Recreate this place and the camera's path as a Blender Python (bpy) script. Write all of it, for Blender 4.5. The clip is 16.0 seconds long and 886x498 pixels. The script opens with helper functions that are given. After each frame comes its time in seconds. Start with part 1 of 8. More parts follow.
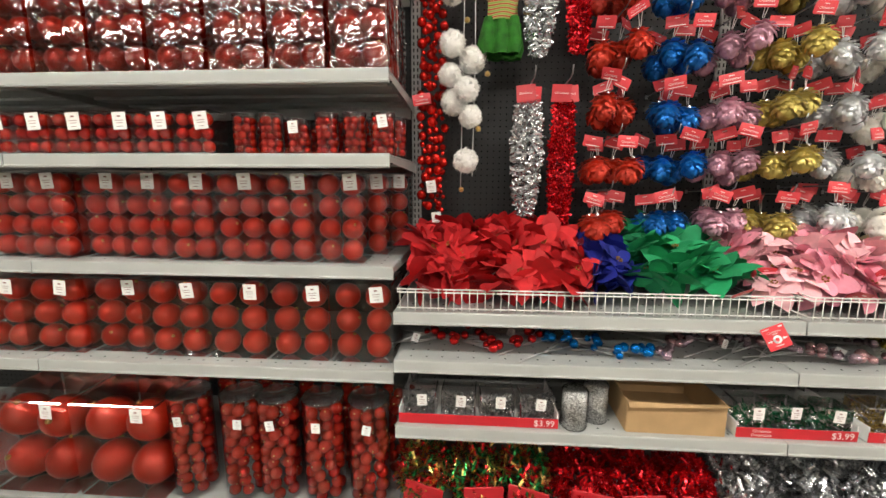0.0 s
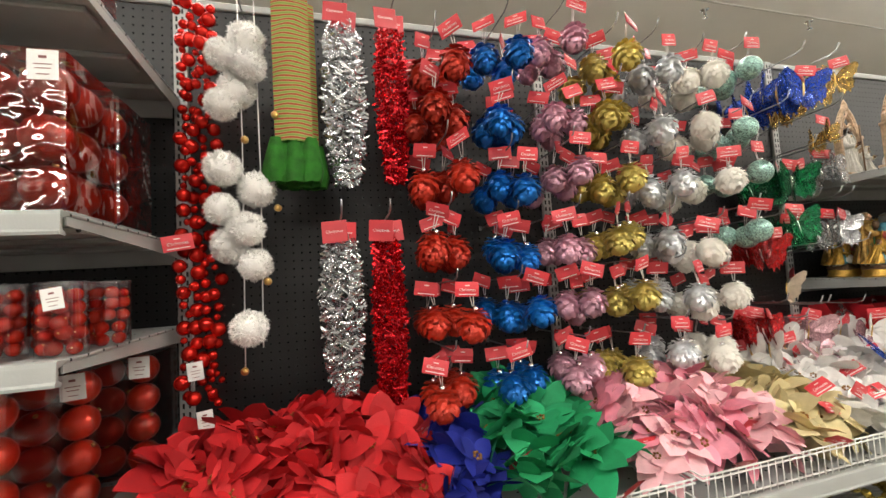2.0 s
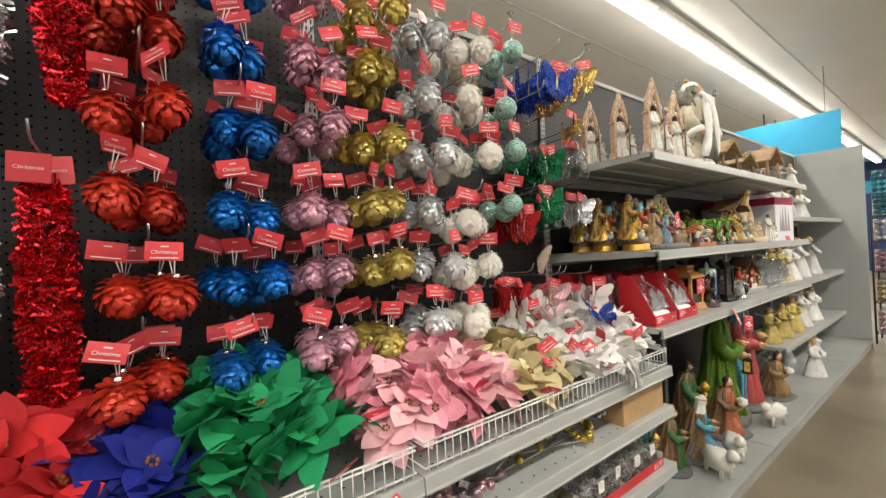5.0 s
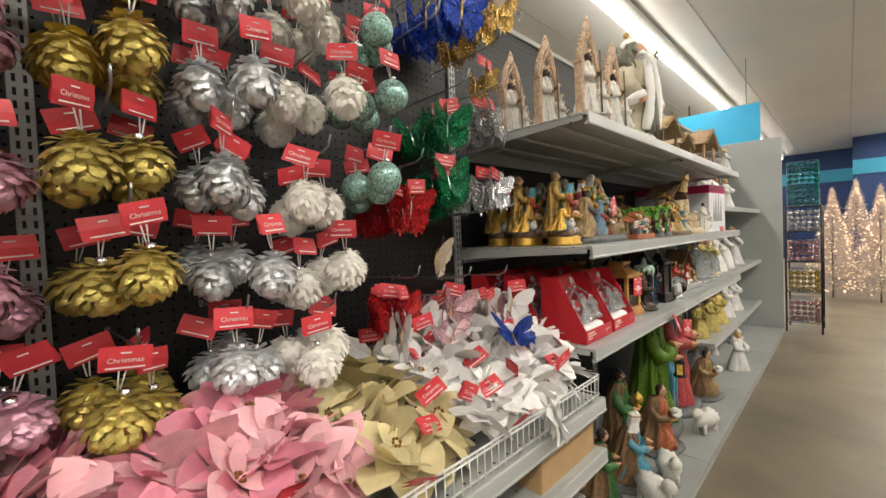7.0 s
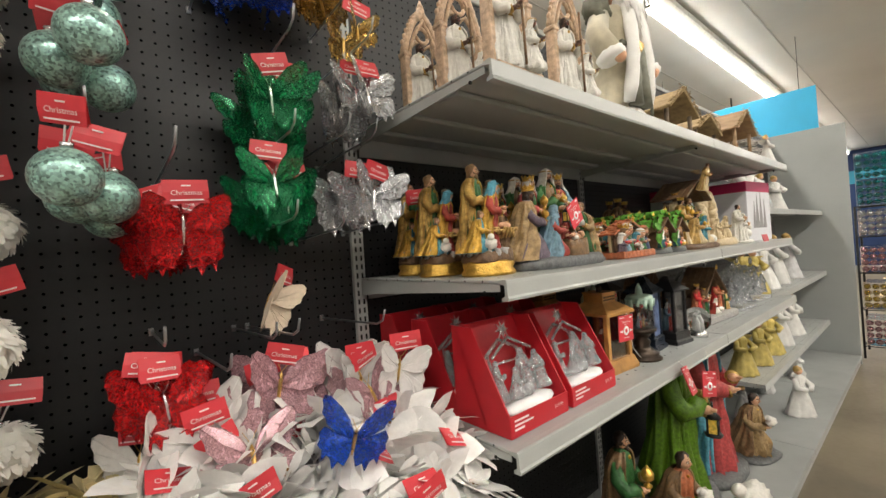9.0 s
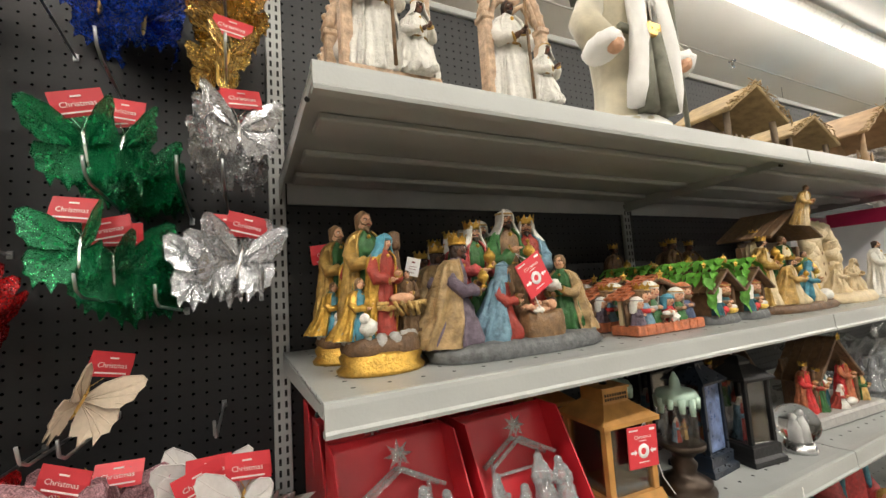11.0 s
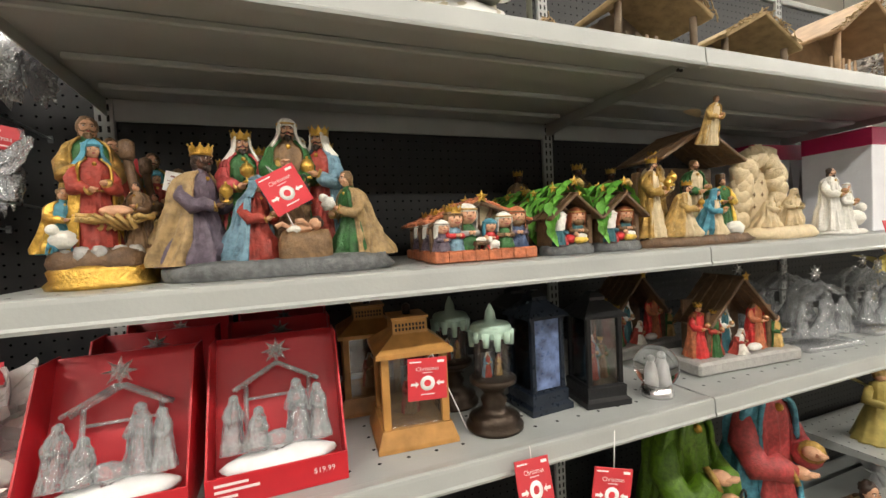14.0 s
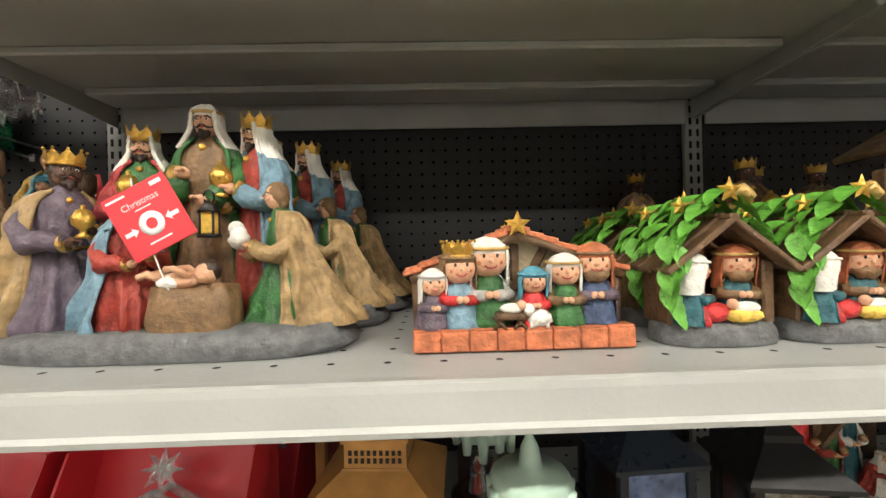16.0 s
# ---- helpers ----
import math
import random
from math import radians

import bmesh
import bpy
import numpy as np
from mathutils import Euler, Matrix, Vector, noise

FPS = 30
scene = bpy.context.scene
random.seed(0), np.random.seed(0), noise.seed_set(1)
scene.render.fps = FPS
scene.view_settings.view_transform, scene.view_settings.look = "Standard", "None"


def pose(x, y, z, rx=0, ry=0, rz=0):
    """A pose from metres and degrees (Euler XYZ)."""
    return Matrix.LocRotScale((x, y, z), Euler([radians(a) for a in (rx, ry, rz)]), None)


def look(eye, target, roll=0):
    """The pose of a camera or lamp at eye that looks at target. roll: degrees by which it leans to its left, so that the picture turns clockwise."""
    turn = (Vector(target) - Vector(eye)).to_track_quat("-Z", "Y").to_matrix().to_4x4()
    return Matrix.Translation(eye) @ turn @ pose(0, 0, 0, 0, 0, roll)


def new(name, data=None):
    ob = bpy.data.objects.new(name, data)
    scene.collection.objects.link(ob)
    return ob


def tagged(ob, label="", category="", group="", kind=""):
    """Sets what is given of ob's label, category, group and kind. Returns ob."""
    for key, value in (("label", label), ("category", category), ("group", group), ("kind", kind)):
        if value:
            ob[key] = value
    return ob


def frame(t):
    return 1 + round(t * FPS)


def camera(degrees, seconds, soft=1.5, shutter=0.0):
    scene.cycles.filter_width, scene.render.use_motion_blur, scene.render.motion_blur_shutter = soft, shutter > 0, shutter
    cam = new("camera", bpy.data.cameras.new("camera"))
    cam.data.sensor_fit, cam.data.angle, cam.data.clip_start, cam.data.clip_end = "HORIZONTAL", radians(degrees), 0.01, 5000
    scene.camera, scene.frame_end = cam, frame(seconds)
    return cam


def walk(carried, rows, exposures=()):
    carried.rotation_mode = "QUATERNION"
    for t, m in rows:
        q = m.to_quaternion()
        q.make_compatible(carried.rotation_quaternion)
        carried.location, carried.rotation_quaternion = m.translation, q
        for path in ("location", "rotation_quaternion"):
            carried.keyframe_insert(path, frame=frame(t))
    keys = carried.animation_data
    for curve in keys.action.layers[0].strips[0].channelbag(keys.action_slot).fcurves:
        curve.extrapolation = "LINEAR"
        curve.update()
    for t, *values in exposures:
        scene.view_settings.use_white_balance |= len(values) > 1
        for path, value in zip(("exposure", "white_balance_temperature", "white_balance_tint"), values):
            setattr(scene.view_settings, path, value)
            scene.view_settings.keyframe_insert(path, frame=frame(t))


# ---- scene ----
cam = camera(94.6, 16.0)
PATH = [
    (0, (0.239, -1.805, 1.229), (0.104, 0.162, 0.891), 0.2),
    (0.5, (0.236, -1.682, 1.291), (0.282, 0.306, 1.081), -0.5),
    (1, (0.252, -1.546, 1.340), (0.518, 0.436, 1.278), -1.6),
    (1.5, (0.299, -1.458, 1.384), (0.719, 0.496, 1.428), -2.5),
    (2, (0.410, -1.383, 1.397), (0.953, 0.537, 1.528), -3.5),
    (2.5, (0.546, -1.316, 1.424), (1.199, 0.568, 1.584), -4.0),
    (3, (0.635, -1.309, 1.427), (1.418, 0.523, 1.604), -4.1),
    (3.5, (0.678, -1.332, 1.426), (1.615, 0.428, 1.581), -4.0),
    (4, (0.657, -1.359, 1.394), (1.729, 0.327, 1.486), -3.7),
    (4.2, (0.639, -1.378, 1.371), (1.751, 0.283, 1.448), -3.4),
    (6.3, (1.027, -1.275, 1.316), (2.351, 0.222, 1.229), -2.7),
    (6.5, (1.081, -1.230, 1.323), (2.435, 0.240, 1.238), -2.7),
    (7, (1.217, -1.134, 1.341), (2.636, 0.273, 1.275), -2.5),
    (7.5, (1.347, -1.105, 1.339), (2.759, 0.310, 1.287), -2.4),
    (8, (1.536, -1.122, 1.346), (2.907, 0.333, 1.316), -3.0),
    (8.2, (1.602, -1.126, 1.346), (2.952, 0.349, 1.313), -3.1),
    (10.3, (2.251, -0.998, 1.369), (3.275, 0.713, 1.519), -3.2),
    (10.5, (2.295, -1.010, 1.373), (3.248, 0.741, 1.536), -2.7),
    (11, (2.361, -1.068, 1.408), (3.242, 0.716, 1.609), -3.8),
    (11.5, (2.406, -1.203, 1.444), (3.319, 0.560, 1.688), -5.6),
    (12, (2.465, -1.280, 1.460), (3.355, 0.496, 1.693), -5.6),
    (12.5, (2.547, -1.290, 1.418), (3.318, 0.546, 1.598), -3.6),
    (13, (2.661, -1.272, 1.360), (3.318, 0.617, 1.401), -2.8),
    (13.5, (2.760, -1.235, 1.316), (3.397, 0.660, 1.258), -2.8),
    (14, (2.829, -1.183, 1.340), (3.526, 0.690, 1.274), -2.8),
    (14.5, (2.888, -1.085, 1.355), (3.582, 0.791, 1.327), -2.6),
    (15, (2.945, -0.967, 1.370), (3.509, 0.951, 1.345), -2.4),
    (15.5, (3.005, -0.913, 1.378), (3.306, 1.064, 1.359), -2.0),
    (16, (3.093, -0.878, 1.388), (3.142, 1.122, 1.389), -1.4),
]
walk(cam, [(t, look(eye, target, roll)) for t, eye, target, roll in PATH], [(0, 0.30), (2, 0.17), (4, 0.14), (6.5, -0.10), (8, -0.14), (10.5, 0.09), (12.5, 0.04), (14, 0.14), (15, 0.36), (16, 0.52)])

# ---- light ----
world = bpy.data.worlds.new("store_air")
scene.world = world
world.use_nodes = True
world.node_tree.nodes["Background"].inputs[0].default_value = (0.9, 0.95, 1.0, 1)
world.node_tree.nodes["Background"].inputs[1].default_value = 0.02
W = 1.22
CEIL = 3.6


def strip_light(x, y, z, length, watts):
    lamp = bpy.data.lights.new("strip_light", "AREA")
    lamp.shape, lamp.size, lamp.size_y, lamp.energy, lamp.color = "RECTANGLE", length, 0.16, watts, (1.0, 0.94, 0.85)
    ob = new("strip_light", lamp)
    ob.location = (x, y, z)
    return ob


for y_row, watts in ((0.47, 260), (-2.5, 430), (-5.6, 260), (3.7, 200)):
    strip_light(7.0, y_row, 3.40, 24.0, watts)

# ---- materials ----


def mat(name, col, rough=0.5, metal=0.0, var=0.12, scale=25.0, bump=0.06, bscale=90.0, rnd=0.0, coat=0.0, sheen=0.0, spec=0.5):
    """A procedural surface: colour with two scales of variation, fine relief."""
    m = bpy.data.materials.new(name)
    m.use_nodes = True
    nt = m.node_tree
    b = nt.nodes["Principled BSDF"]
    tc = nt.nodes.new("ShaderNodeTexCoord")
    n1 = nt.nodes.new("ShaderNodeTexNoise")
    n1.inputs["Scale"].default_value, n1.inputs["Detail"].default_value = scale, 5
    n2 = nt.nodes.new("ShaderNodeTexNoise")
    n2.inputs["Scale"].default_value, n2.inputs["Detail"].default_value = bscale, 3
    for n in (n1, n2):
        nt.links.new(tc.outputs["Object"], n.inputs["Vector"])
    ramp = nt.nodes.new("ShaderNodeMapRange")
    ramp.inputs["From Min"].default_value, ramp.inputs["From Max"].default_value = 0.3, 0.7
    ramp.inputs["To Min"].default_value, ramp.inputs["To Max"].default_value = 1 - var, 1 + var
    nt.links.new(n1.outputs["Fac"], ramp.inputs["Value"])
    hsv = nt.nodes.new("ShaderNodeHueSaturation")
    hsv.inputs["Color"].default_value = (*col, 1)
    value = ramp.outputs["Result"]
    if rnd:
        info = nt.nodes.new("ShaderNodeObjectInfo")
        r2 = nt.nodes.new("ShaderNodeMapRange")
        r2.inputs["To Min"].default_value, r2.inputs["To Max"].default_value = 1 - rnd, 1 + rnd
        nt.links.new(info.outputs["Random"], r2.inputs["Value"])
        mul = nt.nodes.new("ShaderNodeMath")
        mul.operation = "MULTIPLY"
        nt.links.new(value, mul.inputs[0])
        nt.links.new(r2.outputs["Result"], mul.inputs[1])
        value = mul.outputs[0]
    nt.links.new(value, hsv.inputs["Value"])
    nt.links.new(hsv.outputs["Color"], b.inputs["Base Color"])
    rr = nt.nodes.new("ShaderNodeMapRange")
    rr.inputs["To Min"].default_value, rr.inputs["To Max"].default_value = max(0.02, rough - 0.1), min(1, rough + 0.1)
    nt.links.new(n2.outputs["Fac"], rr.inputs["Value"])
    nt.links.new(rr.outputs["Result"], b.inputs["Roughness"])
    b.inputs["Metallic"].default_value = metal
    b.inputs["Coat Weight"].default_value = coat
    b.inputs["Sheen Weight"].default_value = sheen
    b.inputs["Specular IOR Level"].default_value = spec
    if bump:
        bn = nt.nodes.new("ShaderNodeBump")
        bn.inputs["Strength"].default_value, bn.inputs["Distance"].default_value = min(1.0, bump * 4), 0.003
        nt.links.new(n2.outputs["Fac"], bn.inputs["Height"])
        nt.links.new(bn.outputs["Normal"], b.inputs["Normal"])
    return m


def perforated(name, col, hole, pitch, radius, rough, axes):
    """Sheet with a grid of punched holes, in metres of the sheet."""
    m = mat(name, col, rough, 0.0, 0.12, 6, 0.03, 160)
    nt = m.node_tree
    b = nt.nodes["Principled BSDF"]
    tc = nt.nodes.new("ShaderNodeTexCoord")
    sep = nt.nodes.new("ShaderNodeSeparateXYZ")
    nt.links.new(tc.outputs["Object"], sep.inputs[0])
    total = None
    for ax in axes:
        a = nt.nodes.new("ShaderNodeMath")
        a.operation = "PINGPONG"
        a.inputs[1].default_value = pitch / 2
        nt.links.new(sep.outputs[ax], a.inputs[0])
        p = nt.nodes.new("ShaderNodeMath")
        p.operation = "POWER"
        p.inputs[1].default_value = 2
        nt.links.new(a.outputs[0], p.inputs[0])
        if total is None:
            total = p
        else:
            s = nt.nodes.new("ShaderNodeMath")
            s.operation = "ADD"
            nt.links.new(total.outputs[0], s.inputs[0])
            nt.links.new(p.outputs[0], s.inputs[1])
            total = s
    less = nt.nodes.new("ShaderNodeMath")
    less.operation = "LESS_THAN"
    less.inputs[1].default_value = radius * radius
    nt.links.new(total.outputs[0], less.inputs[0])
    mix = nt.nodes.new("ShaderNodeMix")
    mix.data_type = "RGBA"
    old = b.inputs["Base Color"].links[0].from_socket
    nt.links.new(less.outputs[0], mix.inputs["Factor"])
    nt.links.new(old, mix.inputs["A"])
    mix.inputs["B"].default_value = (*hole, 1)
    nt.links.new(mix.outputs["Result"], b.inputs["Base Color"])
    dull = nt.nodes.new("ShaderNodeMapRange")
    dull.inputs["To Min"].default_value, dull.inputs["To Max"].default_value = 0.6, 0.0
    nt.links.new(less.outputs[0], dull.inputs["Value"])
    nt.links.new(dull.outputs["Result"], b.inputs["Specular IOR Level"])
    return m


def sheer(m, share):
    """Lets part of the light straight through a thin plastic sheet."""
    nt = m.node_tree
    out = [n for n in nt.nodes if n.type == "OUTPUT_MATERIAL"][0]
    old = out.inputs[0].links[0].from_socket
    clear = nt.nodes.new("ShaderNodeBsdfTransparent")
    mix = nt.nodes.new("ShaderNodeMixShader")
    mix.inputs[0].default_value = share
    nt.links.new(old, mix.inputs[1])
    nt.links.new(clear.outputs[0], mix.inputs[2])
    nt.links.new(mix.outputs[0], out.inputs[0])
    return m


def glitter(name, col, scale=700.0, metal=0.8, rough=0.3, dark=0.35, rnd=0.0):
    """Flakes of foil, each turned its own way, with sparkle painted into their colour."""
    m = mat(name, col, rough, metal, 0.1, 30, 0.0, 60, rnd)
    nt = m.node_tree
    b = nt.nodes["Principled BSDF"]
    tc = nt.nodes.new("ShaderNodeTexCoord")
    v = nt.nodes.new("ShaderNodeTexVoronoi")
    v.inputs["Scale"].default_value = scale
    nt.links.new(tc.outputs["Object"], v.inputs["Vector"])
    old = b.inputs["Base Color"].links[0].from_socket
    sep = nt.nodes.new("ShaderNodeSeparateColor")
    nt.links.new(v.outputs["Color"], sep.inputs[0])
    # glints put into the base colour: random dim and overbright flakes
    mr = nt.nodes.new("ShaderNodeMapRange")
    mr.inputs["To Min"].default_value, mr.inputs["To Max"].default_value = dark, 1.5
    nt.links.new(sep.outputs[0], mr.inputs["Value"])
    tone = nt.nodes.new("ShaderNodeHueSaturation")
    nt.links.new(old, tone.inputs["Color"])
    nt.links.new(mr.outputs["Result"], tone.inputs["Value"])
    nt.links.new(tone.outputs["Color"], b.inputs["Base Color"])
    bn = nt.nodes.new("ShaderNodeBump")
    bn.inputs["Strength"].default_value, bn.inputs["Distance"].default_value = 0.9, 0.002
    nt.links.new(v.outputs["Color"], bn.inputs["Height"])
    nt.links.new(bn.outputs["Normal"], b.inputs["Normal"])
    return m


def clear_film(name, gloss=0.1, wrinkle=0.5, tint=(0.97, 0.97, 0.98), wscale=14.0, deep=0.02, rough=0.07):
    """Thin clear plastic: lets light through, shines where it creases."""
    m = bpy.data.materials.new(name)
    m.use_nodes = True
    nt = m.node_tree
    nt.nodes.clear()
    out = nt.nodes.new("ShaderNodeOutputMaterial")
    tr = nt.nodes.new("ShaderNodeBsdfTransparent")
    tr.inputs[0].default_value = (*tint, 1)
    gl = nt.nodes.new("ShaderNodeBsdfGlossy")
    gl.inputs["Roughness"].default_value = rough
    mix = nt.nodes.new("ShaderNodeMixShader")
    fr = nt.nodes.new("ShaderNodeFresnel")
    fr.inputs["IOR"].default_value = 1.5
    ad = nt.nodes.new("ShaderNodeMath")
    ad.operation = "MULTIPLY_ADD"
    ad.inputs[1].default_value, ad.inputs[2].default_value = 0.75, gloss
    ad.use_clamp = True
    tc = nt.nodes.new("ShaderNodeTexCoord")
    no = nt.nodes.new("ShaderNodeTexNoise")
    no.inputs["Scale"].default_value, no.inputs["Detail"].default_value = wscale, 2
    bn = nt.nodes.new("ShaderNodeBump")
    bn.inputs["Strength"].default_value, bn.inputs["Distance"].default_value = wrinkle, deep
    nt.links.new(tc.outputs["Object"], no.inputs["Vector"])
    nt.links.new(no.outputs["Fac"], bn.inputs["Height"])
    nt.links.new(bn.outputs["Normal"], gl.inputs["Normal"])
    nt.links.new(bn.outputs["Normal"], fr.inputs["Normal"])
    nt.links.new(fr.outputs[0], ad.inputs[0])
    nt.links.new(ad.outputs[0], mix.inputs[0])
    nt.links.new(tr.outputs[0], mix.inputs[1])
    nt.links.new(gl.outputs[0], mix.inputs[2])
    nt.links.new(mix.outputs[0], out.inputs[0])
    return m


def frosted(name, tint=(0.9, 0.92, 0.94), body=0.42):
    """Clear moulded acrylic with a milky, sparkling body."""
    m = clear_film(name, 0.12, 0.9, (0.96, 0.97, 0.98), 60)
    nt = m.node_tree
    out = [n for n in nt.nodes if n.type == "OUTPUT_MATERIAL"][0]
    old = out.inputs[0].links[0].from_socket
    df = nt.nodes.new("ShaderNodeBsdfDiffuse")
    df.inputs[0].default_value = (*tint, 1)
    mix = nt.nodes.new("ShaderNodeMixShader")
    mix.inputs[0].default_value = body
    nt.links.new(old, mix.inputs[1])
    nt.links.new(df.outputs[0], mix.inputs[2])
    nt.links.new(mix.outputs[0], out.inputs[0])
    return m


def glowing(name, col, strength):
    m = bpy.data.materials.new(name)
    m.use_nodes = True
    b = m.node_tree.nodes["Principled BSDF"]
    b.inputs["Base Color"].default_value = (*col, 1)
    b.inputs["Emission Color"].default_value = (*col, 1)
    b.inputs["Emission Strength"].default_value = strength
    return m


SHELF = mat("grey_enamel", (0.39, 0.405, 0.39), 0.38, 0.0, 0.07, 5, 0.02, 200)
SHELF_TOP = perforated("shelf_enamel", (0.375, 0.39, 0.38), (0.03, 0.03, 0.03), 0.0508, 0.0035, 0.4, (0, 1))
DECK = mat("deck_enamel", (0.33, 0.345, 0.335), 0.45, 0.0, 0.12, 4, 0.02, 200)
STEEL = mat("upright_enamel", (0.40, 0.41, 0.40), 0.4, 0.1, 0.1, 8, 0.02, 200)
DARK = mat("slot_dark", (0.01, 0.01, 0.01), 0.8)
PEG = perforated("black_pegboard", (0.004, 0.0045, 0.0055), (0.0, 0.0, 0.0), 0.0254, 0.0027, 0.5, (0, 2))
PANEL = mat("panel_grey", (0.36, 0.38, 0.37), 0.5, 0, 0.06, 3)
FLOOR = mat("polished_concrete", (0.19, 0.158, 0.11), 0.38, 0, 0.28, 1.6, 0.03, 30)
CEILM = mat("ceiling_paint", (0.80, 0.79, 0.76), 0.6, 0, 0.06, 0.7, 0.02, 20)
WALLM = mat("store_wall", (0.55, 0.54, 0.52), 0.7, 0, 0.05, 2)
BLUEW = mat("blue_wall", (0.018, 0.05, 0.16), 0.6, 0, 0.1, 2)
STRIPE = mat("light_blue_band", (0.05, 0.36, 0.55), 0.6, 0, 0.05, 2)
BANNER = mat("cyan_banner", (0.03, 0.42, 0.72), 0.5, 0, 0.05, 4)
TUBE = glowing("tube_white", (1.0, 0.95, 0.86), 14.0)
HOUSE = mat("lamp_housing", (0.75, 0.74, 0.7), 0.5)
FILM = clear_film("clear_plastic", 0.05, 0.3, (0.97, 0.97, 0.98), 9, 0.008, 0.05)
CRUMPLE = clear_film("crumpled_film", 0.2, 1.0, (0.96, 0.96, 0.97), 11, 0.022, 0.03)
TUBEP = clear_film("tube_plastic", 0.07, 0.1)
REDBALL = mat("red_ornament", (0.62, 0.032, 0.013), 0.24, 0.42, 0.08, 20, 0.015, 300, 0.15, 0.3)
REDMATT = mat("red_ornament_matt", (0.66, 0.038, 0.014), 0.3, 0.42, 0.08, 20, 0.015, 300, 0.15, 0.25)
REDSHINE = mat("red_mirror_ornament", (0.65, 0.02, 0.012), 0.14, 0.7, 0.05, 20, 0, 60, 0.15)
GOLDCAP = mat("brass_cap", (0.75, 0.5, 0.17), 0.3, 1.0)
SILVCAP = mat("silver_cap", (0.8, 0.8, 0.8), 0.25, 1.0)
PAPER = mat("white_paper", (0.78, 0.77, 0.75), 0.7, 0, 0.04, 40)
INK = mat("grey_ink", (0.25, 0.1, 0.1), 0.7)
TAGRED = mat("red_card", (0.60, 0.042, 0.055), 0.42, 0, 0.06, 30, 0.02, 60, 0.15)
TAGINK = mat("white_ink", (0.8, 0.72, 0.7), 0.6)
CARD = mat("red_tray_card", (0.50, 0.015, 0.025), 0.4, 0, 0.06, 20, 0.02, 80)
STRING = mat("white_string", (0.75, 0.74, 0.72), 0.6)
WIRE = mat("white_wire", (0.72, 0.72, 0.70), 0.35)
HOOKM = mat("zinc_hook", (0.35, 0.36, 0.37), 0.3, 0.9)
KRAFT = mat("kraft_board", (0.42, 0.27, 0.13), 0.75, 0, 0.1, 15, 0.04, 60)
BLACKM = mat("black_metal", (0.015, 0.015, 0.016), 0.35, 0.3, 0.1, 20)

# ---- mesh tools ----


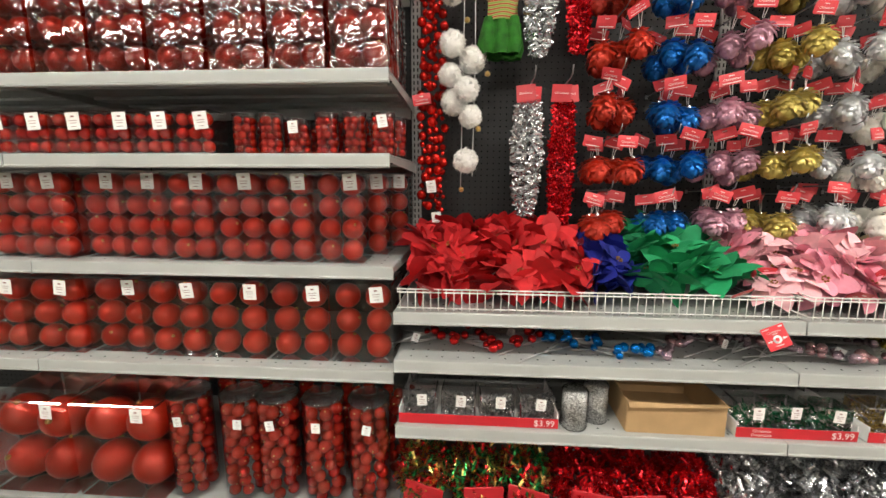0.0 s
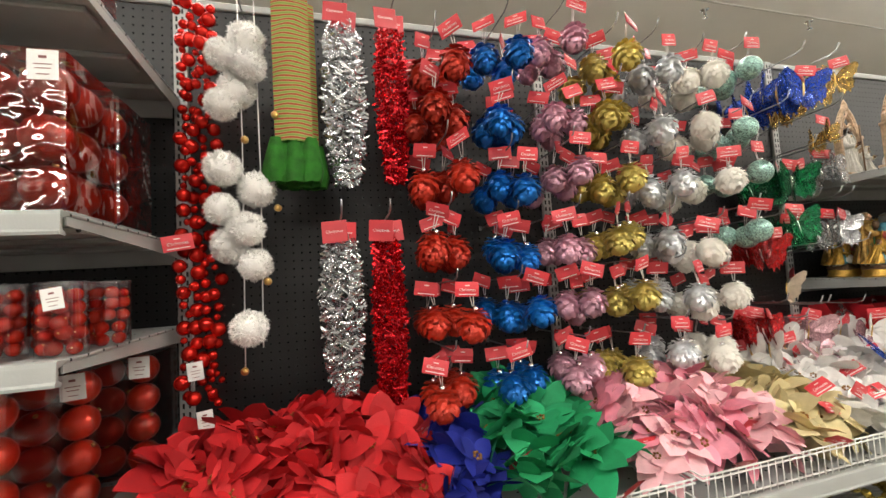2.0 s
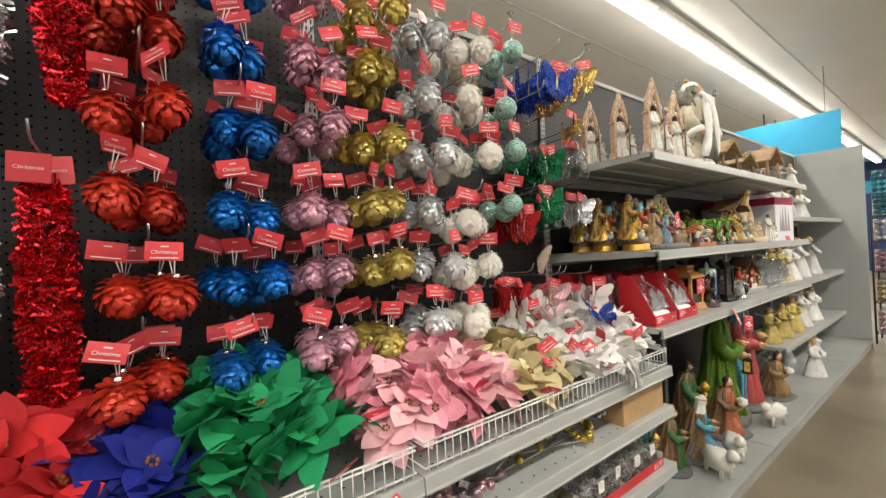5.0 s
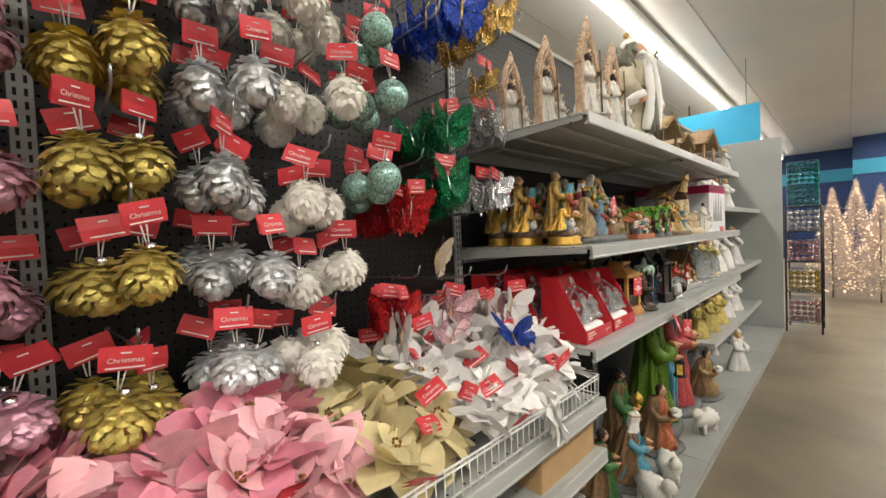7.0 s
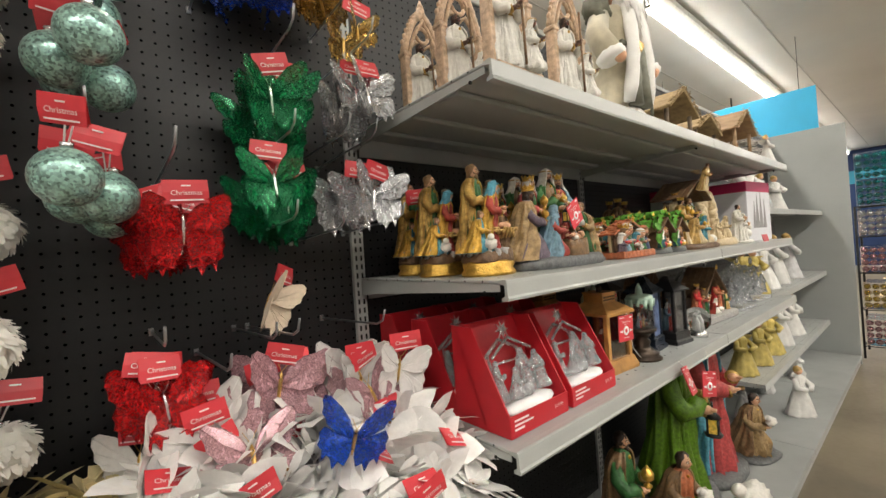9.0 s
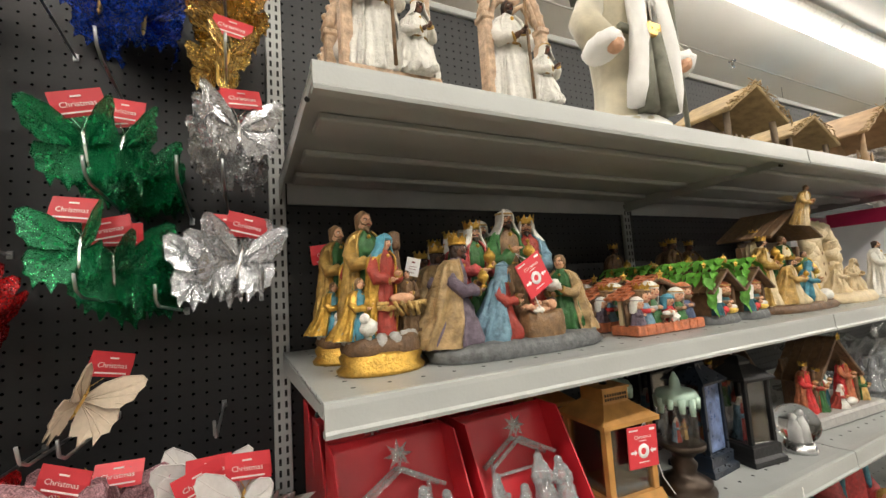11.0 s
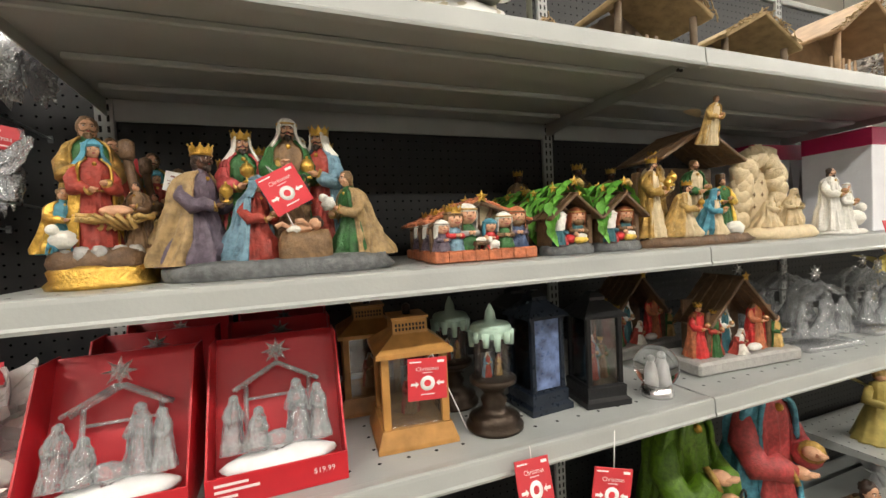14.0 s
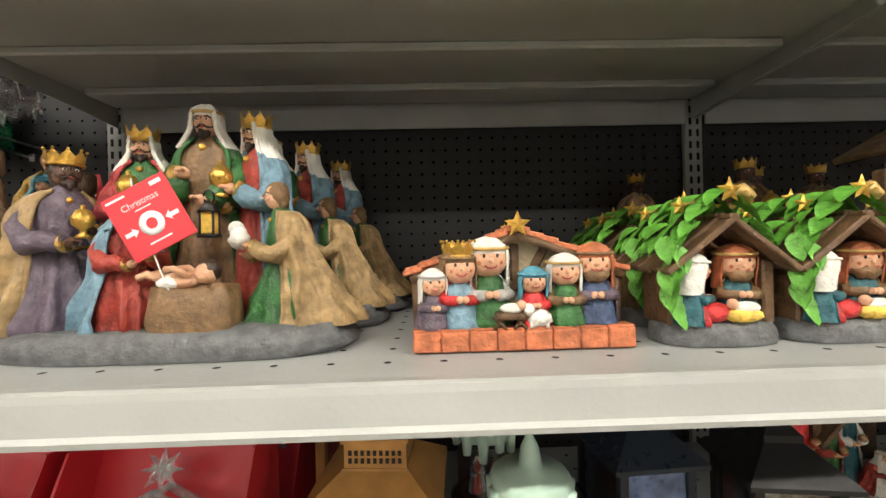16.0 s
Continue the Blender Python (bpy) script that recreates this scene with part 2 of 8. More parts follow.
class B:
    """Gathers vertices, faces, material slots and smoothness for one mesh."""

    def __init__(self):
        self.v, self.f, self.m, self.s = [], [], [], []

    def add(self, vs, fs, mi=0, smooth=True, M=None):
        o = len(self.v)
        self.v += [tuple(M @ Vector(p)) for p in vs] if M is not None else [tuple(p) for p in vs]
        for q in fs:
            self.f.append(tuple(i + o for i in q))
            self.m.append(mi)
            self.s.append(smooth)
        return self

    def box(self, lo, hi, mi=0, bev=0.0, M=None):
        x0, y0, z0 = lo
        x1, y1, z1 = hi
        if bev <= 0:
            vs = [(x, y, z) for x in (x0, x1) for y in (y0, y1) for z in (z0, z1)]
            return self.add(vs, [(0, 1, 3, 2), (4, 6, 7, 5), (0, 4, 5, 1), (2, 3, 7, 6), (0, 2, 6, 4), (1, 5, 7, 3)], mi, False, M)
        c, h = Vector(((x0 + x1) / 2, (y0 + y1) / 2, (z0 + z1) / 2)), Vector(((x1 - x0) / 2, (y1 - y0) / 2, (z1 - z0) / 2))
        bev = min(bev, *(0.45 * a for a in h)) if min(h) > 0 else 0
        vs, idx = [], {}
        for sx in (-1, 1):
            for sy in (-1, 1):
                for sz in (-1, 1):
                    for k in range(3):
                        d = [h[j] - (0 if j == k else bev) for j in range(3)]
                        idx[sx, sy, sz, k] = len(vs)
                        vs.append((c.x + sx * d[0], c.y + sy * d[1], c.z + sz * d[2]))
        fs = []
        P = (-1, 1)
        for s in P:
            for k in range(3):
                ring = [(-1, -1), (1, -1), (1, 1), (-1, 1)]
                q = []
                for a, b2 in ring:
                    t = [0, 0, 0]
                    t[k], t[(k + 1) % 3], t[(k + 2) % 3] = s, a, b2
                    q.append(idx[t[0], t[1], t[2], k])
                fs.append(tuple(q if s > 0 else q[::-1]))
        for k in range(3):
            i, j = (k + 1) % 3, (k + 2) % 3
            for a in P:
                for b2 in P:
                    t0, t1 = [0, 0, 0], [0, 0, 0]
                    t0[k], t1[k] = -1, 1
                    t0[i] = t1[i] = a
                    t0[j] = t1[j] = b2
                    q = [idx[(*t0, i)], idx[(*t1, i)], idx[(*t1, j)], idx[(*t0, j)]]
                    fs.append(tuple(q if a * b2 > 0 else q[::-1]))
        for sx in P:
            for sy in P:
                for sz in P:
                    q = [idx[sx, sy, sz, 0], idx[sx, sy, sz, 1], idx[sx, sy, sz, 2]]
                    fs.append(tuple(q if sx * sy * sz > 0 else q[::-1]))
        return self.add(vs, fs, mi, False, M)

    def lathe(self, prof, seg=16, mi=0, M=None, fold=0.0, waves=9, seed=0.0, sy=1.0, arc=1.0, start=0.0, smooth=True, cap=True):
        vs, fs = [], []
        full = arc >= 0.999
        cols = seg if full else seg + 1
        for j, (r, z) in enumerate(prof):
            for i in range(cols):
                a = start + 2 * math.pi * arc * i / seg
                k = 1.0
                if fold:
                    zz = z / max(prof[-1][1], 0.01)
                    k += fold * (math.sin(waves * a + seed + 2.5 * zz) * 0.5 + math.sin(2.3 * waves * a - 3 * zz + 2 * seed) * 0.22 + noise.noise((3 * math.cos(a) + seed, 3 * math.sin(a), 5 * j / len(prof) + seed)) * 0.9)
                vs.append((r * k * math.cos(a), sy * r * k * math.sin(a), z))
        for j in range(len(prof) - 1):
            for i in range(seg):
                i2 = (i + 1) % cols if full else i + 1
                fs.append((j * cols + i, j * cols + i2, (j + 1) * cols + i2, (j + 1) * cols + i))
        if full and cap:
            fs.append(tuple(range(cols))[::-1])
            fs.append(tuple((len(prof) - 1) * cols + i for i in range(cols)))
        return self.add(vs, fs, mi, smooth, M)

    def ball(self, c, r, mi=0, seg=12, rings=8, s=(1, 1, 1), M=None, rough=0.0, seed=0.0):
        vs, fs = [], []
        for j in range(rings + 1):
            t = math.pi * j / rings
            for i in range(seg):
                a = 2 * math.pi * i / seg
                d = Vector((math.sin(t) * math.cos(a), math.sin(t) * math.sin(a), -math.cos(t)))
                k = r * (1 + (rough * noise.noise(d * 3 + Vector((seed, seed, 0))) if rough else 0))
                vs.append((c[0] + k * d.x * s[0], c[1] + k * d.y * s[1], c[2] + k * d.z * s[2]))
        for j in range(rings):
            for i in range(seg):
                i2 = (i + 1) % seg
                fs.append((j * seg + i, j * seg + i2, (j + 1) * seg + i2, (j + 1) * seg + i))
        return self.add(vs, fs, mi, True, M)

    def tube(self, pts, r, seg=6, mi=0, M=None, closed=False):
        pts = [Vector(p) for p in pts]
        rs = r if isinstance(r, (list, tuple)) else [r] * len(pts)
        vs, fs = [], []
        n = len(pts)
        for k, p in enumerate(pts):
            d = (pts[(k + 1) % n] - pts[k - 1]) if closed else (pts[min(k + 1, n - 1)] - pts[max(k - 1, 0)])
            d = d.normalized() if d.length > 1e-9 else Vector((0, 0, 1))
            u = d.cross(Vector((0, 0, 1)))
            if u.length < 0.05:
                u = d.cross(Vector((0, 1, 0)))
            u.normalize()
            w = d.cross(u)
            for i in range(seg):
                a = 2 * math.pi * i / seg
                vs.append(p + (u * math.cos(a) + w * math.sin(a)) * rs[k])
        for k in range(n if closed else n - 1):
            for i in range(seg):
                i2, k2 = (i + 1) % seg, (k + 1) % n
                fs.append((k * seg + i, k * seg + i2, k2 * seg + i2, k2 * seg + i))
        if not closed:
            fs.append(tuple(range(seg))[::-1])
            fs.append(tuple((n - 1) * seg + i for i in range(seg)))
        return self.add(vs, fs, mi, True, M)

    def prism(self, poly, y0, y1, mi=0, M=None):
        """A flat outline in x, z, thick from y0 to y1."""
        n = len(poly)
        vs = [(x, y0, z) for x, z in poly] + [(x, y1, z) for x, z in poly]
        fs = [tuple(range(n)), tuple(range(2 * n - 1, n - 1, -1))] + [(i, i + n, (i + 1) % n + n, (i + 1) % n) for i in range(n)]
        return self.add(vs, fs, mi, False, M)

    def leaf(self, length, width, mi=0, M=None, bend=0.3, cup=0.25, n=4, point=1.0):
        """A petal along +x with a folded midrib, drooping by bend."""
        vs, fs = [], []
        for k in range(n + 1):
            t = k / n
            w = width * 0.5 * (math.sin(math.pi * min(1, t * 0.93 + 0.07)) ** 0.8) * (1 if t < 0.95 else 0.1)
            z = -bend * length * t * t
            for s in (-1, 0, 1):
                vs.append((length * t, s * w, z + cup * w * abs(s)))
        for k in range(n):
            for s in (0, 1):
                fs.append((k * 3 + s, (k + 1) * 3 + s, (k + 1) * 3 + s + 1, k * 3 + s + 1))
        return self.add(vs, fs, mi, True, M)

    def data(self, name, mats):
        me = bpy.data.meshes.new(name)
        me.from_pydata(self.v, [], self.f)
        for m in mats:
            me.materials.append(m)
        me.polygons.foreach_set("material_index", self.m)
        me.polygons.foreach_set("use_smooth", self.s)
        me.update()
        return me


def part(name, b, mats, parent, label="", M=None):
    ob = new(name, b if isinstance(b, bpy.types.Mesh) else b.data(name, mats if isinstance(mats, (list, tuple)) else [mats]))
    ob.parent = parent
    if M is not None:
        ob.matrix_basis = M
    return tagged(ob, label)


def thing(name, M, label, category, group=""):
    """An empty at a thing's base, to hold its parts."""
    ob = new(name)
    ob.empty_display_size = 0.05
    ob.matrix_basis = M
    return tagged(ob, label, category, group)


def solid(name, b, mats, M, label, category, group="", kind=""):
    """A thing that is one mesh."""
    ob = new(name, b if isinstance(b, bpy.types.Mesh) else b.data(name, mats if isinstance(mats, (list, tuple)) else [mats]))
    ob.matrix_basis = M
    return tagged(ob, label, category, group, kind)


def T(x, y, z, rx=0, ry=0, rz=0, s=1.0):
    return pose(x, y, z, rx, ry, rz) @ Matrix.Scale(s, 4)


R = random.Random(7)

# ---- structure ----
def structure(name, b, mats, label=""):
    return solid(name, b, mats, Matrix.Identity(4), label, "", "", "structure")


X0, X1 = -3.66, 7.32
structure("floor", B().box((-14, -14, -0.1), (20, 14, 0)), FLOOR, "polished tan concrete store floor with scuffs")
structure("ceiling", B().box((-14, -14, CEIL), (20, 14, CEIL + 0.1)), CEILM, "white painted store ceiling")
b = B()
for k in range(-6, 12):
    b.box((-14, k * 1.2 - 0.006, CEIL - 0.006), (20, k * 1.2 + 0.006, CEIL - 0.001))
structure("trim", b, WALLM, "thin ceiling panel joints")
structure("wall_east", B().box((20, -14, 0), (20.2, 14, CEIL)), BLUEW, "dark blue far store wall")
structure("wall_west", B().box((-14.2, -14, 0), (-14, 14, CEIL)), WALLM, "plain painted store wall")
structure("wall_north", B().box((-14, 14, 0), (20, 14.2, CEIL)), WALLM, "plain painted store wall")
structure("wall_south", B().box((-14, -14.2, 0), (20, -14, CEIL)), WALLM, "plain painted store wall")
structure("trim", B().box((19.97, -14, 2.55), (19.998, 14, 2.95)), STRIPE, "light blue band on the far wall")
structure("column_1", B().box((17.6, -4.2, 0), (18.0, -1.25, CEIL - 0.007)), BLUEW, "dark blue boxed column")
structure("trim", B().box((17.57, -4.2, 2.55), (17.598, -1.25, 2.95)), STRIPE, "light blue band on the column")

# pegboard back of the shelving, one sheet a bay, and the uprights between
BAYS = [round((X1 - X0) / W)]
for k in range(BAYS[0]):
    x = X0 + k * W
    structure("wall_pegboard_%d" % (k + 1), B().box((x + 0.002, 0.0, 0.16), (x + W - 0.002, 0.02, 2.28)), PEG, "black pegboard back panel")
structure("wall_back_sheet", B().box((X0, 0.03, 0), (X1, 0.05, 2.27)), PANEL, "grey sheet behind the pegboard")
for k in range(BAYS[0] + 1):
    x = X0 + k * W
    up = thing("upright_post", Matrix.Translation((x, 0, 0)), "grey slotted steel shelving upright", "shelving upright", "shelving uprights")
    part("post", B().box((-0.019, -0.012, 0), (0.019, 0.028, 2.31), 0, 0.002), STEEL, up)
    b = B()
    for j in range(84):
        for s in (-0.008, 0.008):
            b.box((s - 0.0028, -0.0128, 0.17 + j * 0.0254), (s + 0.0028, -0.0119, 0.185 + j * 0.0254))
    tagged(part("slot_strip", b, DARK, up, "dark punched slots"), kind="stuff")
for k in range(BAYS[0]):
    x = X0 + k * W
    solid("top_rail", B().box((x + 0.022, -0.012, 2.281), (x + W - 0.022, 0.03, 2.305), 0, 0.003), SHELF, Matrix.Identity(4), "pale grey steel top rail of the shelving", "rail", "top rails")

# base deck and end panel
for k in range(BAYS[0]):
    x = X0 + k * W
    dk = thing("base_deck", Matrix.Translation((x, 0, 0)), "grey enamelled steel base deck on a kick plate", "base deck", "base decks")
    part("deck", B().box((0.001, -0.605, 0.06), (W - 0.001, -0.014, 0.09), 0, 0.004), DECK, dk)
    part("kick_plate", B().box((0.002, -0.59, 0.0), (W - 0.002, -0.575, 0.06)), STEEL, dk)
structure("wall_end_panel", B().box((X1 + 0.022, -0.60, 0.0), (X1 + 0.047, 0.05, 2.31), 0, 0.003), PANEL, "grey end panel of the shelving")


def shelf(x, z, depth, label="grey enamelled steel shelf with perforated top"):
    """A shelf of one bay: plate with its holes, rolled front lip, brackets."""
    s = thing("shelf", Matrix.Translation((x, 0, z)), label, "shelf", "shelves")
    part("plate", B().box((0.003, -depth + 0.012, -0.006), (W - 0.003, -0.014, 0), 0, 0.0015), SHELF_TOP, s)
    part("pan", B().box((0.006, -depth + 0.03, -0.0088), (W - 0.006, -0.016, -0.0063)), SHELF, s, "plain underside")
    lip = [(-depth + 0.022, 0.0), (-depth + 0.005, 0.002), (-depth + 0.001, 0.0), (-depth, -0.006), (-depth - 0.001, -0.030), (-depth - 0.0035, -0.034), (-depth - 0.002, -0.039), (-depth + 0.014, -0.040), (-depth + 0.014, -0.034), (-depth + 0.006, -0.03), (-depth + 0.006, -0.01), (-depth + 0.022, -0.006)]
    b = B()
    n = len(lip)
    vs = [(0.002, y, q) for y, q in lip] + [(W - 0.002, y, q) for y, q in lip]
    b.add(vs, [(i, (i + 1) % n, (i + 1) % n + n, i + n) for i in range(n)] + [tuple(range(n))[::-1], tuple(range(n, 2 * n))], 0, False)
    part("front_lip", b, SHELF, s)
    part("back_flange", B().box((0.022, -0.019, -0.062), (W - 0.022, -0.0135, -0.009), 0, 0.0015), STEEL, s)
    for yy in (-depth * 0.72, -depth * 0.42, -0.09):
        part("stiffener", B().box((0.03, yy - 0.035, -0.022), (W - 0.03, yy + 0.035, -0.009), 0, 0.004), SHELF, s)
    for xx in (0.0035, W - 0.0065):
        b = B()
        b.prism([(-depth + 0.02, -0.008), (-0.013, -0.008), (-0.013, -0.05), (-0.10, -0.042), (-depth + 0.02, -0.022)], 0, 0.003, 0, Matrix(((0, 1, 0, xx), (1, 0, 0, 0), (0, 0, 1, 0), (0, 0, 0, 1))))
        b.ball((xx, -depth + 0.06, -0.025), 0.004, 1, 8, 5)
        part("bracket", b, [SHELF, DARK], s)
    return s


Z_L = (1.54, 1.30, 0.955, 0.62)
Z_R = (0.82, 0.66, 0.43)
Z_N = (1.705, 1.287, 0.962)
Z_F = (1.485, 0.895, 0.41)
for k in (-2, -1):
    for z, d in zip(Z_L, (0.59, 0.60, 0.57, 0.60)):
        shelf(k * W, z, d)
    shelf(k * W, 1.98, 0.59)
for k in (0, 1):
    for z in Z_R:
        shelf(k * W, z, 0.60)
for k in (2, 3):
    for z in Z_N:
        shelf(k * W, z, 0.572)
for k in (4, 5):
    for z in Z_F:
        shelf(k * W, z, 0.40)

# strip lamps under the ceiling
for y_row in (0.47, -2.5, -5.6, 3.7):
    for k in range(10):
        x = -5 + k * 2.44
        lm = thing("ceiling_lamp", Matrix.Translation((x, y_row, 3.41)), "white fluorescent strip lamp under the ceiling", "ceiling lamp", "ceiling strip lamps")
        part("housing", B().prism([(-0.09, 0.17), (-0.09, 0.12), (-0.03, 0.06), (0.03, 0.06), (0.09, 0.12), (0.09, 0.17)], 0.0, 2.43, 0, Matrix(((0, 1, 0, 0), (1, 0, 0, 0), (0, 0, 1, 0), (0, 0, 0, 1)))), HOUSE, lm)
        for s in (-0.04, 0.04):
            part("tube", B().tube([(0.02, s, 0.04), (2.41, s, 0.04)], 0.016, 10), TUBE, lm, "glowing white tube")

# ---- lettering ----


def lettering(text, size):
    """A mesh of the built-in font, flat, in the plane x, z, facing -y."""
    cu = bpy.data.curves.new("lettering", "FONT")
    cu.body, cu.size, cu.align_x, cu.align_y, cu.resolution_u = text, size, "CENTER", "CENTER", 2
    tmp = bpy.data.objects.new("lettering", cu)
    scene.collection.objects.link(tmp)
    me = bpy.data.meshes.new_from_object(tmp.evaluated_get(bpy.context.evaluated_depsgraph_get()))
    bpy.data.objects.remove(tmp)
    me.transform(Euler((radians(90), 0, 0)).to_matrix().to_4x4())
    me.materials.clear()
    me.materials.append(TAGINK)
    return me


WORD = lettering("Christmas", 0.0115)
PRICE = lettering("$3.99", 0.03)
ORNW = lettering("Christmas\nOrnaments", 0.022)

# ---- red boxed ornaments ----


def ball_mesh(name, r, mats, cap=True, seg=16, ridged=False):
    b = B()
    if ridged:
        prof = [(max(0.0005, r * math.sin(math.pi * j / 14) * (1 + 0.04 * (j % 2))), -r * math.cos(math.pi * j / 14)) for j in range(15)]
        b.lathe(prof, seg, 0)
    else:
        b.ball((0, 0, 0), r, 0, seg, 10)
    if cap:
        b.lathe([(0.12 * r + 0.002, r * 0.97), (0.12 * r + 0.002, r * 1.1), (0.001, r * 1.11)], 8, 1)
    return b.data(name, mats)


BIG = ball_mesh("ornament_ball", 0.5, [REDMATT, GOLDCAP])
SHINY = ball_mesh("ornament_ball", 0.5, [REDSHINE, GOLDCAP])
SATIN = ball_mesh("ornament_ball", 0.5, [REDBALL, GOLDCAP])
RIDGE = ball_mesh("ornament_ball", 0.5, [REDBALL, GOLDCAP], True, 16, True)


def sticker(parent, x, y, z, w, h, tilt=0):
    st = part("price_sticker", B().box((-w / 2, -0.0008, -h / 2), (w / 2, 0, h / 2)), PAPER, parent, "small white price sticker", T(x, y, z, 0, tilt, 0))
    b = B()
    for j, (k, ww) in enumerate(((0.26, 0.26), (0.02, 0.6), (-0.12, 0.5), (-0.32, 0.4))):
        hh = 0.09 if j == 0 else 0.03
        b.box((-ww * w / 2, -0.0012, (k - hh / 2) * h), (ww * w / 2, -0.0009, (k + hh / 2) * h))
    part("print", b, INK, st)


def ornament_box(x, y, z, w, d, h, nx, nz, film, label, group, ny=2, seed=0, tag=True, balls=(BIG,), rz=0.0):
    """A clear box with rows of balls, a card lid and a price sticker."""
    rr = random.Random(seed)
    t = thing("ornament_box", T(x, y, z, 0, 0, rz), label, "ornament box", group)
    part("case", B().box((-w / 2, 0.0, 0.001), (w / 2, d, h), 0, 0.004), film, t, "clear plastic case")
    dx, dz = (w - 0.008) / nx, (h - 0.012) / nz
    dia = min(dx, dz, d / ny) * 0.985
    for j in range(ny):
        for i in range(nx):
            for k in range(nz):
                m = T(-w / 2 + 0.004 + dx * (i + 0.5) + rr.uniform(-1, 1) * 0.002, 0.004 + dia * (j + 0.5), 0.004 + dz * (k + 0.5), rr.uniform(-70, 70), rr.uniform(-60, 60), rr.uniform(0, 360), dia)
                part("ball", rr.choice(balls), None, t, "", m)
    if tag:
        sticker(t, w * 0.28 + rr.uniform(-0.01, 0.01), -0.002, h - 0.034, 0.044, 0.052, rr.uniform(-6, 6))
    return t


def ornament_tube(x, y, z, r, h, nb, bd, label, group, seed=0, tag=True):
    """A clear cylinder packed with small balls."""
    rr = random.Random(seed)
    t = thing("ornament_tube", T(x, y, z), label, "ornament tube", group)
    part("tube", B().lathe([(r, 0.001), (r, h)], 24, 0, cap=False), TUBEP, t, "clear plastic tube")
    part("lid", B().lathe([(r * 1.02, h - 0.006), (r * 1.02, h + 0.001), (r * 0.9, h + 0.0015)], 24), TUBEP, t, "clear plastic lid")
    k = 0
    layers = max(1, int(h / (bd * 0.86)))
    per = max(3, int(2 * math.pi * (r - bd / 2) / (bd * 1.03)))
    for j in range(layers):
        off = rr.random() * 6.28
        for i in range(per):
            a = off + 2 * math.pi * i / per
            if math.sin(a) > 0.55:
                continue
            m = T((r - bd * 0.52) * math.cos(a), (r - bd * 0.52) * math.sin(a), bd * (0.55 + 0.86 * j) + rr.uniform(-0.1, 0.1) * bd, rr.uniform(-90, 90), rr.uniform(-60, 60), 0, bd * rr.uniform(0.88, 1.0))
            part("ball", rr.choice((SATIN, SHINY, SATIN, RIDGE)), None, t, "", m)
    if tag:
        sticker(t, rr.uniform(-0.3, 0.3) * r, -r * 0.99, h * 0.78, 0.03, 0.036, rr.uniform(-15, 15))
    return t


G1 = "boxes of red ornaments on the shelves"
LAB6 = "clear plastic box of large satin red ornament balls"
# top shelf: bagged boxes of six
for k in range(7):
    x = -0.095 - k * 0.185
    ornament_box(x, -0.565, Z_L[0] + 0.001, 0.172, 0.17, 0.285, 2, 3, CRUMPLE, "crumpled clear box of large red ornament balls", G1, 2, 10 + k, True)
    ornament_box(x, -0.38, Z_L[0] + 0.001, 0.172, 0.17, 0.285, 2, 3, CRUMPLE, "crumpled clear box of large red ornament balls", G1, 1, 40 + k, False)
# the shelf over it holds more of them
for k in range(4):
    ornament_box(-0.10 - k * 0.2, -0.56, 1.981, 0.19, 0.17, 0.2, 2, 2, FILM, LAB6, G1, 1, 60 + k)
# second shelf: low boxes, then tubes
for k in range(6):
    ornament_box(-0.62 - k * 0.135, -0.57, Z_L[1] + 0.001, 0.128, 0.09, 0.135, 3, 3, FILM, "low clear box of small red ornament balls", G1, 1, 80 + k, True, (SATIN, SHINY))
for k in range(6):
    for j in range(2):
        ornament_tube(-0.035 - k * 0.088 + (0.02 if j else 0), -0.52 + j * 0.11, Z_L[1] + 0.001, 0.036, 0.125 - (0.02 if k == 3 else 0), 20, 0.026, "small clear tube of assorted red ornaments", "tubes of red ornaments", 100 + k + 10 * j, j == 0 and k % 3 == 0)
# third shelf: tall boxes of eight
for k in range(8):
    dy = 0.0 if k < 4 else 0.02 * (k % 3)
    ornament_box(-0.185 - k * 0.168, -0.535 + dy, Z_L[2] + 0.001, 0.16, 0.155, 0.297, 2, 4, FILM, "tall clear box of satin red ornament balls", G1, 1, 140 + k)
    ornament_box(-0.14 - k * 0.168, -0.37, Z_L[2] + 0.001, 0.16, 0.155, 0.297, 2, 4, FILM, "tall clear box of satin red ornament balls", G1, 1, 160 + k)
ornament_box(-0.09, -0.2, Z_L[2] + 0.001, 0.16, 0.155, 0.297, 2, 4, FILM, "tall clear box of satin red ornament balls", G1, 1, 177)
# fourth shelf: boxes of six large balls
for k in range(8):
    ornament_box(-0.118 - k * 0.218, -0.545 + 0.02 * (k == 4), Z_L[3] + 0.001, 0.212, 0.2, 0.272, 2, 3, FILM, LAB6, G1, 1, 180 + k)
# base deck: boxes of very large balls, then tall tubes
for k in range(2):
    ornament_box(-1.0 - k * 0.34, -0.585, 0.091, 0.32, 0.3, 0.36, 2, 2, FILM, "clear box of very large red ornament balls", G1, 1, 200 + k)
for k in range(5):
    ornament_tube(-0.11 - k * 0.165 + (0.03 if k == 3 else 0), -0.50, 0.091, 0.072, 0.385, 60, 0.045, "tall clear tube of mixed red ornaments", "tubes of red ornaments", 220 + k)
    ornament_tube(-0.03 - k * 0.165, -0.33, 0.091, 0.072, 0.385, 60, 0.045, "tall clear tube of mixed red ornaments", "tubes of red ornaments", 230 + k, False)

# ---- hanging ornaments ----


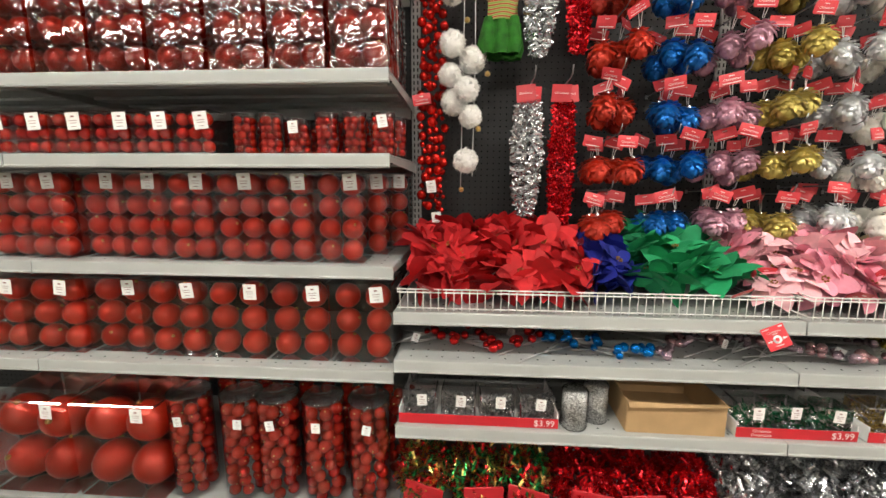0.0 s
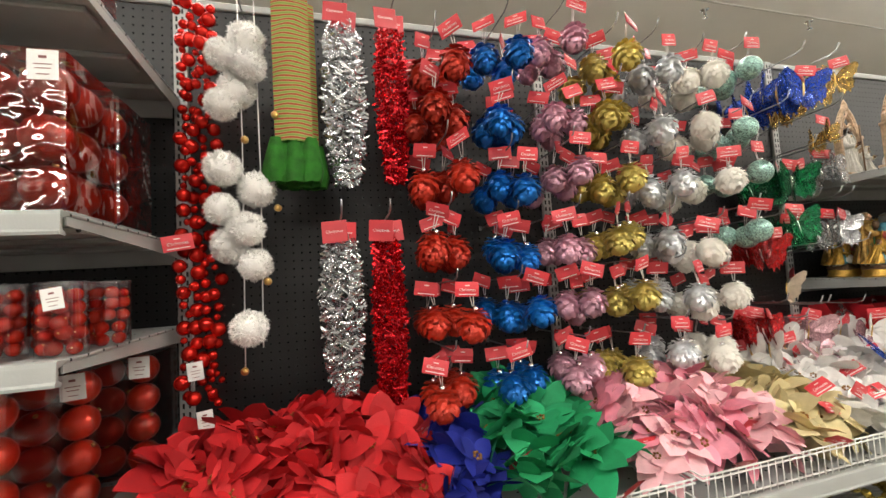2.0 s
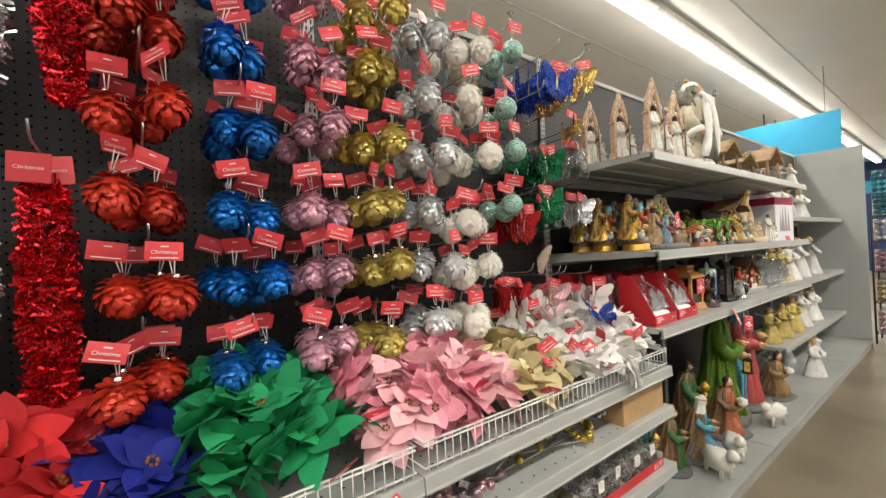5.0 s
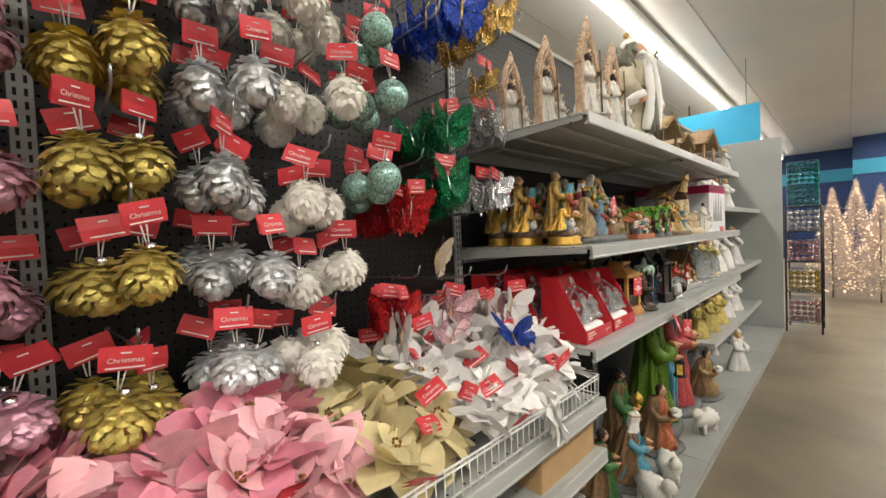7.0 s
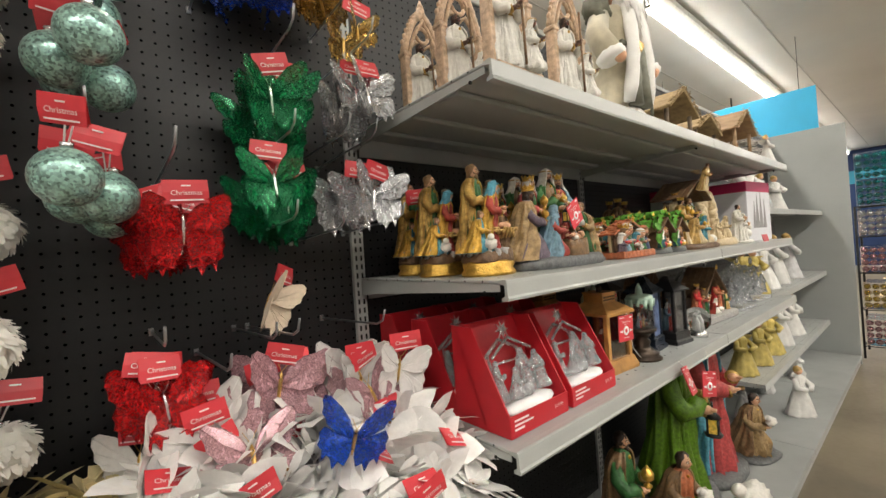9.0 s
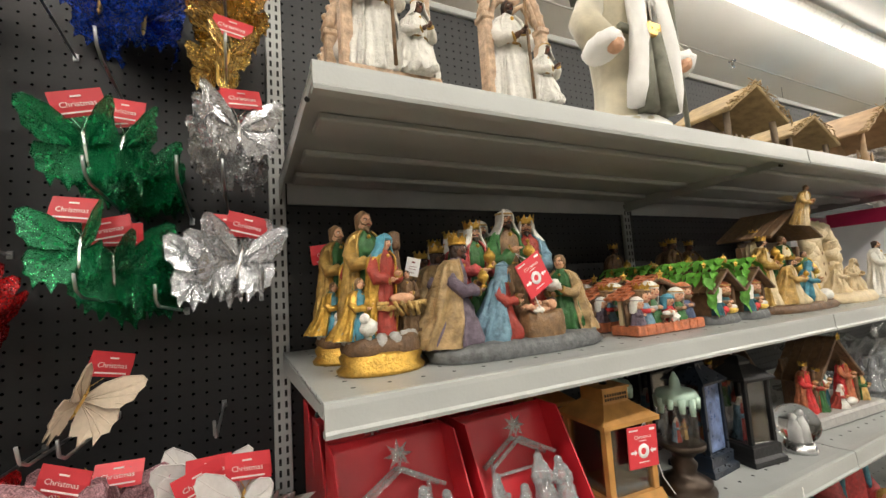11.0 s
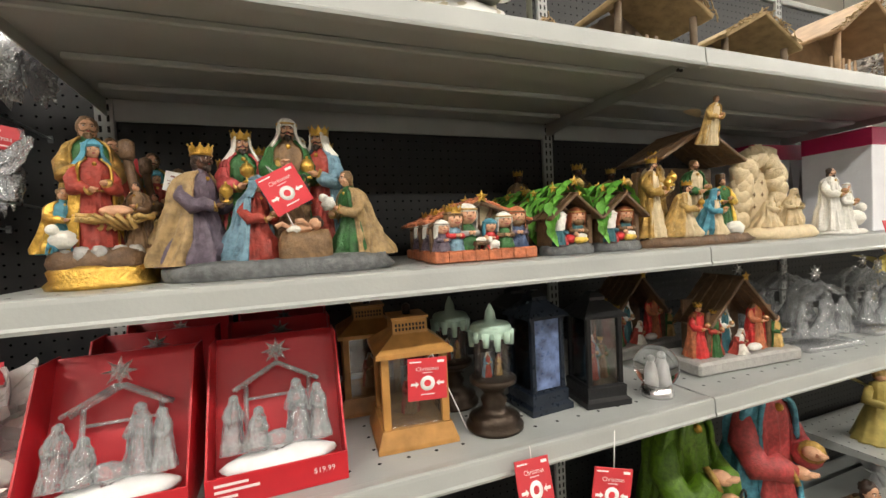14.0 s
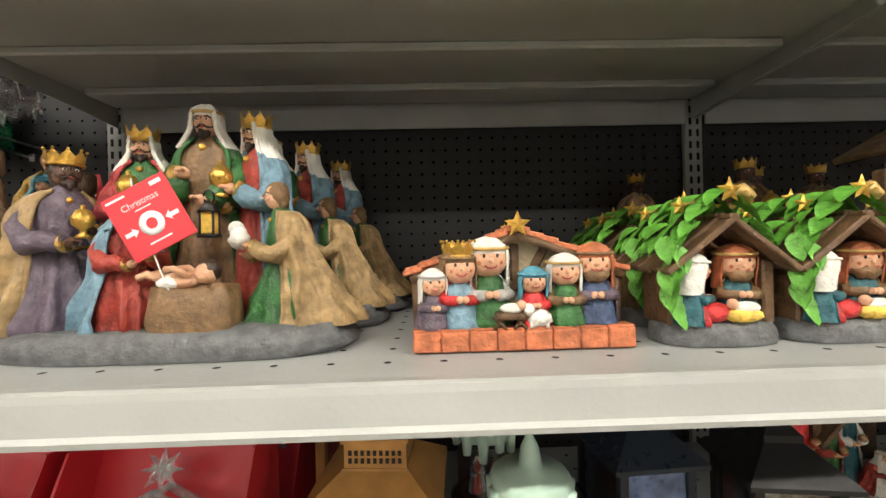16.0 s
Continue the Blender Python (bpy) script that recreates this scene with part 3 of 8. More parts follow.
def tag_meshes():
    b = B()
    w, h = 0.068, 0.040
    b.add([(-w / 2, 0, -h), (w / 2, 0, -h), (w / 2, -0.002, -h / 2), (-w / 2, -0.002, -h / 2), (-w / 2, 0, 0), (w / 2, 0, 0), (w / 2, 0.004, -h * 0.9), (-w / 2, 0.004, -h * 0.9)], [(0, 1, 2, 3), (3, 2, 5, 4), (4, 5, 6, 7)], 0, False)
    return b.data("tag", [TAGRED])


TAG = tag_meshes()
BARS = B()
for zz, ww in ((-0.010, 0.014), (-0.034, 0.05)):
    BARS.box((-ww / 2, -0.0032, zz - 0.0012), (ww / 2, -0.0026, zz + 0.0012))
BARS = BARS.data("print", [TAGINK])


def red_tag(parent, M, word=True):
    t = part("tag", TAG, None, parent, "glossy red folded card tag", M)
    part("print", BARS, None, t)
    if word:
        part("lettering", WORD, None, t, "", T(0, -0.0034, -0.022))
    return t


def cone_mesh(r, mats, rows=9, seed=1, puff=1.0):
    """A ball of overlapping scales."""
    rr = random.Random(seed)
    b = B()
    b.ball((0, 0, 0), r * 0.76, 0, 14, 9)
    for j in range(rows):
        th0 = math.pi * (0.05 + 0.86 * j / (rows - 1))
        n = max(5, int(11.5 * math.sin(th0) + 2))
        for i in range(n):
            th = th0 + (0.09 * (1 if i % 2 else -1) + rr.uniform(-0.06, 0.06) if 0 < j < rows - 1 else 0)
            a = 2 * math.pi * (i + 0.5 * (j % 2)) / n + rr.uniform(-0.1, 0.1)
            d = Vector((math.sin(th) * math.cos(a), math.sin(th) * math.sin(a), math.cos(th)))
            down = Vector((math.cos(th) * math.cos(a), math.cos(th) * math.sin(a), -math.sin(th)))
            side = d.cross(down)
            L, wd = r * rr.uniform(0.40, 0.47) * puff, r * rr.uniform(0.20, 0.235)
            p = d * r * 0.77
            lift = rr.uniform(0.38, 0.72)
            ax = (down * 1.0 + d * lift).normalized()
            nrm = side.cross(ax)
            q = [p - side * wd * 0.7, p + side * wd * 0.7, p + ax * L * 0.6 + side * wd, p + ax * L * 0.9 + side * wd * 0.6, p + ax * L, p + ax * L * 0.9 - side * wd * 0.6, p + ax * L * 0.6 - side * wd, p + ax * L * 0.55 - nrm * wd * 0.32]
            b.add(q, [(0, 1, 7), (1, 2, 7), (2, 3, 7), (3, 4, 7), (4, 5, 7), (5, 6, 7), (6, 0, 7)], 0, False)
    b.lathe([(0.008, r * 0.66), (0.008, r * 1.0), (0.002, r * 1.01)], 8, 1)
    return b.data("ball", mats)


def feather_mesh(r, mats, seed=1):
    rr = random.Random(seed)
    b = B()
    b.ball((0, 0, 0), r * 0.85, 0, 14, 9)
    for k in range(300):
        u = rr.uniform(-1, 1)
        a = rr.uniform(0, 6.283)
        s = math.sqrt(1 - u * u)
        d = Vector((s * math.cos(a), s * math.sin(a), u))
        down = Vector((0, 0, -1)) - d * d.dot(Vector((0, 0, -1)))
        down = down.normalized() if down.length > 0.05 else Vector((1, 0, 0))
        side = d.cross(down)
        p = d * r * 0.85
        ax = (down + d * rr.uniform(0.3, 0.75)).normalized()
        L, wd = r * rr.uniform(0.2, 0.32), r * 0.085
        b.add([p - side * wd, p + side * wd, p + ax * L * 0.7 + side * wd * 0.9, p + ax * L, p + ax * L * 0.7 - side * wd * 0.9], [(0, 1, 2, 3, 4)], 0, False)
    b.lathe([(0.007, r * 0.84), (0.007, r * 0.98), (0.002, r)], 8, 1)
    return b.data("ball", mats)


def foil(name, col, rough=0.32, metal=0.75):
    return mat(name, col, rough, metal, 0.15, 40, 0.02, 150, 0.18)


CONES = {
    "red": ("red", cone_mesh(0.049, [foil("red_foil", (0.50, 0.03, 0.012), 0.42, 0.35), SILVCAP], 9, 2)),
    "blue": ("bright blue", cone_mesh(0.047, [foil("blue_foil", (0.005, 0.15, 0.52), 0.34, 0.55), SILVCAP], 9, 3)),
    "pink": ("pale pink", cone_mesh(0.045, [foil("pink_foil", (0.62, 0.33, 0.42), 0.4, 0.45), SILVCAP], 9, 4)),
    "gold": ("gold", cone_mesh(0.049, [foil("gold_foil", (0.60, 0.48, 0.13), 0.4, 0.6), SILVCAP], 9, 5)),
    "silver": ("silver", cone_mesh(0.047, [foil("silver_foil", (0.68, 0.70, 0.72), 0.4, 0.55), SILVCAP], 9, 6)),
}
WHITE_F = mat("white_feather", (0.82, 0.80, 0.73), 0.75, 0, 0.06, 60, 0.05, 200, 0.06, 0, 0.4)
FEATH = feather_mesh(0.051, [WHITE_F, SILVCAP], 8)
TEALM = glitter("mint_glitter", (0.30, 0.50, 0.44), 260, 0.5, 0.3)
b = B()
b.ball((0, 0, 0), 0.041, 0, 22, 14)
b.lathe([(0.008, 0.039), (0.008, 0.047), (0.002, 0.048)], 8, 1)
TEALB = b.data("ball", [TEALM, SILVCAP])
HOOK = B().tube([(0, -0.0, 0.0), (0, -0.30, 0.012), (0, -0.325, 0.022), (0, -0.335, 0.045)], 0.0024, 6)
HOOK.box((-0.005, -0.004, -0.008), (0.005, 0, 0.008), 0, 0.001)
HOOK = HOOK.data("hook_arm", [HOOKM])


def peg_hook(x, z):
    return solid("peg_hook", HOOK, None, T(x, -0.001, z, 0, R.uniform(-2, 2), R.uniform(-2, 2)), "thin zinc peg hook in the pegboard", "peg hook", "peg hooks")


def hanging(x, y, z, mesh, r, label, group, drop=0.055, tag=True, word=False):
    """One ornament: ball at z, two string legs up to the hook, a red tag."""
    t = thing("hanging_ornament", T(x, y, z, 0, 0, R.uniform(0, 360) * 0 + R.uniform(-35, 35)), label, "hanging ornament", group)
    lean = R.uniform(-14, 14)
    part("ball", mesh, None, t, "", T(0, 0, 0, lean, R.uniform(-14, 14), R.uniform(0, 360)))
    top = Vector((R.uniform(-0.014, 0.014), R.uniform(-0.01, 0.01), r + drop))
    b = B()
    b.tube([(-0.002, 0, r), (top.x - 0.002, top.y, top.z)], 0.0013, 5)
    b.tube([(0.002, 0, r), (top.x + 0.012, top.y, top.z)], 0.0013, 5)
    part("string", b, STRING, t)
    if tag:
        red_tag(t, T(top.x + R.uniform(-0.008, 0.008), top.y - 0.012, top.z + 0.012, R.uniform(-18, 22), R.uniform(-20, 20), R.uniform(-25, 25)), word)
    return t


COLS = {
    "red": (0.735, (1.99, 1.86, 1.68, 1.48, 1.27, 1.08)),
    "blue": (0.945, (2.07, 1.84, 1.65, 1.46, 1.27, 1.06)),
    "pink": (1.14, (2.11, 1.86, 1.68, 1.47, 1.28, 1.08)),
    "gold": (1.325, (2.06, 1.89, 1.67, 1.48, 1.30, 1.07)),
    "silver": (1.505, (2.06, 1.85, 1.64, 1.46, 1.30, 1.10)),
    "white": (1.68, (2.03, 1.84, 1.65, 1.43, 1.26, 1.085)),
    "teal": (1.865, (2.06, 1.83, 1.68, 1.48)),
}
for key, (cx, zs) in COLS.items():
    for j, z in enumerate(zs):
        if key == "white":
            mesh, r, lab = FEATH, 0.046, "white feathered foam ball hanging from a peg hook"
        elif key == "teal":
            mesh, r, lab = TEALB, 0.041, "mint green glitter ball hanging from a peg hook"
        else:
            name, mesh = CONES[key]
            r, lab = 0.05, name + " foil pinecone ball hanging from a peg hook"
        peg_hook(cx, z + r + 0.05)
        n = 4
        for i in range(n):
            side = (1 if (i + j) % 2 == 0 else -1) * (0.037 if key != "teal" else 0.02)
            hanging(cx + side + R.uniform(-0.018, 0.018), -0.32 + 0.062 * i + R.uniform(-0.012, 0.012), z + R.uniform(-0.02, 0.02) - 0.004 * i, mesh, r, lab, key + " hanging ornaments", 0.055, True, i == 0)

# ---- garlands ----
SILVT = mat("silver_tinsel", (0.72, 0.73, 0.75), 0.22, 0.95, 0.2, 50)
REDT = mat("red_tinsel", (0.62, 0.012, 0.02), 0.25, 0.75, 0.2, 50)
GREENT = mat("green_tinsel", (0.02, 0.25, 0.06), 0.25, 0.7, 0.2, 50)
FUR = mat("white_pompom", (0.88, 0.87, 0.84), 0.95, 0, 0.04, 30, 0.1, 300, 0, 0, 0.5)


def tinsel_bundle(x, y, z_top, length, width, metal, label, seed, n=1500):
    """Looped foil garland: curls and short bars round hanging cords."""
    rr = random.Random(seed)
    t = thing("tinsel_garland", T(x, y, z_top), label, "garland", "tinsel garlands")
    b = B()
    for k in range(n):
        f = rr.random()
        wloc = width * (0.72 + 0.28 * math.sin(min(1, f * 1.15) * math.pi)) * (1.0 if f < 0.85 else 1.0 - 2.6 * (f - 0.85))
        a = rr.uniform(0, 6.283)
        rad = wloc / 2 * math.sqrt(rr.uniform(0.35, 1))
        p = Vector((rad * math.cos(a), 0.65 * rad * math.sin(a), -0.02 - length * f))
        d = Vector((rr.uniform(-1, 1), rr.uniform(-1, 1), rr.uniform(-0.7, 0.7))).normalized() * rr.uniform(0.007, 0.017)
        up = Vector((rr.uniform(-0.4, 0.4), rr.uniform(-0.4, 0.4), 1)).normalized() * 0.003
        if k % 6 == 0:
            u, w2 = d.normalized() * 0.009, Vector((0, 0, 0.009))
            ring = [p + u * math.cos(q) + w2 * math.sin(q) for q in (0.4, 1.4, 2.4, 3.4, 4.4)]
            b.tube(ring, 0.0014, 3)
        else:
            b.add([p - d - up, p + d - up, p + d + up, p - d + up], [(0, 1, 2, 3)], 0, False)
    for k in range(7):
        a = k * 0.9
        b.tube([(0.3 * width * math.cos(a), 0.2 * width * math.sin(a), 0), (0.32 * width * math.cos(a), 0.22 * width * math.sin(a), -length * 0.9)], 0.0015, 4)
    part("tinsel_strand", b, metal, t)
    for k, dx in enumerate((-0.016, 0.012)):
        tg = part("tag", B().box((-0.034, -0.0015, -0.06), (0.034, 0.0015, 0.0), 0, 0.001), TAGRED, t, "glossy red card header", T(dx, -0.035 + 0.03 * k, 0.035, R.uniform(-6, 6), R.uniform(-8, 8), R.uniform(-12, 12)))
        part("lettering", WORD, None, tg, "", T(0, -0.002, -0.03))
    return t


for sx, sz, ln, wd, mm, lab, sd in ((0.475, 2.16, 0.47, 0.125, SILVT, "bundle of curly silver tinsel garland on a hook", 1), (0.445, 1.53, 0.42, 0.12, SILVT, "bundle of curly silver tinsel garland on a hook", 2),
                                   (0.615, 2.16, 0.46, 0.098, REDT, "bundle of shiny red tinsel garland on a hook", 3), (0.575, 1.53, 0.52, 0.096, REDT, "long bundle of shiny red tinsel garland on a hook", 4)):
    tinsel_bundle(sx, -0.2, sz, ln, wd, mm, lab, sd, 1700 if ln < 0.5 else 2000)
    peg_hook(sx, sz + 0.03)

# red bead garland beside the upright
t = thing("bead_garland", T(0.085, -0.17, 2.2), "shiny red bead garland hanging in strands", "garland")
rr = random.Random(5)
BEAD = ball_mesh("bead", 0.5, [REDSHINE, GOLDCAP], False, 12)
for s in range(4):
    zz = 0.0
    while zz < 1.08:
        dia = rr.choice((0.018, 0.026, 0.04, 0.036, 0.022))
        zz += dia * 0.62
        part("bead", BEAD, None, t, "", T((s - 1.5) * 0.024 + rr.uniform(-0.01, 0.01), rr.uniform(-0.02, 0.02), -zz, 0, 0, 0, dia))
        zz += dia * 0.5
red_tag(t, T(-0.04, -0.05, -0.66, 0, -10, 12))
for zt, xx in ((-1.0, 0.0), (-1.12, 0.02)):
    sticker(t, xx, -0.06, zt, 0.036, 0.045, -6)
peg_hook(0.085, 2.2)


def pompom_mesh(r, seed):
    """A fluffy ball: soft core and many short tufts."""
    rr = random.Random(seed)
    b = B()
    b.ball((0, 0, 0), r * 0.86, 0, 24, 16, rough=0.14, seed=seed)
    for k in range(1500):
        u, a = rr.uniform(-1, 1), rr.uniform(0, 6.283)
        s = math.sqrt(1 - u * u)
        d = Vector((s * math.cos(a), s * math.sin(a), u))
        side = d.cross(Vector((rr.uniform(-1, 1), rr.uniform(-1, 1), rr.uniform(-1, 1)))).normalized()
        p = d * r * 0.8
        q = d * r * rr.uniform(0.94, 1.08) * (1 + 0.12 * noise.noise(d * 2.5 + Vector((seed, 0, 0)))) + side * r * rr.uniform(-0.2, 0.2)
        b.add([p - side * r * 0.045, p + side * r * 0.045, q], [(0, 1, 2)], 0, True)
    return b.data("pompom", [FUR])


POMS = [pompom_mesh(0.050, 3), pompom_mesh(0.044, 4), pompom_mesh(0.047, 9)]
t = thing("pompom_garland", T(0.2, -0.22, 2.2), "white pompom garland with small gold bells", "garland")
part("cord", B().tube([(0, 0, 0), (0.004, 0, -0.4), (-0.004, 0, -1.02)], 0.0016, 5), STRING, t)
part("cord", B().tube([(0.04, 0.01, 0), (0.045, 0.01, -0.5), (0.04, 0, -0.96)], 0.0016, 5), STRING, t)
for k, (px, pz) in enumerate(((0.02, -0.135), (-0.035, -0.19), (0.03, -0.225), (-0.005, -0.275), (-0.04, -0.325), (-0.035, -0.50), (0.035, -0.545), (-0.045, -0.60), (0.015, -0.655), (-0.03, -0.69), (0.03, -0.745), (0.015, -0.905))):
    part("pompom", POMS[k % 3], None, t, "fluffy white pompom", T(px, -0.02 * (k % 3), pz, 40 * k, 25 * k, 0))
BELL = ball_mesh("bell", 0.5, [GOLDCAP, GOLDCAP], True, 12)
for px, pz in ((-0.02, -0.3), (0.05, -0.33), (0.0, -0.4), (-0.045, -0.6), (0.05, -0.58), (0.0, -0.72), (-0.01, -0.99), (0.03, -0.77)):
    part("bell", BELL, None, t, "small gold bell", T(px * 1.5 + 0.015, -0.03, pz - 0.02, 0, 0, 0, 0.02))
peg_hook(0.2, 2.2)

# striped cloth legs with green net hems
STRIPES = bpy.data.materials.new("striped_cloth")
STRIPES.use_nodes = True
nt = STRIPES.node_tree
tc = nt.nodes.new("ShaderNodeTexCoord")
wv = nt.nodes.new("ShaderNodeTexWave")
wv.wave_type, wv.bands_direction = "BANDS", "Z"
wv.inputs["Scale"].default_value, wv.inputs["Distortion"].default_value = 24, 0.6
rampn = nt.nodes.new("ShaderNodeValToRGB")
rampn.color_ramp.elements[0].color, rampn.color_ramp.elements[0].position = (0.36, 0.06, 0.03, 1), 0.25
rampn.color_ramp.elements[1].color, rampn.color_ramp.elements[1].position = (0.44, 0.40, 0.18, 1), 0.4
e = rampn.color_ramp.elements.new(0.8)
e.color = (0.20, 0.32, 0.06, 1)
nt.links.new(tc.outputs["Object"], wv.inputs["Vector"])
nt.links.new(wv.outputs["Fac"], rampn.inputs[0])
nt.links.new(rampn.outputs[0], nt.nodes["Principled BSDF"].inputs["Base Color"])
nt.nodes["Principled BSDF"].inputs["Roughness"].default_value = 0.9
NET = mat("green_net", (0.015, 0.13, 0.006), 0.85, 0, 0.3, 40, 0.1, 150)
for k, (dx, dy) in enumerate(((0.335, -0.24), (0.35, -0.17))):
    t = thing("striped_stocking", T(dx, dy, 2.22), "striped green and red cloth piece with green net hem", "hanging decoration", "striped hanging cloths")
    b = B()
    vs, fs = [], []
    for j in range(31):
        zz = -0.44 * j / 30
        for i in range(9):
            a = i / 8
            vs.append((-0.048 + 0.096 * a, -0.018 * math.sin(math.pi * a) + 0.003 * math.sin(j * 0.9 + i), zz))
    for j in range(30):
        for i in range(8):
            fs.append((j * 9 + i, j * 9 + i + 1, (j + 1) * 9 + i + 1, (j + 1) * 9 + i))
    b.add(vs, fs)
    b.add([(x, y + 0.03, z) for x, y, z in vs], fs)
    part("cloth", b, STRIPES, t)
    b = B()
    for i in range(5):
        b.lathe([(0.016, -0.43), (0.024, -0.47), (0.03, -0.52), (0.022, -0.55)], 10, 0, T(-0.045 + 0.0225 * i, 0.012 * (i % 2), 0), 0.3, 4, i, cap=False)
    part("net_hem", b, NET, t, "ruffled green net hem")
    peg_hook(dx, 2.22)

# ---- poinsettias in the wire tray ----


def petal_mesh(L, wd, bend, cup, m, seed):
    b = B()
    b.leaf(L, wd, 0, None, bend, cup, 6)
    rr = random.Random(seed)
    b.v = [(x, y, z + 0.004 * math.sin(60 * x + seed) * (abs(y) / wd * 2)) for x, y, z in b.v]
    return b.data("petal", [m])


def petals(name, col):
    m = mat(name, col, 0.75, 0, 0.12, 35, 0.05, 240, 0.2)
    return [petal_mesh(0.098, 0.066, 0.30, 0.12, m, 1), petal_mesh(0.082, 0.058, 0.16, 0.16, m, 2), petal_mesh(0.055, 0.038, 0.0, 0.25, m, 3)]


FLOWER = {
    "red": petals("red_cloth_petal", (0.46, 0.006, 0.010)),
    "blue": petals("blue_cloth_petal", (0.004, 0.012, 0.22)),
    "green": petals("green_cloth_petal", (0.012, 0.30, 0.11)),
    "pink": petals("pink_cloth_petal", (0.72, 0.26, 0.34)),
    "pale pink": petals("pale_pink_cloth_petal", (0.82, 0.46, 0.50)),
    "cream": petals("cream_cloth_petal", (0.62, 0.53, 0.29)),
    "white": petals("white_cloth_petal", (0.84, 0.83, 0.81)),
}
SEEDS = B()
for i in range(7):
    SEEDS.ball((0.008 * math.cos(i), 0.008 * math.sin(i), 0.004), 0.0035, 0, 6, 4)
SEEDS = SEEDS.data("centre", [mat("gold_seed", (0.30, 0.14, 0.03), 0.4, 0.5)])


def poinsettia(x, y, z, colour, rx, ry, rz, s=1.0):
    t = thing("poinsettia", T(x, y, z, rx, ry, rz, s), colour + " cloth poinsettia lying in the wire tray", "artificial flower", colour + " poinsettias")
    p = FLOWER[colour]
    for k in range(5):
        part("petal", p[0], None, t, "", T(0, 0, 0, R.uniform(-12, 12), R.uniform(-14, 22), 72 * k + R.uniform(-10, 10)))
    for k in range(4):
        part("petal", p[1], None, t, "", T(0, 0, 0.006, R.uniform(-12, 12), R.uniform(-28, 0), 90 * k + 40 + R.uniform(-10, 10)))
    for k in range(3):
        part("petal", p[2], None, t, "", T(0, 0, 0.012, R.uniform(-12, 12), R.uniform(-35, -15), 120 * k + 20 + R.uniform(-10, 10)))
    part("centre", SEEDS, None, t, "", T(0, 0, 0.014))
    return t


def pile(colour, xa, xb, n, za, zb, tones=None, size=1.0):
    """Flowers heaped from the tray's front up to the back."""
    for k in range(n):
        f = (k + 0.5) / n
        x = xa + (xb - xa) * ((k * 0.7549 + 0.2) % 1.0)
        d = ((k * 0.5698 + 0.13) % 1.0)
        y = -0.54 + 0.42 * d
        z = za + (zb - za) * min(1, d * 2.0 + 0.1) * (0.75 + 0.25 * math.sin(math.pi * (x - xa) / (xb - xa))) + R.uniform(-0.02, 0.015)
        poinsettia(x, y, z, R.choice(tones) if tones else colour, 42 + R.uniform(-25, 25), R.uniform(-25, 25), R.uniform(0, 360), size * R.uniform(0.92, 1.22))


pile("red", 0.06, 0.60, 66, 0.885, 1.03)
pile("blue", 0.63, 0.76, 11, 0.87, 1.0)
pile("green", 0.80, 1.08, 26, 0.88, 1.02)
pile("pink", 1.16, 1.62, 48, 0.89, 1.01, ("pink", "pale pink", "pale pink"))
pile("cream", 1.66, 1.88, 22, 0.88, 0.97)
pile("white", 1.90, 2.42, 74, 0.895, 1.02, None, 0.88)
poinsettia(2.13, -0.60, 0.86, "white", 78, 8, 40, 0.8)
for k in range(14):
    x = 0.1 + 2.25 * ((k * 0.618) % 1)
    t = thing("price_tag", T(x, -0.585 + 0.2 * ((k * 0.377) % 1) * (k % 3), 0.90 + 0.05 * (k % 3) * 0.9, 50 - 20 * (k % 3), R.uniform(-30, 30), R.uniform(-30, 30)), "glossy red card price tag among the flowers", "price tag", "loose red tags")
    red_tag(t, T(0, 0, 0.017))

# wire trays
for k in range(2):
    t = thing("wire_tray", T(k * W, 0, Z_R[0]), "white wire tray front on the shelf", "wire tray", "wire trays")
    for zz in (0.012, 0.062, 0.072):
        part("rail", B().tube([(0.012, -0.03, zz), (0.012, -0.585, zz), (W - 0.012, -0.585, zz), (W - 0.012, -0.03, zz)], 0.0024, 6), WIRE, t)
    bar = B().tube([(0, -0.587, 0.004), (0, -0.587, 0.072)], 0.0014, 5).data("wire", [WIRE])
    for i in range(50):
        part("wire", bar, None, t, "", T(0.022 + i * 0.0240, 0, 0))

# ---- painted resin figures ----
PAL, PALM = {}, []


def paint(name, col, rough=0.5, metal=0.0, var=0.38):
    PAL[name] = len(PALM)
    PALM.append(mat("resin_" + name, col, rough, metal, var, 75, 0.2, 210))


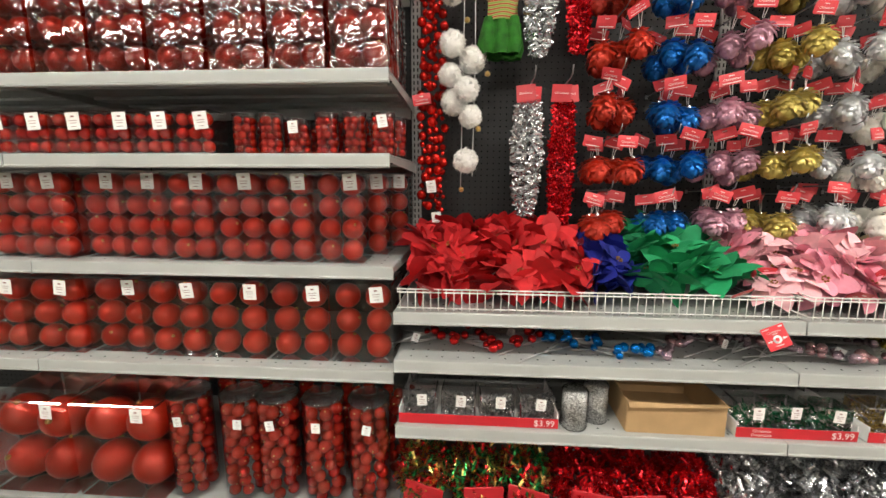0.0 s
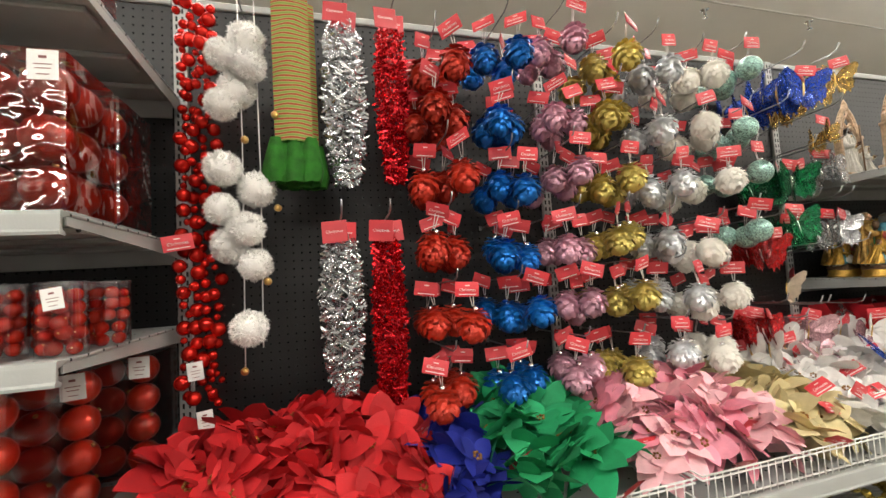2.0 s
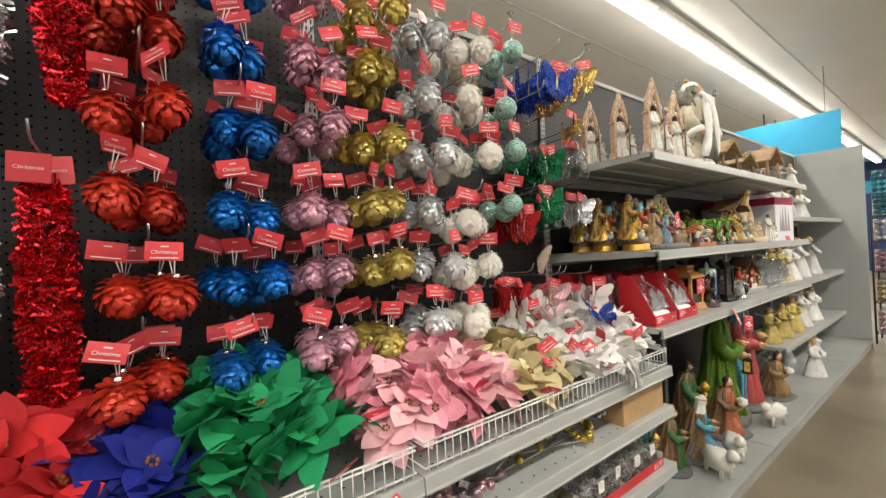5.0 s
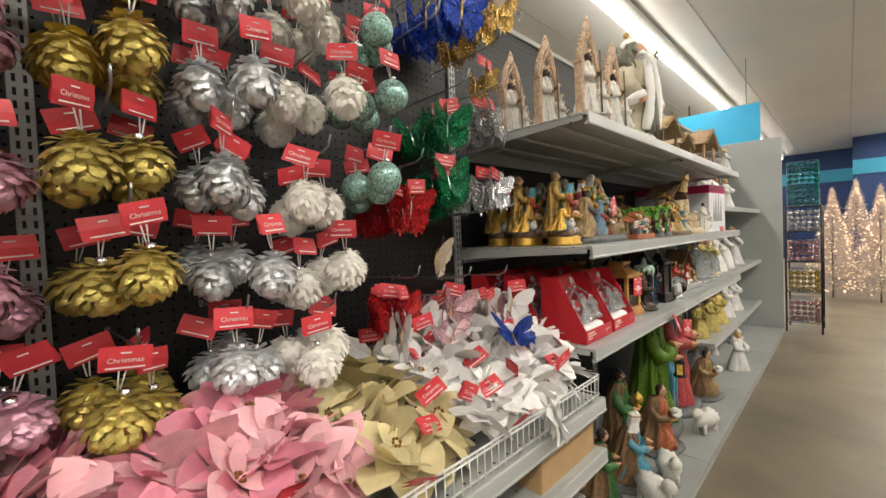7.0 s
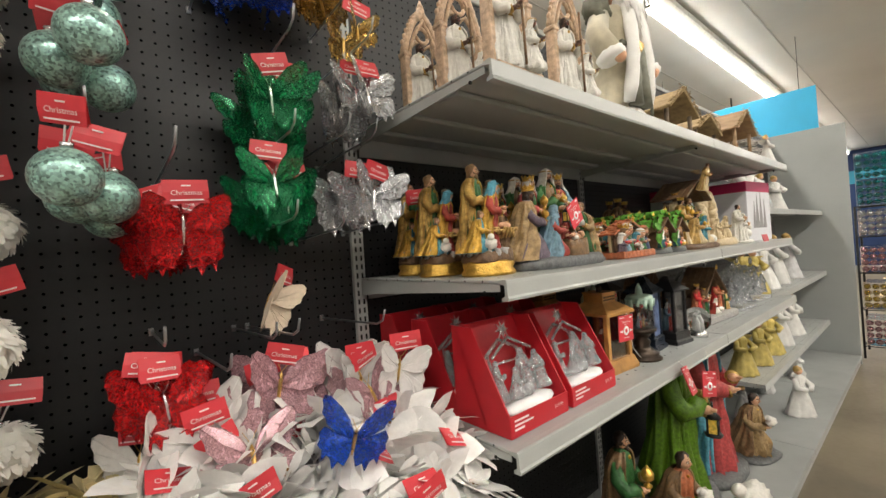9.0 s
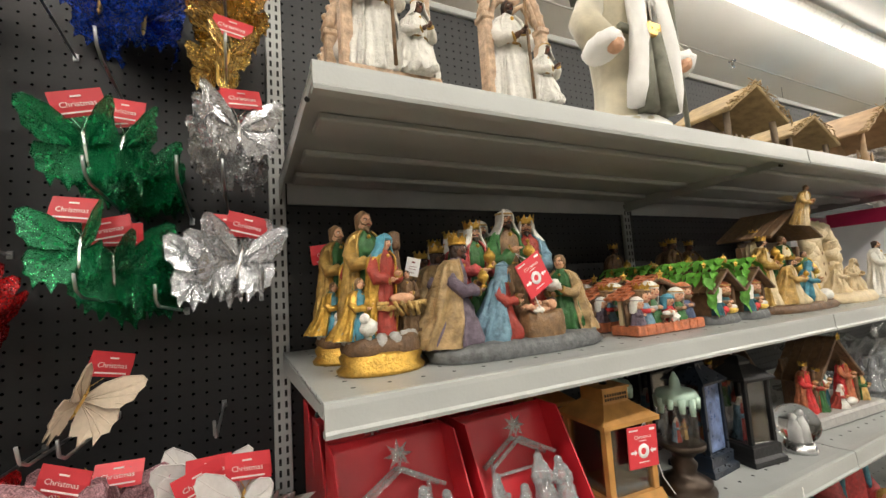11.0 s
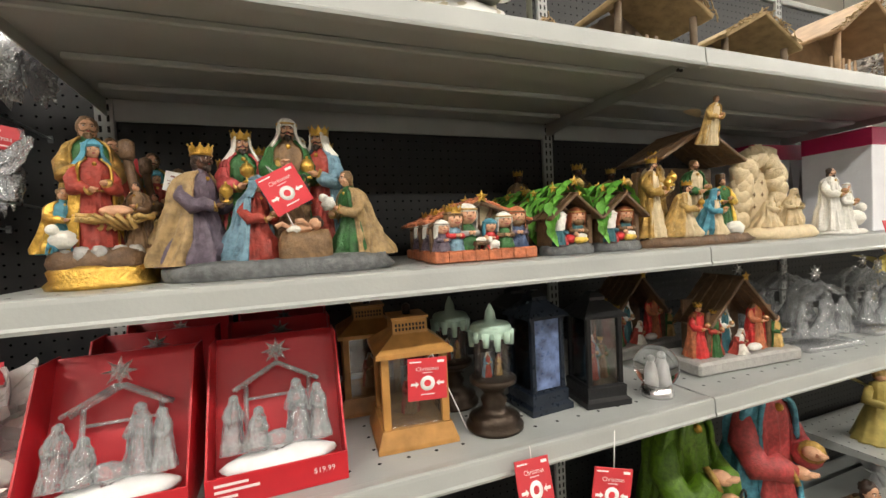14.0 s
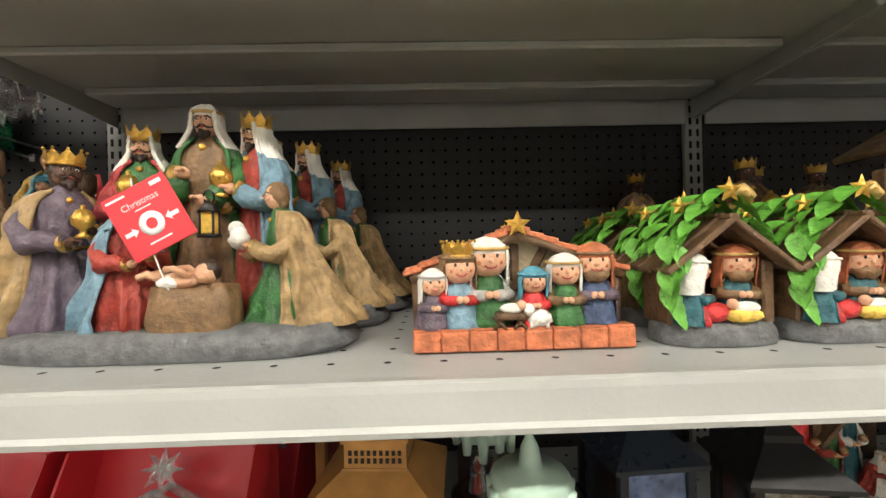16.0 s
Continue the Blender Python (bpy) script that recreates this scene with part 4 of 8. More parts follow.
for nm, col in (("tan", (0.33, 0.22, 0.10)), ("purple", (0.12, 0.09, 0.12)), ("blue", (0.15, 0.26, 0.33)), ("red", (0.34, 0.045, 0.03)), ("brown", (0.19, 0.11, 0.05)), ("green", (0.03, 0.12, 0.03)),
                ("white", (0.72, 0.70, 0.64)), ("skin", (0.64, 0.36, 0.22)), ("dark_skin", (0.10, 0.045, 0.025)), ("hair", (0.03, 0.016, 0.01)), ("rock", (0.115, 0.12, 0.12)), ("terra", (0.45, 0.14, 0.06)),
                ("wood", (0.12, 0.065, 0.03)), ("straw", (0.48, 0.31, 0.10)), ("cream", (0.62, 0.50, 0.31)), ("leaf", (0.115, 0.35, 0.04)), ("navy", (0.05, 0.08, 0.16)), ("scarlet", (0.55, 0.03, 0.03)),
                ("yellow", (0.75, 0.50, 0.08)), ("teal", (0.02, 0.10, 0.12)), ("aqua", (0.08, 0.28, 0.37)), ("rose", (0.42, 0.06, 0.06)), ("lime", (0.08, 0.17, 0.006)), ("lightwood", (0.50, 0.35, 0.23)), ("grey", (0.36, 0.35, 0.33))):
    paint(nm, col, var=0.12 if nm in ("white", "cream", "grey", "skin") else 0.38)
paint("gold", (0.62, 0.38, 0.08), 0.32, 0.85, 0.25)
paint("old_gold", (0.40, 0.25, 0.07), 0.4, 0.6, 0.45)
paint("olive", (0.085, 0.065, 0.03))
paint("black", (0.01, 0.01, 0.01), 0.4)
FRONT = -math.pi / 2


def loft(b, secs, mi, M, seg=40, fold=0.1, waves=9, seed=0.0, arc=1.0, start=0.0):
    """Cloth through level rings (x, y, z, rx, ry, folds), with ridged folds."""
    fine = []
    n = len(secs)
    for i in range(n - 1):
        p0, p1, p2, p3 = secs[max(i - 1, 0)], secs[i], secs[i + 1], secs[min(i + 2, n - 1)]
        for k in range(4):
            t = k / 4
            fine.append([0.5 * (2 * c1 + (c2 - c0) * t + (2 * c0 - 5 * c1 + 4 * c2 - c3) * t * t + (3 * c1 - c0 - 3 * c2 + c3) * t ** 3) for c0, c1, c2, c3 in zip(p0, p1, p2, p3)])
    fine.append(list(secs[-1]))
    full = arc >= 0.999
    cols = seg if full else seg + 1
    vs, fs = [], []
    for j, (cx, cy, z, rx, ry, fm) in enumerate(fine):
        for i in range(cols):
            a = start + 2 * math.pi * arc * i / seg
            wob = 1.6 * noise.noise((1.5 * math.cos(a) + seed, 1.5 * math.sin(a), 2.2 * z))
            ridge = 1 - 2 * abs(math.sin(0.5 * waves * a + seed + wob + 1.4 * z))
            k = 1 + fold * fm * (0.62 * ridge + 0.3 * math.sin(2 * waves * a - 4 * z + 2 * seed + 2 * wob) + 0.7 * noise.noise((3.5 * math.cos(a) + seed, 3.5 * math.sin(a), 6 * z)))
            vs.append((cx + rx * k * math.cos(a), cy + ry * k * math.sin(a), z))
    for j in range(len(fine) - 1):
        for i in range(seg):
            i2 = (i + 1) % cols if full else i + 1
            fs.append((j * cols + i, j * cols + i2, (j + 1) * cols + i2, (j + 1) * cols + i))
    if full:
        fs.append(tuple(range(cols))[::-1])
        fs.append(tuple((len(fine) - 1) * cols + i for i in range(cols)))
    b.add(vs, fs, mi, True, M)
    if not full:
        for i in (0, cols - 1):
            b.tube([vs[j * cols + i] for j in range(0, len(fine), 2)], 0.012, 6, mi, M)


def crown_ring(b, c, hr, M):
    """A pointed gold crown standing on a head."""
    n = 9
    m = 2 * n
    c0 = c[2] + hr * 0.55
    lo = [(c[0] + hr * 1.02 * math.cos(math.pi * i / n), c[1] + hr * 1.02 * math.sin(math.pi * i / n), c0) for i in range(m)]
    hi = [(c[0] + hr * 1.2 * math.cos(math.pi * i / n), c[1] + hr * 1.2 * math.sin(math.pi * i / n), c0 + hr * (1.05 if i % 2 else 0.55)) for i in range(m)]
    b.add(lo + hi, [(i, (i + 1) % m, (i + 1) % m + m, i + m) for i in range(m)], PAL["gold"], False, M)
    b.tube(lo, hr * 0.14, 6, PAL["gold"], M, True)
    for i in range(1, m, 2):
        b.ball(hi[i], hr * 0.11, PAL["gold"], 5, 4, M=M)
    b.ball((c[0], c[1], c0 + hr * 0.15), hr * 0.85, PAL["old_gold"], 10, 6, (1, 1, 0.7), M)


def figure(b, x, y, z, h, robe, cape=None, skin="skin", veil=None, crown=False, kneel=False, rz=0.0, seed=1, beard=False, hair="hair", lean=0.0, head=1.0, gift=None, seg=28, arms=True):
    """A robed statuette, h tall, facing -y before the turn rz."""
    M = T(x, y, z, lean, 0, rz, h)
    P = PAL
    if kneel:
        body = [(0, 0.10, 0.0, 0.22, 0.34, 1.3), (0, 0.09, 0.06, 0.225, 0.335, 1.3), (0, 0.04, 0.20, 0.20, 0.25, 1.1), (0, 0.01, 0.34, 0.165, 0.175, 0.9), (0, 0.0, 0.46, 0.145, 0.13, 0.8), (0, -0.01, 0.60, 0.165, 0.125, 0.6), (0, -0.02, 0.69, 0.15, 0.10, 0.4), (0, -0.035, 0.75, 0.075, 0.065, 0.2), (0, -0.045, 0.79, 0.045, 0.045, 0.0)]
        wrap = [(0, 0.15, 0.015, 0.30, 0.36, 0.8), (0, 0.12, 0.12, 0.285, 0.32, 1.1), (0, 0.07, 0.30, 0.245, 0.24, 1.1), (0, 0.03, 0.48, 0.215, 0.18, 0.9), (0, 0.0, 0.62, 0.205, 0.15, 0.7), (0, -0.005, 0.71, 0.165, 0.12, 0.5), (0, -0.02, 0.765, 0.085, 0.085, 0.2)]
        hc, hr, sh = (0, -0.075, 0.862), 0.075 * head, 0.66
    else:
        body = [(0, 0.0, 0.0, 0.185, 0.15, 1.3), (0, 0, 0.05, 0.178, 0.148, 1.3), (0, 0, 0.22, 0.152, 0.128, 1.1), (0, 0.0, 0.40, 0.132, 0.108, 0.9), (0, 0, 0.55, 0.118, 0.094, 0.8), (0, 0, 0.68, 0.132, 0.09, 0.5), (0, 0, 0.76, 0.125, 0.08, 0.3), (0, -0.005, 0.815, 0.06, 0.055, 0.2), (0, -0.012, 0.85, 0.036, 0.036, 0.0)]
        wrap = [(0, 0.035, 0.015, 0.23, 0.185, 0.9), (0, 0.03, 0.14, 0.21, 0.165, 1.1), (0, 0.02, 0.36, 0.17, 0.135, 1.1), (0, 0.012, 0.56, 0.152, 0.115, 0.8), (0, 0.008, 0.70, 0.155, 0.108, 0.6), (0, 0.0, 0.775, 0.138, 0.096, 0.4), (0, -0.004, 0.83, 0.066, 0.064, 0.2)]
        hc, hr, sh = (0, -0.022, 0.902), 0.056 * head, 0.735
    loft(b, body, P[robe], M, seg + 26, 0.21, 11, seed)
    if cape:
        loft(b, wrap, P[cape], M, seg + 24, 0.19, 9, seed + 3, 0.74, FRONT + math.pi * 0.26)
        b.ball((0, body[-3][1] - body[-3][4] * 0.95, body[-3][2] + 0.02), 0.018, P["gold"], 7, 5, M=M)
    wb = body[4]
    b.tube([(wb[3] * 0.99 * math.cos(0.42 * i), wb[1] + wb[4] * 0.99 * math.sin(0.42 * i), wb[2] + 0.006 * math.sin(0.42 * i)) for i in range(15)], 0.012, 6, P["old_gold"], M, True)
    # face
    hx, hy, hz = hc
    b.ball(hc, hr, P[skin], 18, 12, (0.84, 0.95, 1.16), M)
    b.tube([(0, hy - hr * 0.93, hz + hr * 0.28), (0, hy - hr * 1.14, hz - hr * 0.08), (0, hy - hr * 0.93, hz - hr * 0.16)], [hr * 0.07, hr * 0.15, hr * 0.1], 6, P[skin], M)
    b.ball((0, hy - hr * 0.80, hz - hr * 0.42), hr * 0.16, P["rose"], 7, 5, (1.5, 1, 0.55), M)
    for s in (-1, 1):
        b.ball((s * hr * 0.34, hy - hr * 0.83, hz + hr * 0.14), hr * 0.11, P["white"], 7, 5, (1.4, 0.8, 0.8), M)
        b.ball((s * hr * 0.34, hy - hr * 0.91, hz + hr * 0.13), hr * 0.075, P["hair"], 6, 4, (1, 0.7, 1), M)
        b.tube([(s * hr * 0.16, hy - hr * 0.90, hz + hr * 0.32), (s * hr * 0.38, hy - hr * 0.86, hz + hr * 0.37), (s * hr * 0.56, hy - hr * 0.68, hz + hr * 0.27)], hr * 0.06, 5, P[hair], M)
        b.ball((s * hr * 0.42, hy - hr * 0.66, hz - hr * 0.18), hr * 0.26, P[skin], 7, 5, M=M)
    if beard:
        b.ball((0, hy - hr * 0.52, hz - hr * 0.80), hr * 0.46, P[hair], 12, 9, (1.05, 0.75, 0.85), M, 0.35, seed)
        b.tube([(0, hy - hr * 0.7, hz - hr * 0.9), (0, hy - hr * 0.72, hz - hr * 1.4)], [hr * 0.3, hr * 0.06], 8, P[hair], M)
        for s in (-1, 1):
            b.tube([(s * hr * 0.05, hy - hr * 0.95, hz - hr * 0.27), (s * hr * 0.38, hy - hr * 0.82, hz - hr * 0.48), (s * hr * 0.62, hy - hr * 0.45, hz - hr * 0.3), (s * hr * 0.74, hy - hr * 0.3, hz + hr * 0.2)], [hr * 0.07, hr * 0.09, hr * 0.13, hr * 0.1], 6, P[hair], M)
    if veil:
        drape = [(0, hy + hr * 0.45, hz - hr * 2.0, hr * 2.25, hr * 1.6, 1.2), (0, hy + hr * 0.3, hz - hr * 1.3, hr * 1.75, hr * 1.35, 1.0), (0, hy + hr * 0.2, hz - hr * 0.4, hr * 1.22, hr * 1.18, 0.6), (0, hy + hr * 0.1, hz + hr * 0.4, hr * 1.14, hr * 1.16, 0.4), (0, hy + hr * 0.1, hz + hr * 0.95, hr * 0.88, hr * 0.92, 0.3), (0, hy + hr * 0.1, hz + hr * 1.28, hr * 0.35, hr * 0.38, 0.1), (0, hy + hr * 0.1, hz + hr * 1.31, hr * 0.02, hr * 0.02, 0)]
        loft(b, drape, P[veil], M, 26, 0.09, 7, seed, 0.74, FRONT + math.pi * 0.26)
        b.ball((0, hy + hr * 0.08, hz + hr * 0.55), hr * 1.0, P[veil], 14, 8, (0.98, 1.0, 0.78), M)
        if not crown:
            b.tube([(hr * 1.1 * math.cos(0.42 * i), hy + hr * 0.08 + hr * 1.1 * math.sin(0.42 * i), hz + hr * (0.74 + 0.05 * math.sin(0.42 * i))) for i in range(15)], hr * 0.12, 6, P["straw"] if veil == "white" else P[veil], M, True)
    else:
        b.ball((0, hy + hr * 0.2, hz + hr * 0.24), hr * 1.04, P[hair], 14, 10, (0.95, 0.95, 1.08), M, 0.25, seed)
        b.ball((0, hy + hr * 0.5, hz - hr * 0.55), hr * 0.85, P[hair], 12, 8, (1.0, 0.7, 1.15), M, 0.3, seed + 2)
    if crown:
        crown_ring(b, (0, hy + hr * 0.1, hz), hr, M)
    if arms:
        for s in (-1, 1):
            front = -0.25 if kneel else -0.175
            hand = (s * 0.04, front, sh - 0.15 + (0.06 if gift == "lantern" else 0.03) * s * (-1 if gift == "lantern" else 1))
            wide = 0.135 if kneel else 0.115
            b.tube([(s * wide * 0.8, 0.0, sh + 0.02), (s * wide * 1.3, -0.02, sh - 0.10), (s * wide * 1.25, front * 0.45, sh - 0.185), (s * wide * 0.85, front * 0.72, sh - 0.165), (hand[0] * 1.7, front * 0.88, hand[2] - 0.012)], [0.048, 0.058, 0.062, 0.056, 0.046], 10, P[cape] if cape and seed % 2 else P[robe], M)
            b.tube([(hand[0] * 1.8, front * 0.87, hand[2] - 0.01), (hand[0] * 1.5, front * 0.93, hand[2] - 0.004)], 0.047, 10, P["old_gold"], M)
            b.ball(hand, 0.03, P[skin], 9, 7, (1, 1.25, 0.9), M)
            for f in (-1, 0, 1):
                b.tube([(hand[0] + 0.012 * f, front - 0.02, hand[2] + 0.004), (hand[0] * 0.6 + 0.011 * f, front - 0.05, hand[2] + 0.01)], [0.011, 0.008], 5, P[skin], M)
        fx = front - 0.03
        if gift == "cup":
            b.lathe([(0.032, -0.07), (0.036, -0.06), (0.014, -0.045), (0.014, -0.03), (0.048, 0.0), (0.052, 0.04), (0.044, 0.05), (0.03, 0.075), (0.008, 0.085), (0.012, 0.1), (0.001, 0.105)], 14, P["gold"], M @ T(0, fx, sh - 0.09))
        elif gift == "lantern":
            b.box((0.05, fx - 0.02, sh - 0.36), (0.105, fx + 0.035, sh - 0.265), P["yellow"], 0.004, M)
            for px in (0.05, 0.105):
                for py in (fx - 0.02, fx + 0.035):
                    b.tube([(px, py, sh - 0.365), (px, py, sh - 0.26)], 0.006, 4, P["black"], M)
            b.lathe([(0.05, 0), (0.012, 0.045)], 8, P["black"], M @ T(0.0775, fx + 0.0075, sh - 0.265))
            b.lathe([(0.05, 0), (0.05, 0.014)], 8, P["black"], M @ T(0.0775, fx + 0.0075, sh - 0.376))
            b.tube([(0.0775 + 0.022 * math.cos(0.7 * i), fx + 0.0075, sh - 0.20 + 0.03 * math.sin(0.7 * i)) for i in range(9)], 0.005, 5, P["black"], M, True)
        elif gift == "staff":
            b.tube([(0.06, fx, 0.0), (0.05, fx + 0.01, 0.98)], 0.014, 6, P["brown"], M)
        elif gift == "lamb":
            b.ball((-0.02, fx - 0.02, sh - 0.07), 0.07, P["white"], 12, 9, (1.4, 0.9, 1), M, 0.4, 2)
            b.ball((-0.10, fx - 0.03, sh + 0.0), 0.042, P["white"], 9, 7, (1, 1.2, 1.1), M)
            for s in (-1, 1):
                b.leaf(0.05, 0.025, P["white"], M @ T(-0.10 + s * 0.03, fx - 0.02, sh + 0.03, 0, 20, 0 if s > 0 else 180), 0.3, 0.2, 3)
    return b


def child(b, x, y, z, h, robe, cape=None, veil=None, crown=False, rz=0.0, seed=1, beard=False, hair="brown", band=None):
    """A round-headed child statuette with a smile, h tall, facing -y."""
    M = T(x, y, z, 0, 0, rz, h)
    P = PAL
    loft(b, [(0, 0, 0.0, 0.25, 0.22, 1), (0, 0, 0.06, 0.26, 0.225, 1), (0, 0, 0.28, 0.215, 0.18, 0.8), (0, 0, 0.46, 0.165, 0.14, 0.5), (0, 0, 0.54, 0.09, 0.085, 0)], P[robe], M, 30, 0.14, 9, seed)
    if cape:
        loft(b, [(0, 0.03, 0.01, 0.30, 0.25, 1), (0, 0.02, 0.26, 0.255, 0.205, 0.9), (0, 0.01, 0.47, 0.195, 0.16, 0.5), (0, 0, 0.55, 0.11, 0.105, 0)], P[cape], M, 28, 0.12, 7, seed + 2, 0.62, FRONT + math.pi * 0.38)
    hz, hr = 0.715, 0.205
    b.ball((0, -0.02, hz), hr, P["skin"], 18, 12, (1.04, 0.95, 0.98), M)
    b.ball((0, -0.02 - hr * 0.97, hz - 0.01), hr * 0.15, P["skin"], 7, 5, M=M)
    for s in (-1, 1):
        b.ball((s * hr * 0.34, -0.02 - hr * 0.87, hz + hr * 0.2), hr * 0.085, P["hair"], 6, 5, (1, 0.6, 1.3), M)
        b.ball((s * hr * 0.52, -0.02 - hr * 0.72, hz - hr * 0.15), hr * 0.17, P["terra"], 7, 5, (1, 0.6, 0.8), M)
        b.tube([(s * 0.15, 0, 0.44), (s * 0.21, -0.09, 0.33), (s * 0.06, -0.215, 0.34)], [0.06, 0.07, 0.06], 9, P[cape or robe], M)
        b.ball((s * 0.035, -0.235, 0.35), 0.045, P["skin"], 8, 6, M=M)
    b.tube([(hr * 0.34 * math.cos(q), -0.02 - hr * 0.9, hz - hr * 0.22 + hr * 0.22 * math.sin(q)) for q in (3.5, 4.1, 4.71, 5.3, 5.9)], hr * 0.045, 5, P["rose"], M)
    if beard:
        b.ball((0, -0.02 - hr * 0.45, hz - hr * 0.62), hr * 0.72, P[hair], 12, 8, (1.05, 0.75, 0.75), M, 0.3, seed)
    if veil:
        loft(b, [(0, 0.05, hz - hr * 1.5, hr * 1.2, hr * 1.0, 1), (0, 0.03, hz - hr * 0.5, hr * 1.18, hr * 1.1, 0.6), (0, 0.0, hz + hr * 0.3, hr * 1.17, hr * 1.14, 0.4), (0, 0, hz + hr * 0.85, hr * 0.85, hr * 0.85, 0.2), (0, 0, hz + hr * 1.15, hr * 0.3, hr * 0.3, 0), (0, 0, hz + hr * 1.17, 0.002, 0.002, 0)], P[veil], M, 26, 0.06, 7, seed, 0.70, FRONT + math.pi * 0.30)
        b.ball((0, 0.0, hz + hr * 0.45), hr * 1.04, P[veil], 16, 9, (1.04, 0.98, 0.72), M)
        b.tube([(hr * 1.13 * math.cos(0.42 * i), hr * 1.08 * math.sin(0.42 * i), hz + hr * (0.62 + 0.08 * math.sin(0.42 * i))) for i in range(15)], hr * 0.1, 6, P[band or veil], M, True)
    else:
        b.ball((0, 0.02, hz + hr * 0.22), hr * 1.05, P[hair], 14, 9, (1.05, 0.95, 0.98), M, 0.25, seed)
    if crown:
        crown_ring(b, (0, 0.0, hz + hr * 0.2), hr * 0.85, M)
    return b


def rock_base(b, w, d, h, col, seed=1, M=None):
    vs, fs, n = [], [], 36
    for lv, (k, zz) in enumerate(((1.0, 0.0), (1.04, h * 0.3), (1.0, h * 0.7), (0.93, h), (0.5, h * 1.03))):
        for i in range(n):
            a = 2 * math.pi * i / n
            sx = math.copysign(abs(math.cos(a)) ** 0.6, math.cos(a))
            sy = math.copysign(abs(math.sin(a)) ** 0.7, math.sin(a))
            q = k * (1 + 0.07 * noise.noise((math.cos(a) * 2 + seed, math.sin(a) * 2, lv * 0.8)))
            vs.append((w / 2 * sx * q, d / 2 * sy * q, zz + (h * 0.25 * noise.noise((sx * 3, sy * 3, seed)) if lv > 1 else 0)))
    for j in range(4):
        for i in range(n):
            fs.append((j * n + i, j * n + (i + 1) % n, (j + 1) * n + (i + 1) % n, (j + 1) * n + i))
    fs.append(tuple(4 * n + i for i in range(n)))
    b.add(vs, fs, PAL[col], True, M)


def star(b, x, y, z, r, mi, pts=5, M=None):
    vs = [(x, y - r * 0.3, z), (x, y + r * 0.3, z)]
    for i in range(2 * pts):
        a = math.pi * i / pts + math.pi / 2
        q = r if i % 2 == 0 else r * 0.45
        vs.append((x + q * math.cos(a), y, z + q * math.sin(a)))
    n = 2 * pts
    b.add(vs, [(0, 2 + (i + 1) % n, 2 + i) for i in range(n)] + [(1, 2 + i, 2 + (i + 1) % n) for i in range(n)], mi, False, M)


def statue(name, b, x, y, z, label, group="", rz=0.0, s=1.0, category="nativity figurine"):
    return solid(name, b if isinstance(b, bpy.types.Mesh) else b.data(name, PALM), None, T(x, y, z, 0, 0, rz, s), label, category, group)


def grouped(name, x, y, z, label, group, pieces, rz=0.0, s=1.0):
    """A figurine on one base, its figures as parts that share their meshes."""
    t = thing(name, T(x, y, z, 0, 0, rz, s), label, "nativity figurine", group)
    for nm, me, *where in pieces:
        part(nm, me, None, t, "", where[0] if where else None)
    return t


def piece(name, **kw):
    b = B()
    figure(b, **kw)
    return name, b.data(name, PALM)


# large nativity group
pieces = []
b = B()
rock_base(b, 0.36, 0.135, 0.027, "rock", 3)
pieces.append(("rock_base", b.data("rock_base", PALM)))
pieces.append(piece("kneeling_king", x=-0.130, y=0.0, z=0.022, h=0.196, robe="purple", cape="tan", skin="dark_skin", crown=True, kneel=True, rz=58, seed=2, beard=True, gift="cup"))
pieces.append(piece("standing_king", x=-0.064, y=0.036, z=0.03, h=0.217, robe="green", cape="rose", veil="white", crown=True, rz=14, seed=5, beard=True, gift="cup", head=1.15))
pieces.append(piece("mother", x=-0.046, y=-0.018, z=0.022, h=0.148, robe="red", cape="blue", veil="blue", kneel=True, rz=48, seed=8))
pieces.append(piece("shepherd", x=0.012, y=0.034, z=0.03, h=0.246, robe="brown", cape="green", veil="white", rz=4, seed=13, beard=True, gift="lantern", head=1.12))
pieces.append(piece("red_king", x=0.07, y=0.036, z=0.03, h=0.23, robe="red", cape="blue", veil="white", crown=True, rz=-36, seed=15, beard=True, gift="cup", head=1.15))
pieces.append(piece("kneeling_shepherd", x=0.116, y=-0.008, z=0.022, h=0.160, robe="green", cape="tan", kneel=True, rz=-62, seed=17, hair="brown", gift="lamb"))
b = B()
rock_base(b, 0.085, 0.05, 0.045, "brown", 6, T(0.032, -0.036, 0.022))
pieces.append(("manger", b.data("manger", PALM)))
b = B()
b.ball((0.024, -0.046, 0.076), 0.011, PAL["skin"], 12, 8, (1.9, 0.9, 0.8))
b.ball((0.048, -0.046, 0.082), 0.0105, PAL["skin"], 12, 8)
b.ball((0.051, -0.043, 0.085), 0.0105, PAL["hair"], 10, 7, rough=0.2)
b.ball((0.015, -0.05, 0.074), 0.009, PAL["white"], 10, 7, (1.4, 1, 0.8), None, 0.25, 2)
for s in (-1, 1):
    b.tube([(0.008, -0.046 + 0.004 * s, 0.076), (-0.004, -0.046 + 0.007 * s, 0.083), (-0.013, -0.046 + 0.007 * s, 0.079)], 0.0038, 7, PAL["skin"])
    b.tube([(0.036, -0.046 + 0.007 * s, 0.08), (0.026, -0.05 + 0.012 * s, 0.088), (0.017, -0.05 + 0.01 * s, 0.087)], 0.0032, 7, PAL["skin"])
pieces.append(("infant", b.data("infant", PALM)))
for k in range(3):
    grouped("nativity_scene", 2.822 + 0.02 * k, -0.425 + 0.13 * k, Z_N[1] + 0.001, "painted resin nativity group with kneeling kings on rock", "large nativity groups", pieces, 0, 1.0)

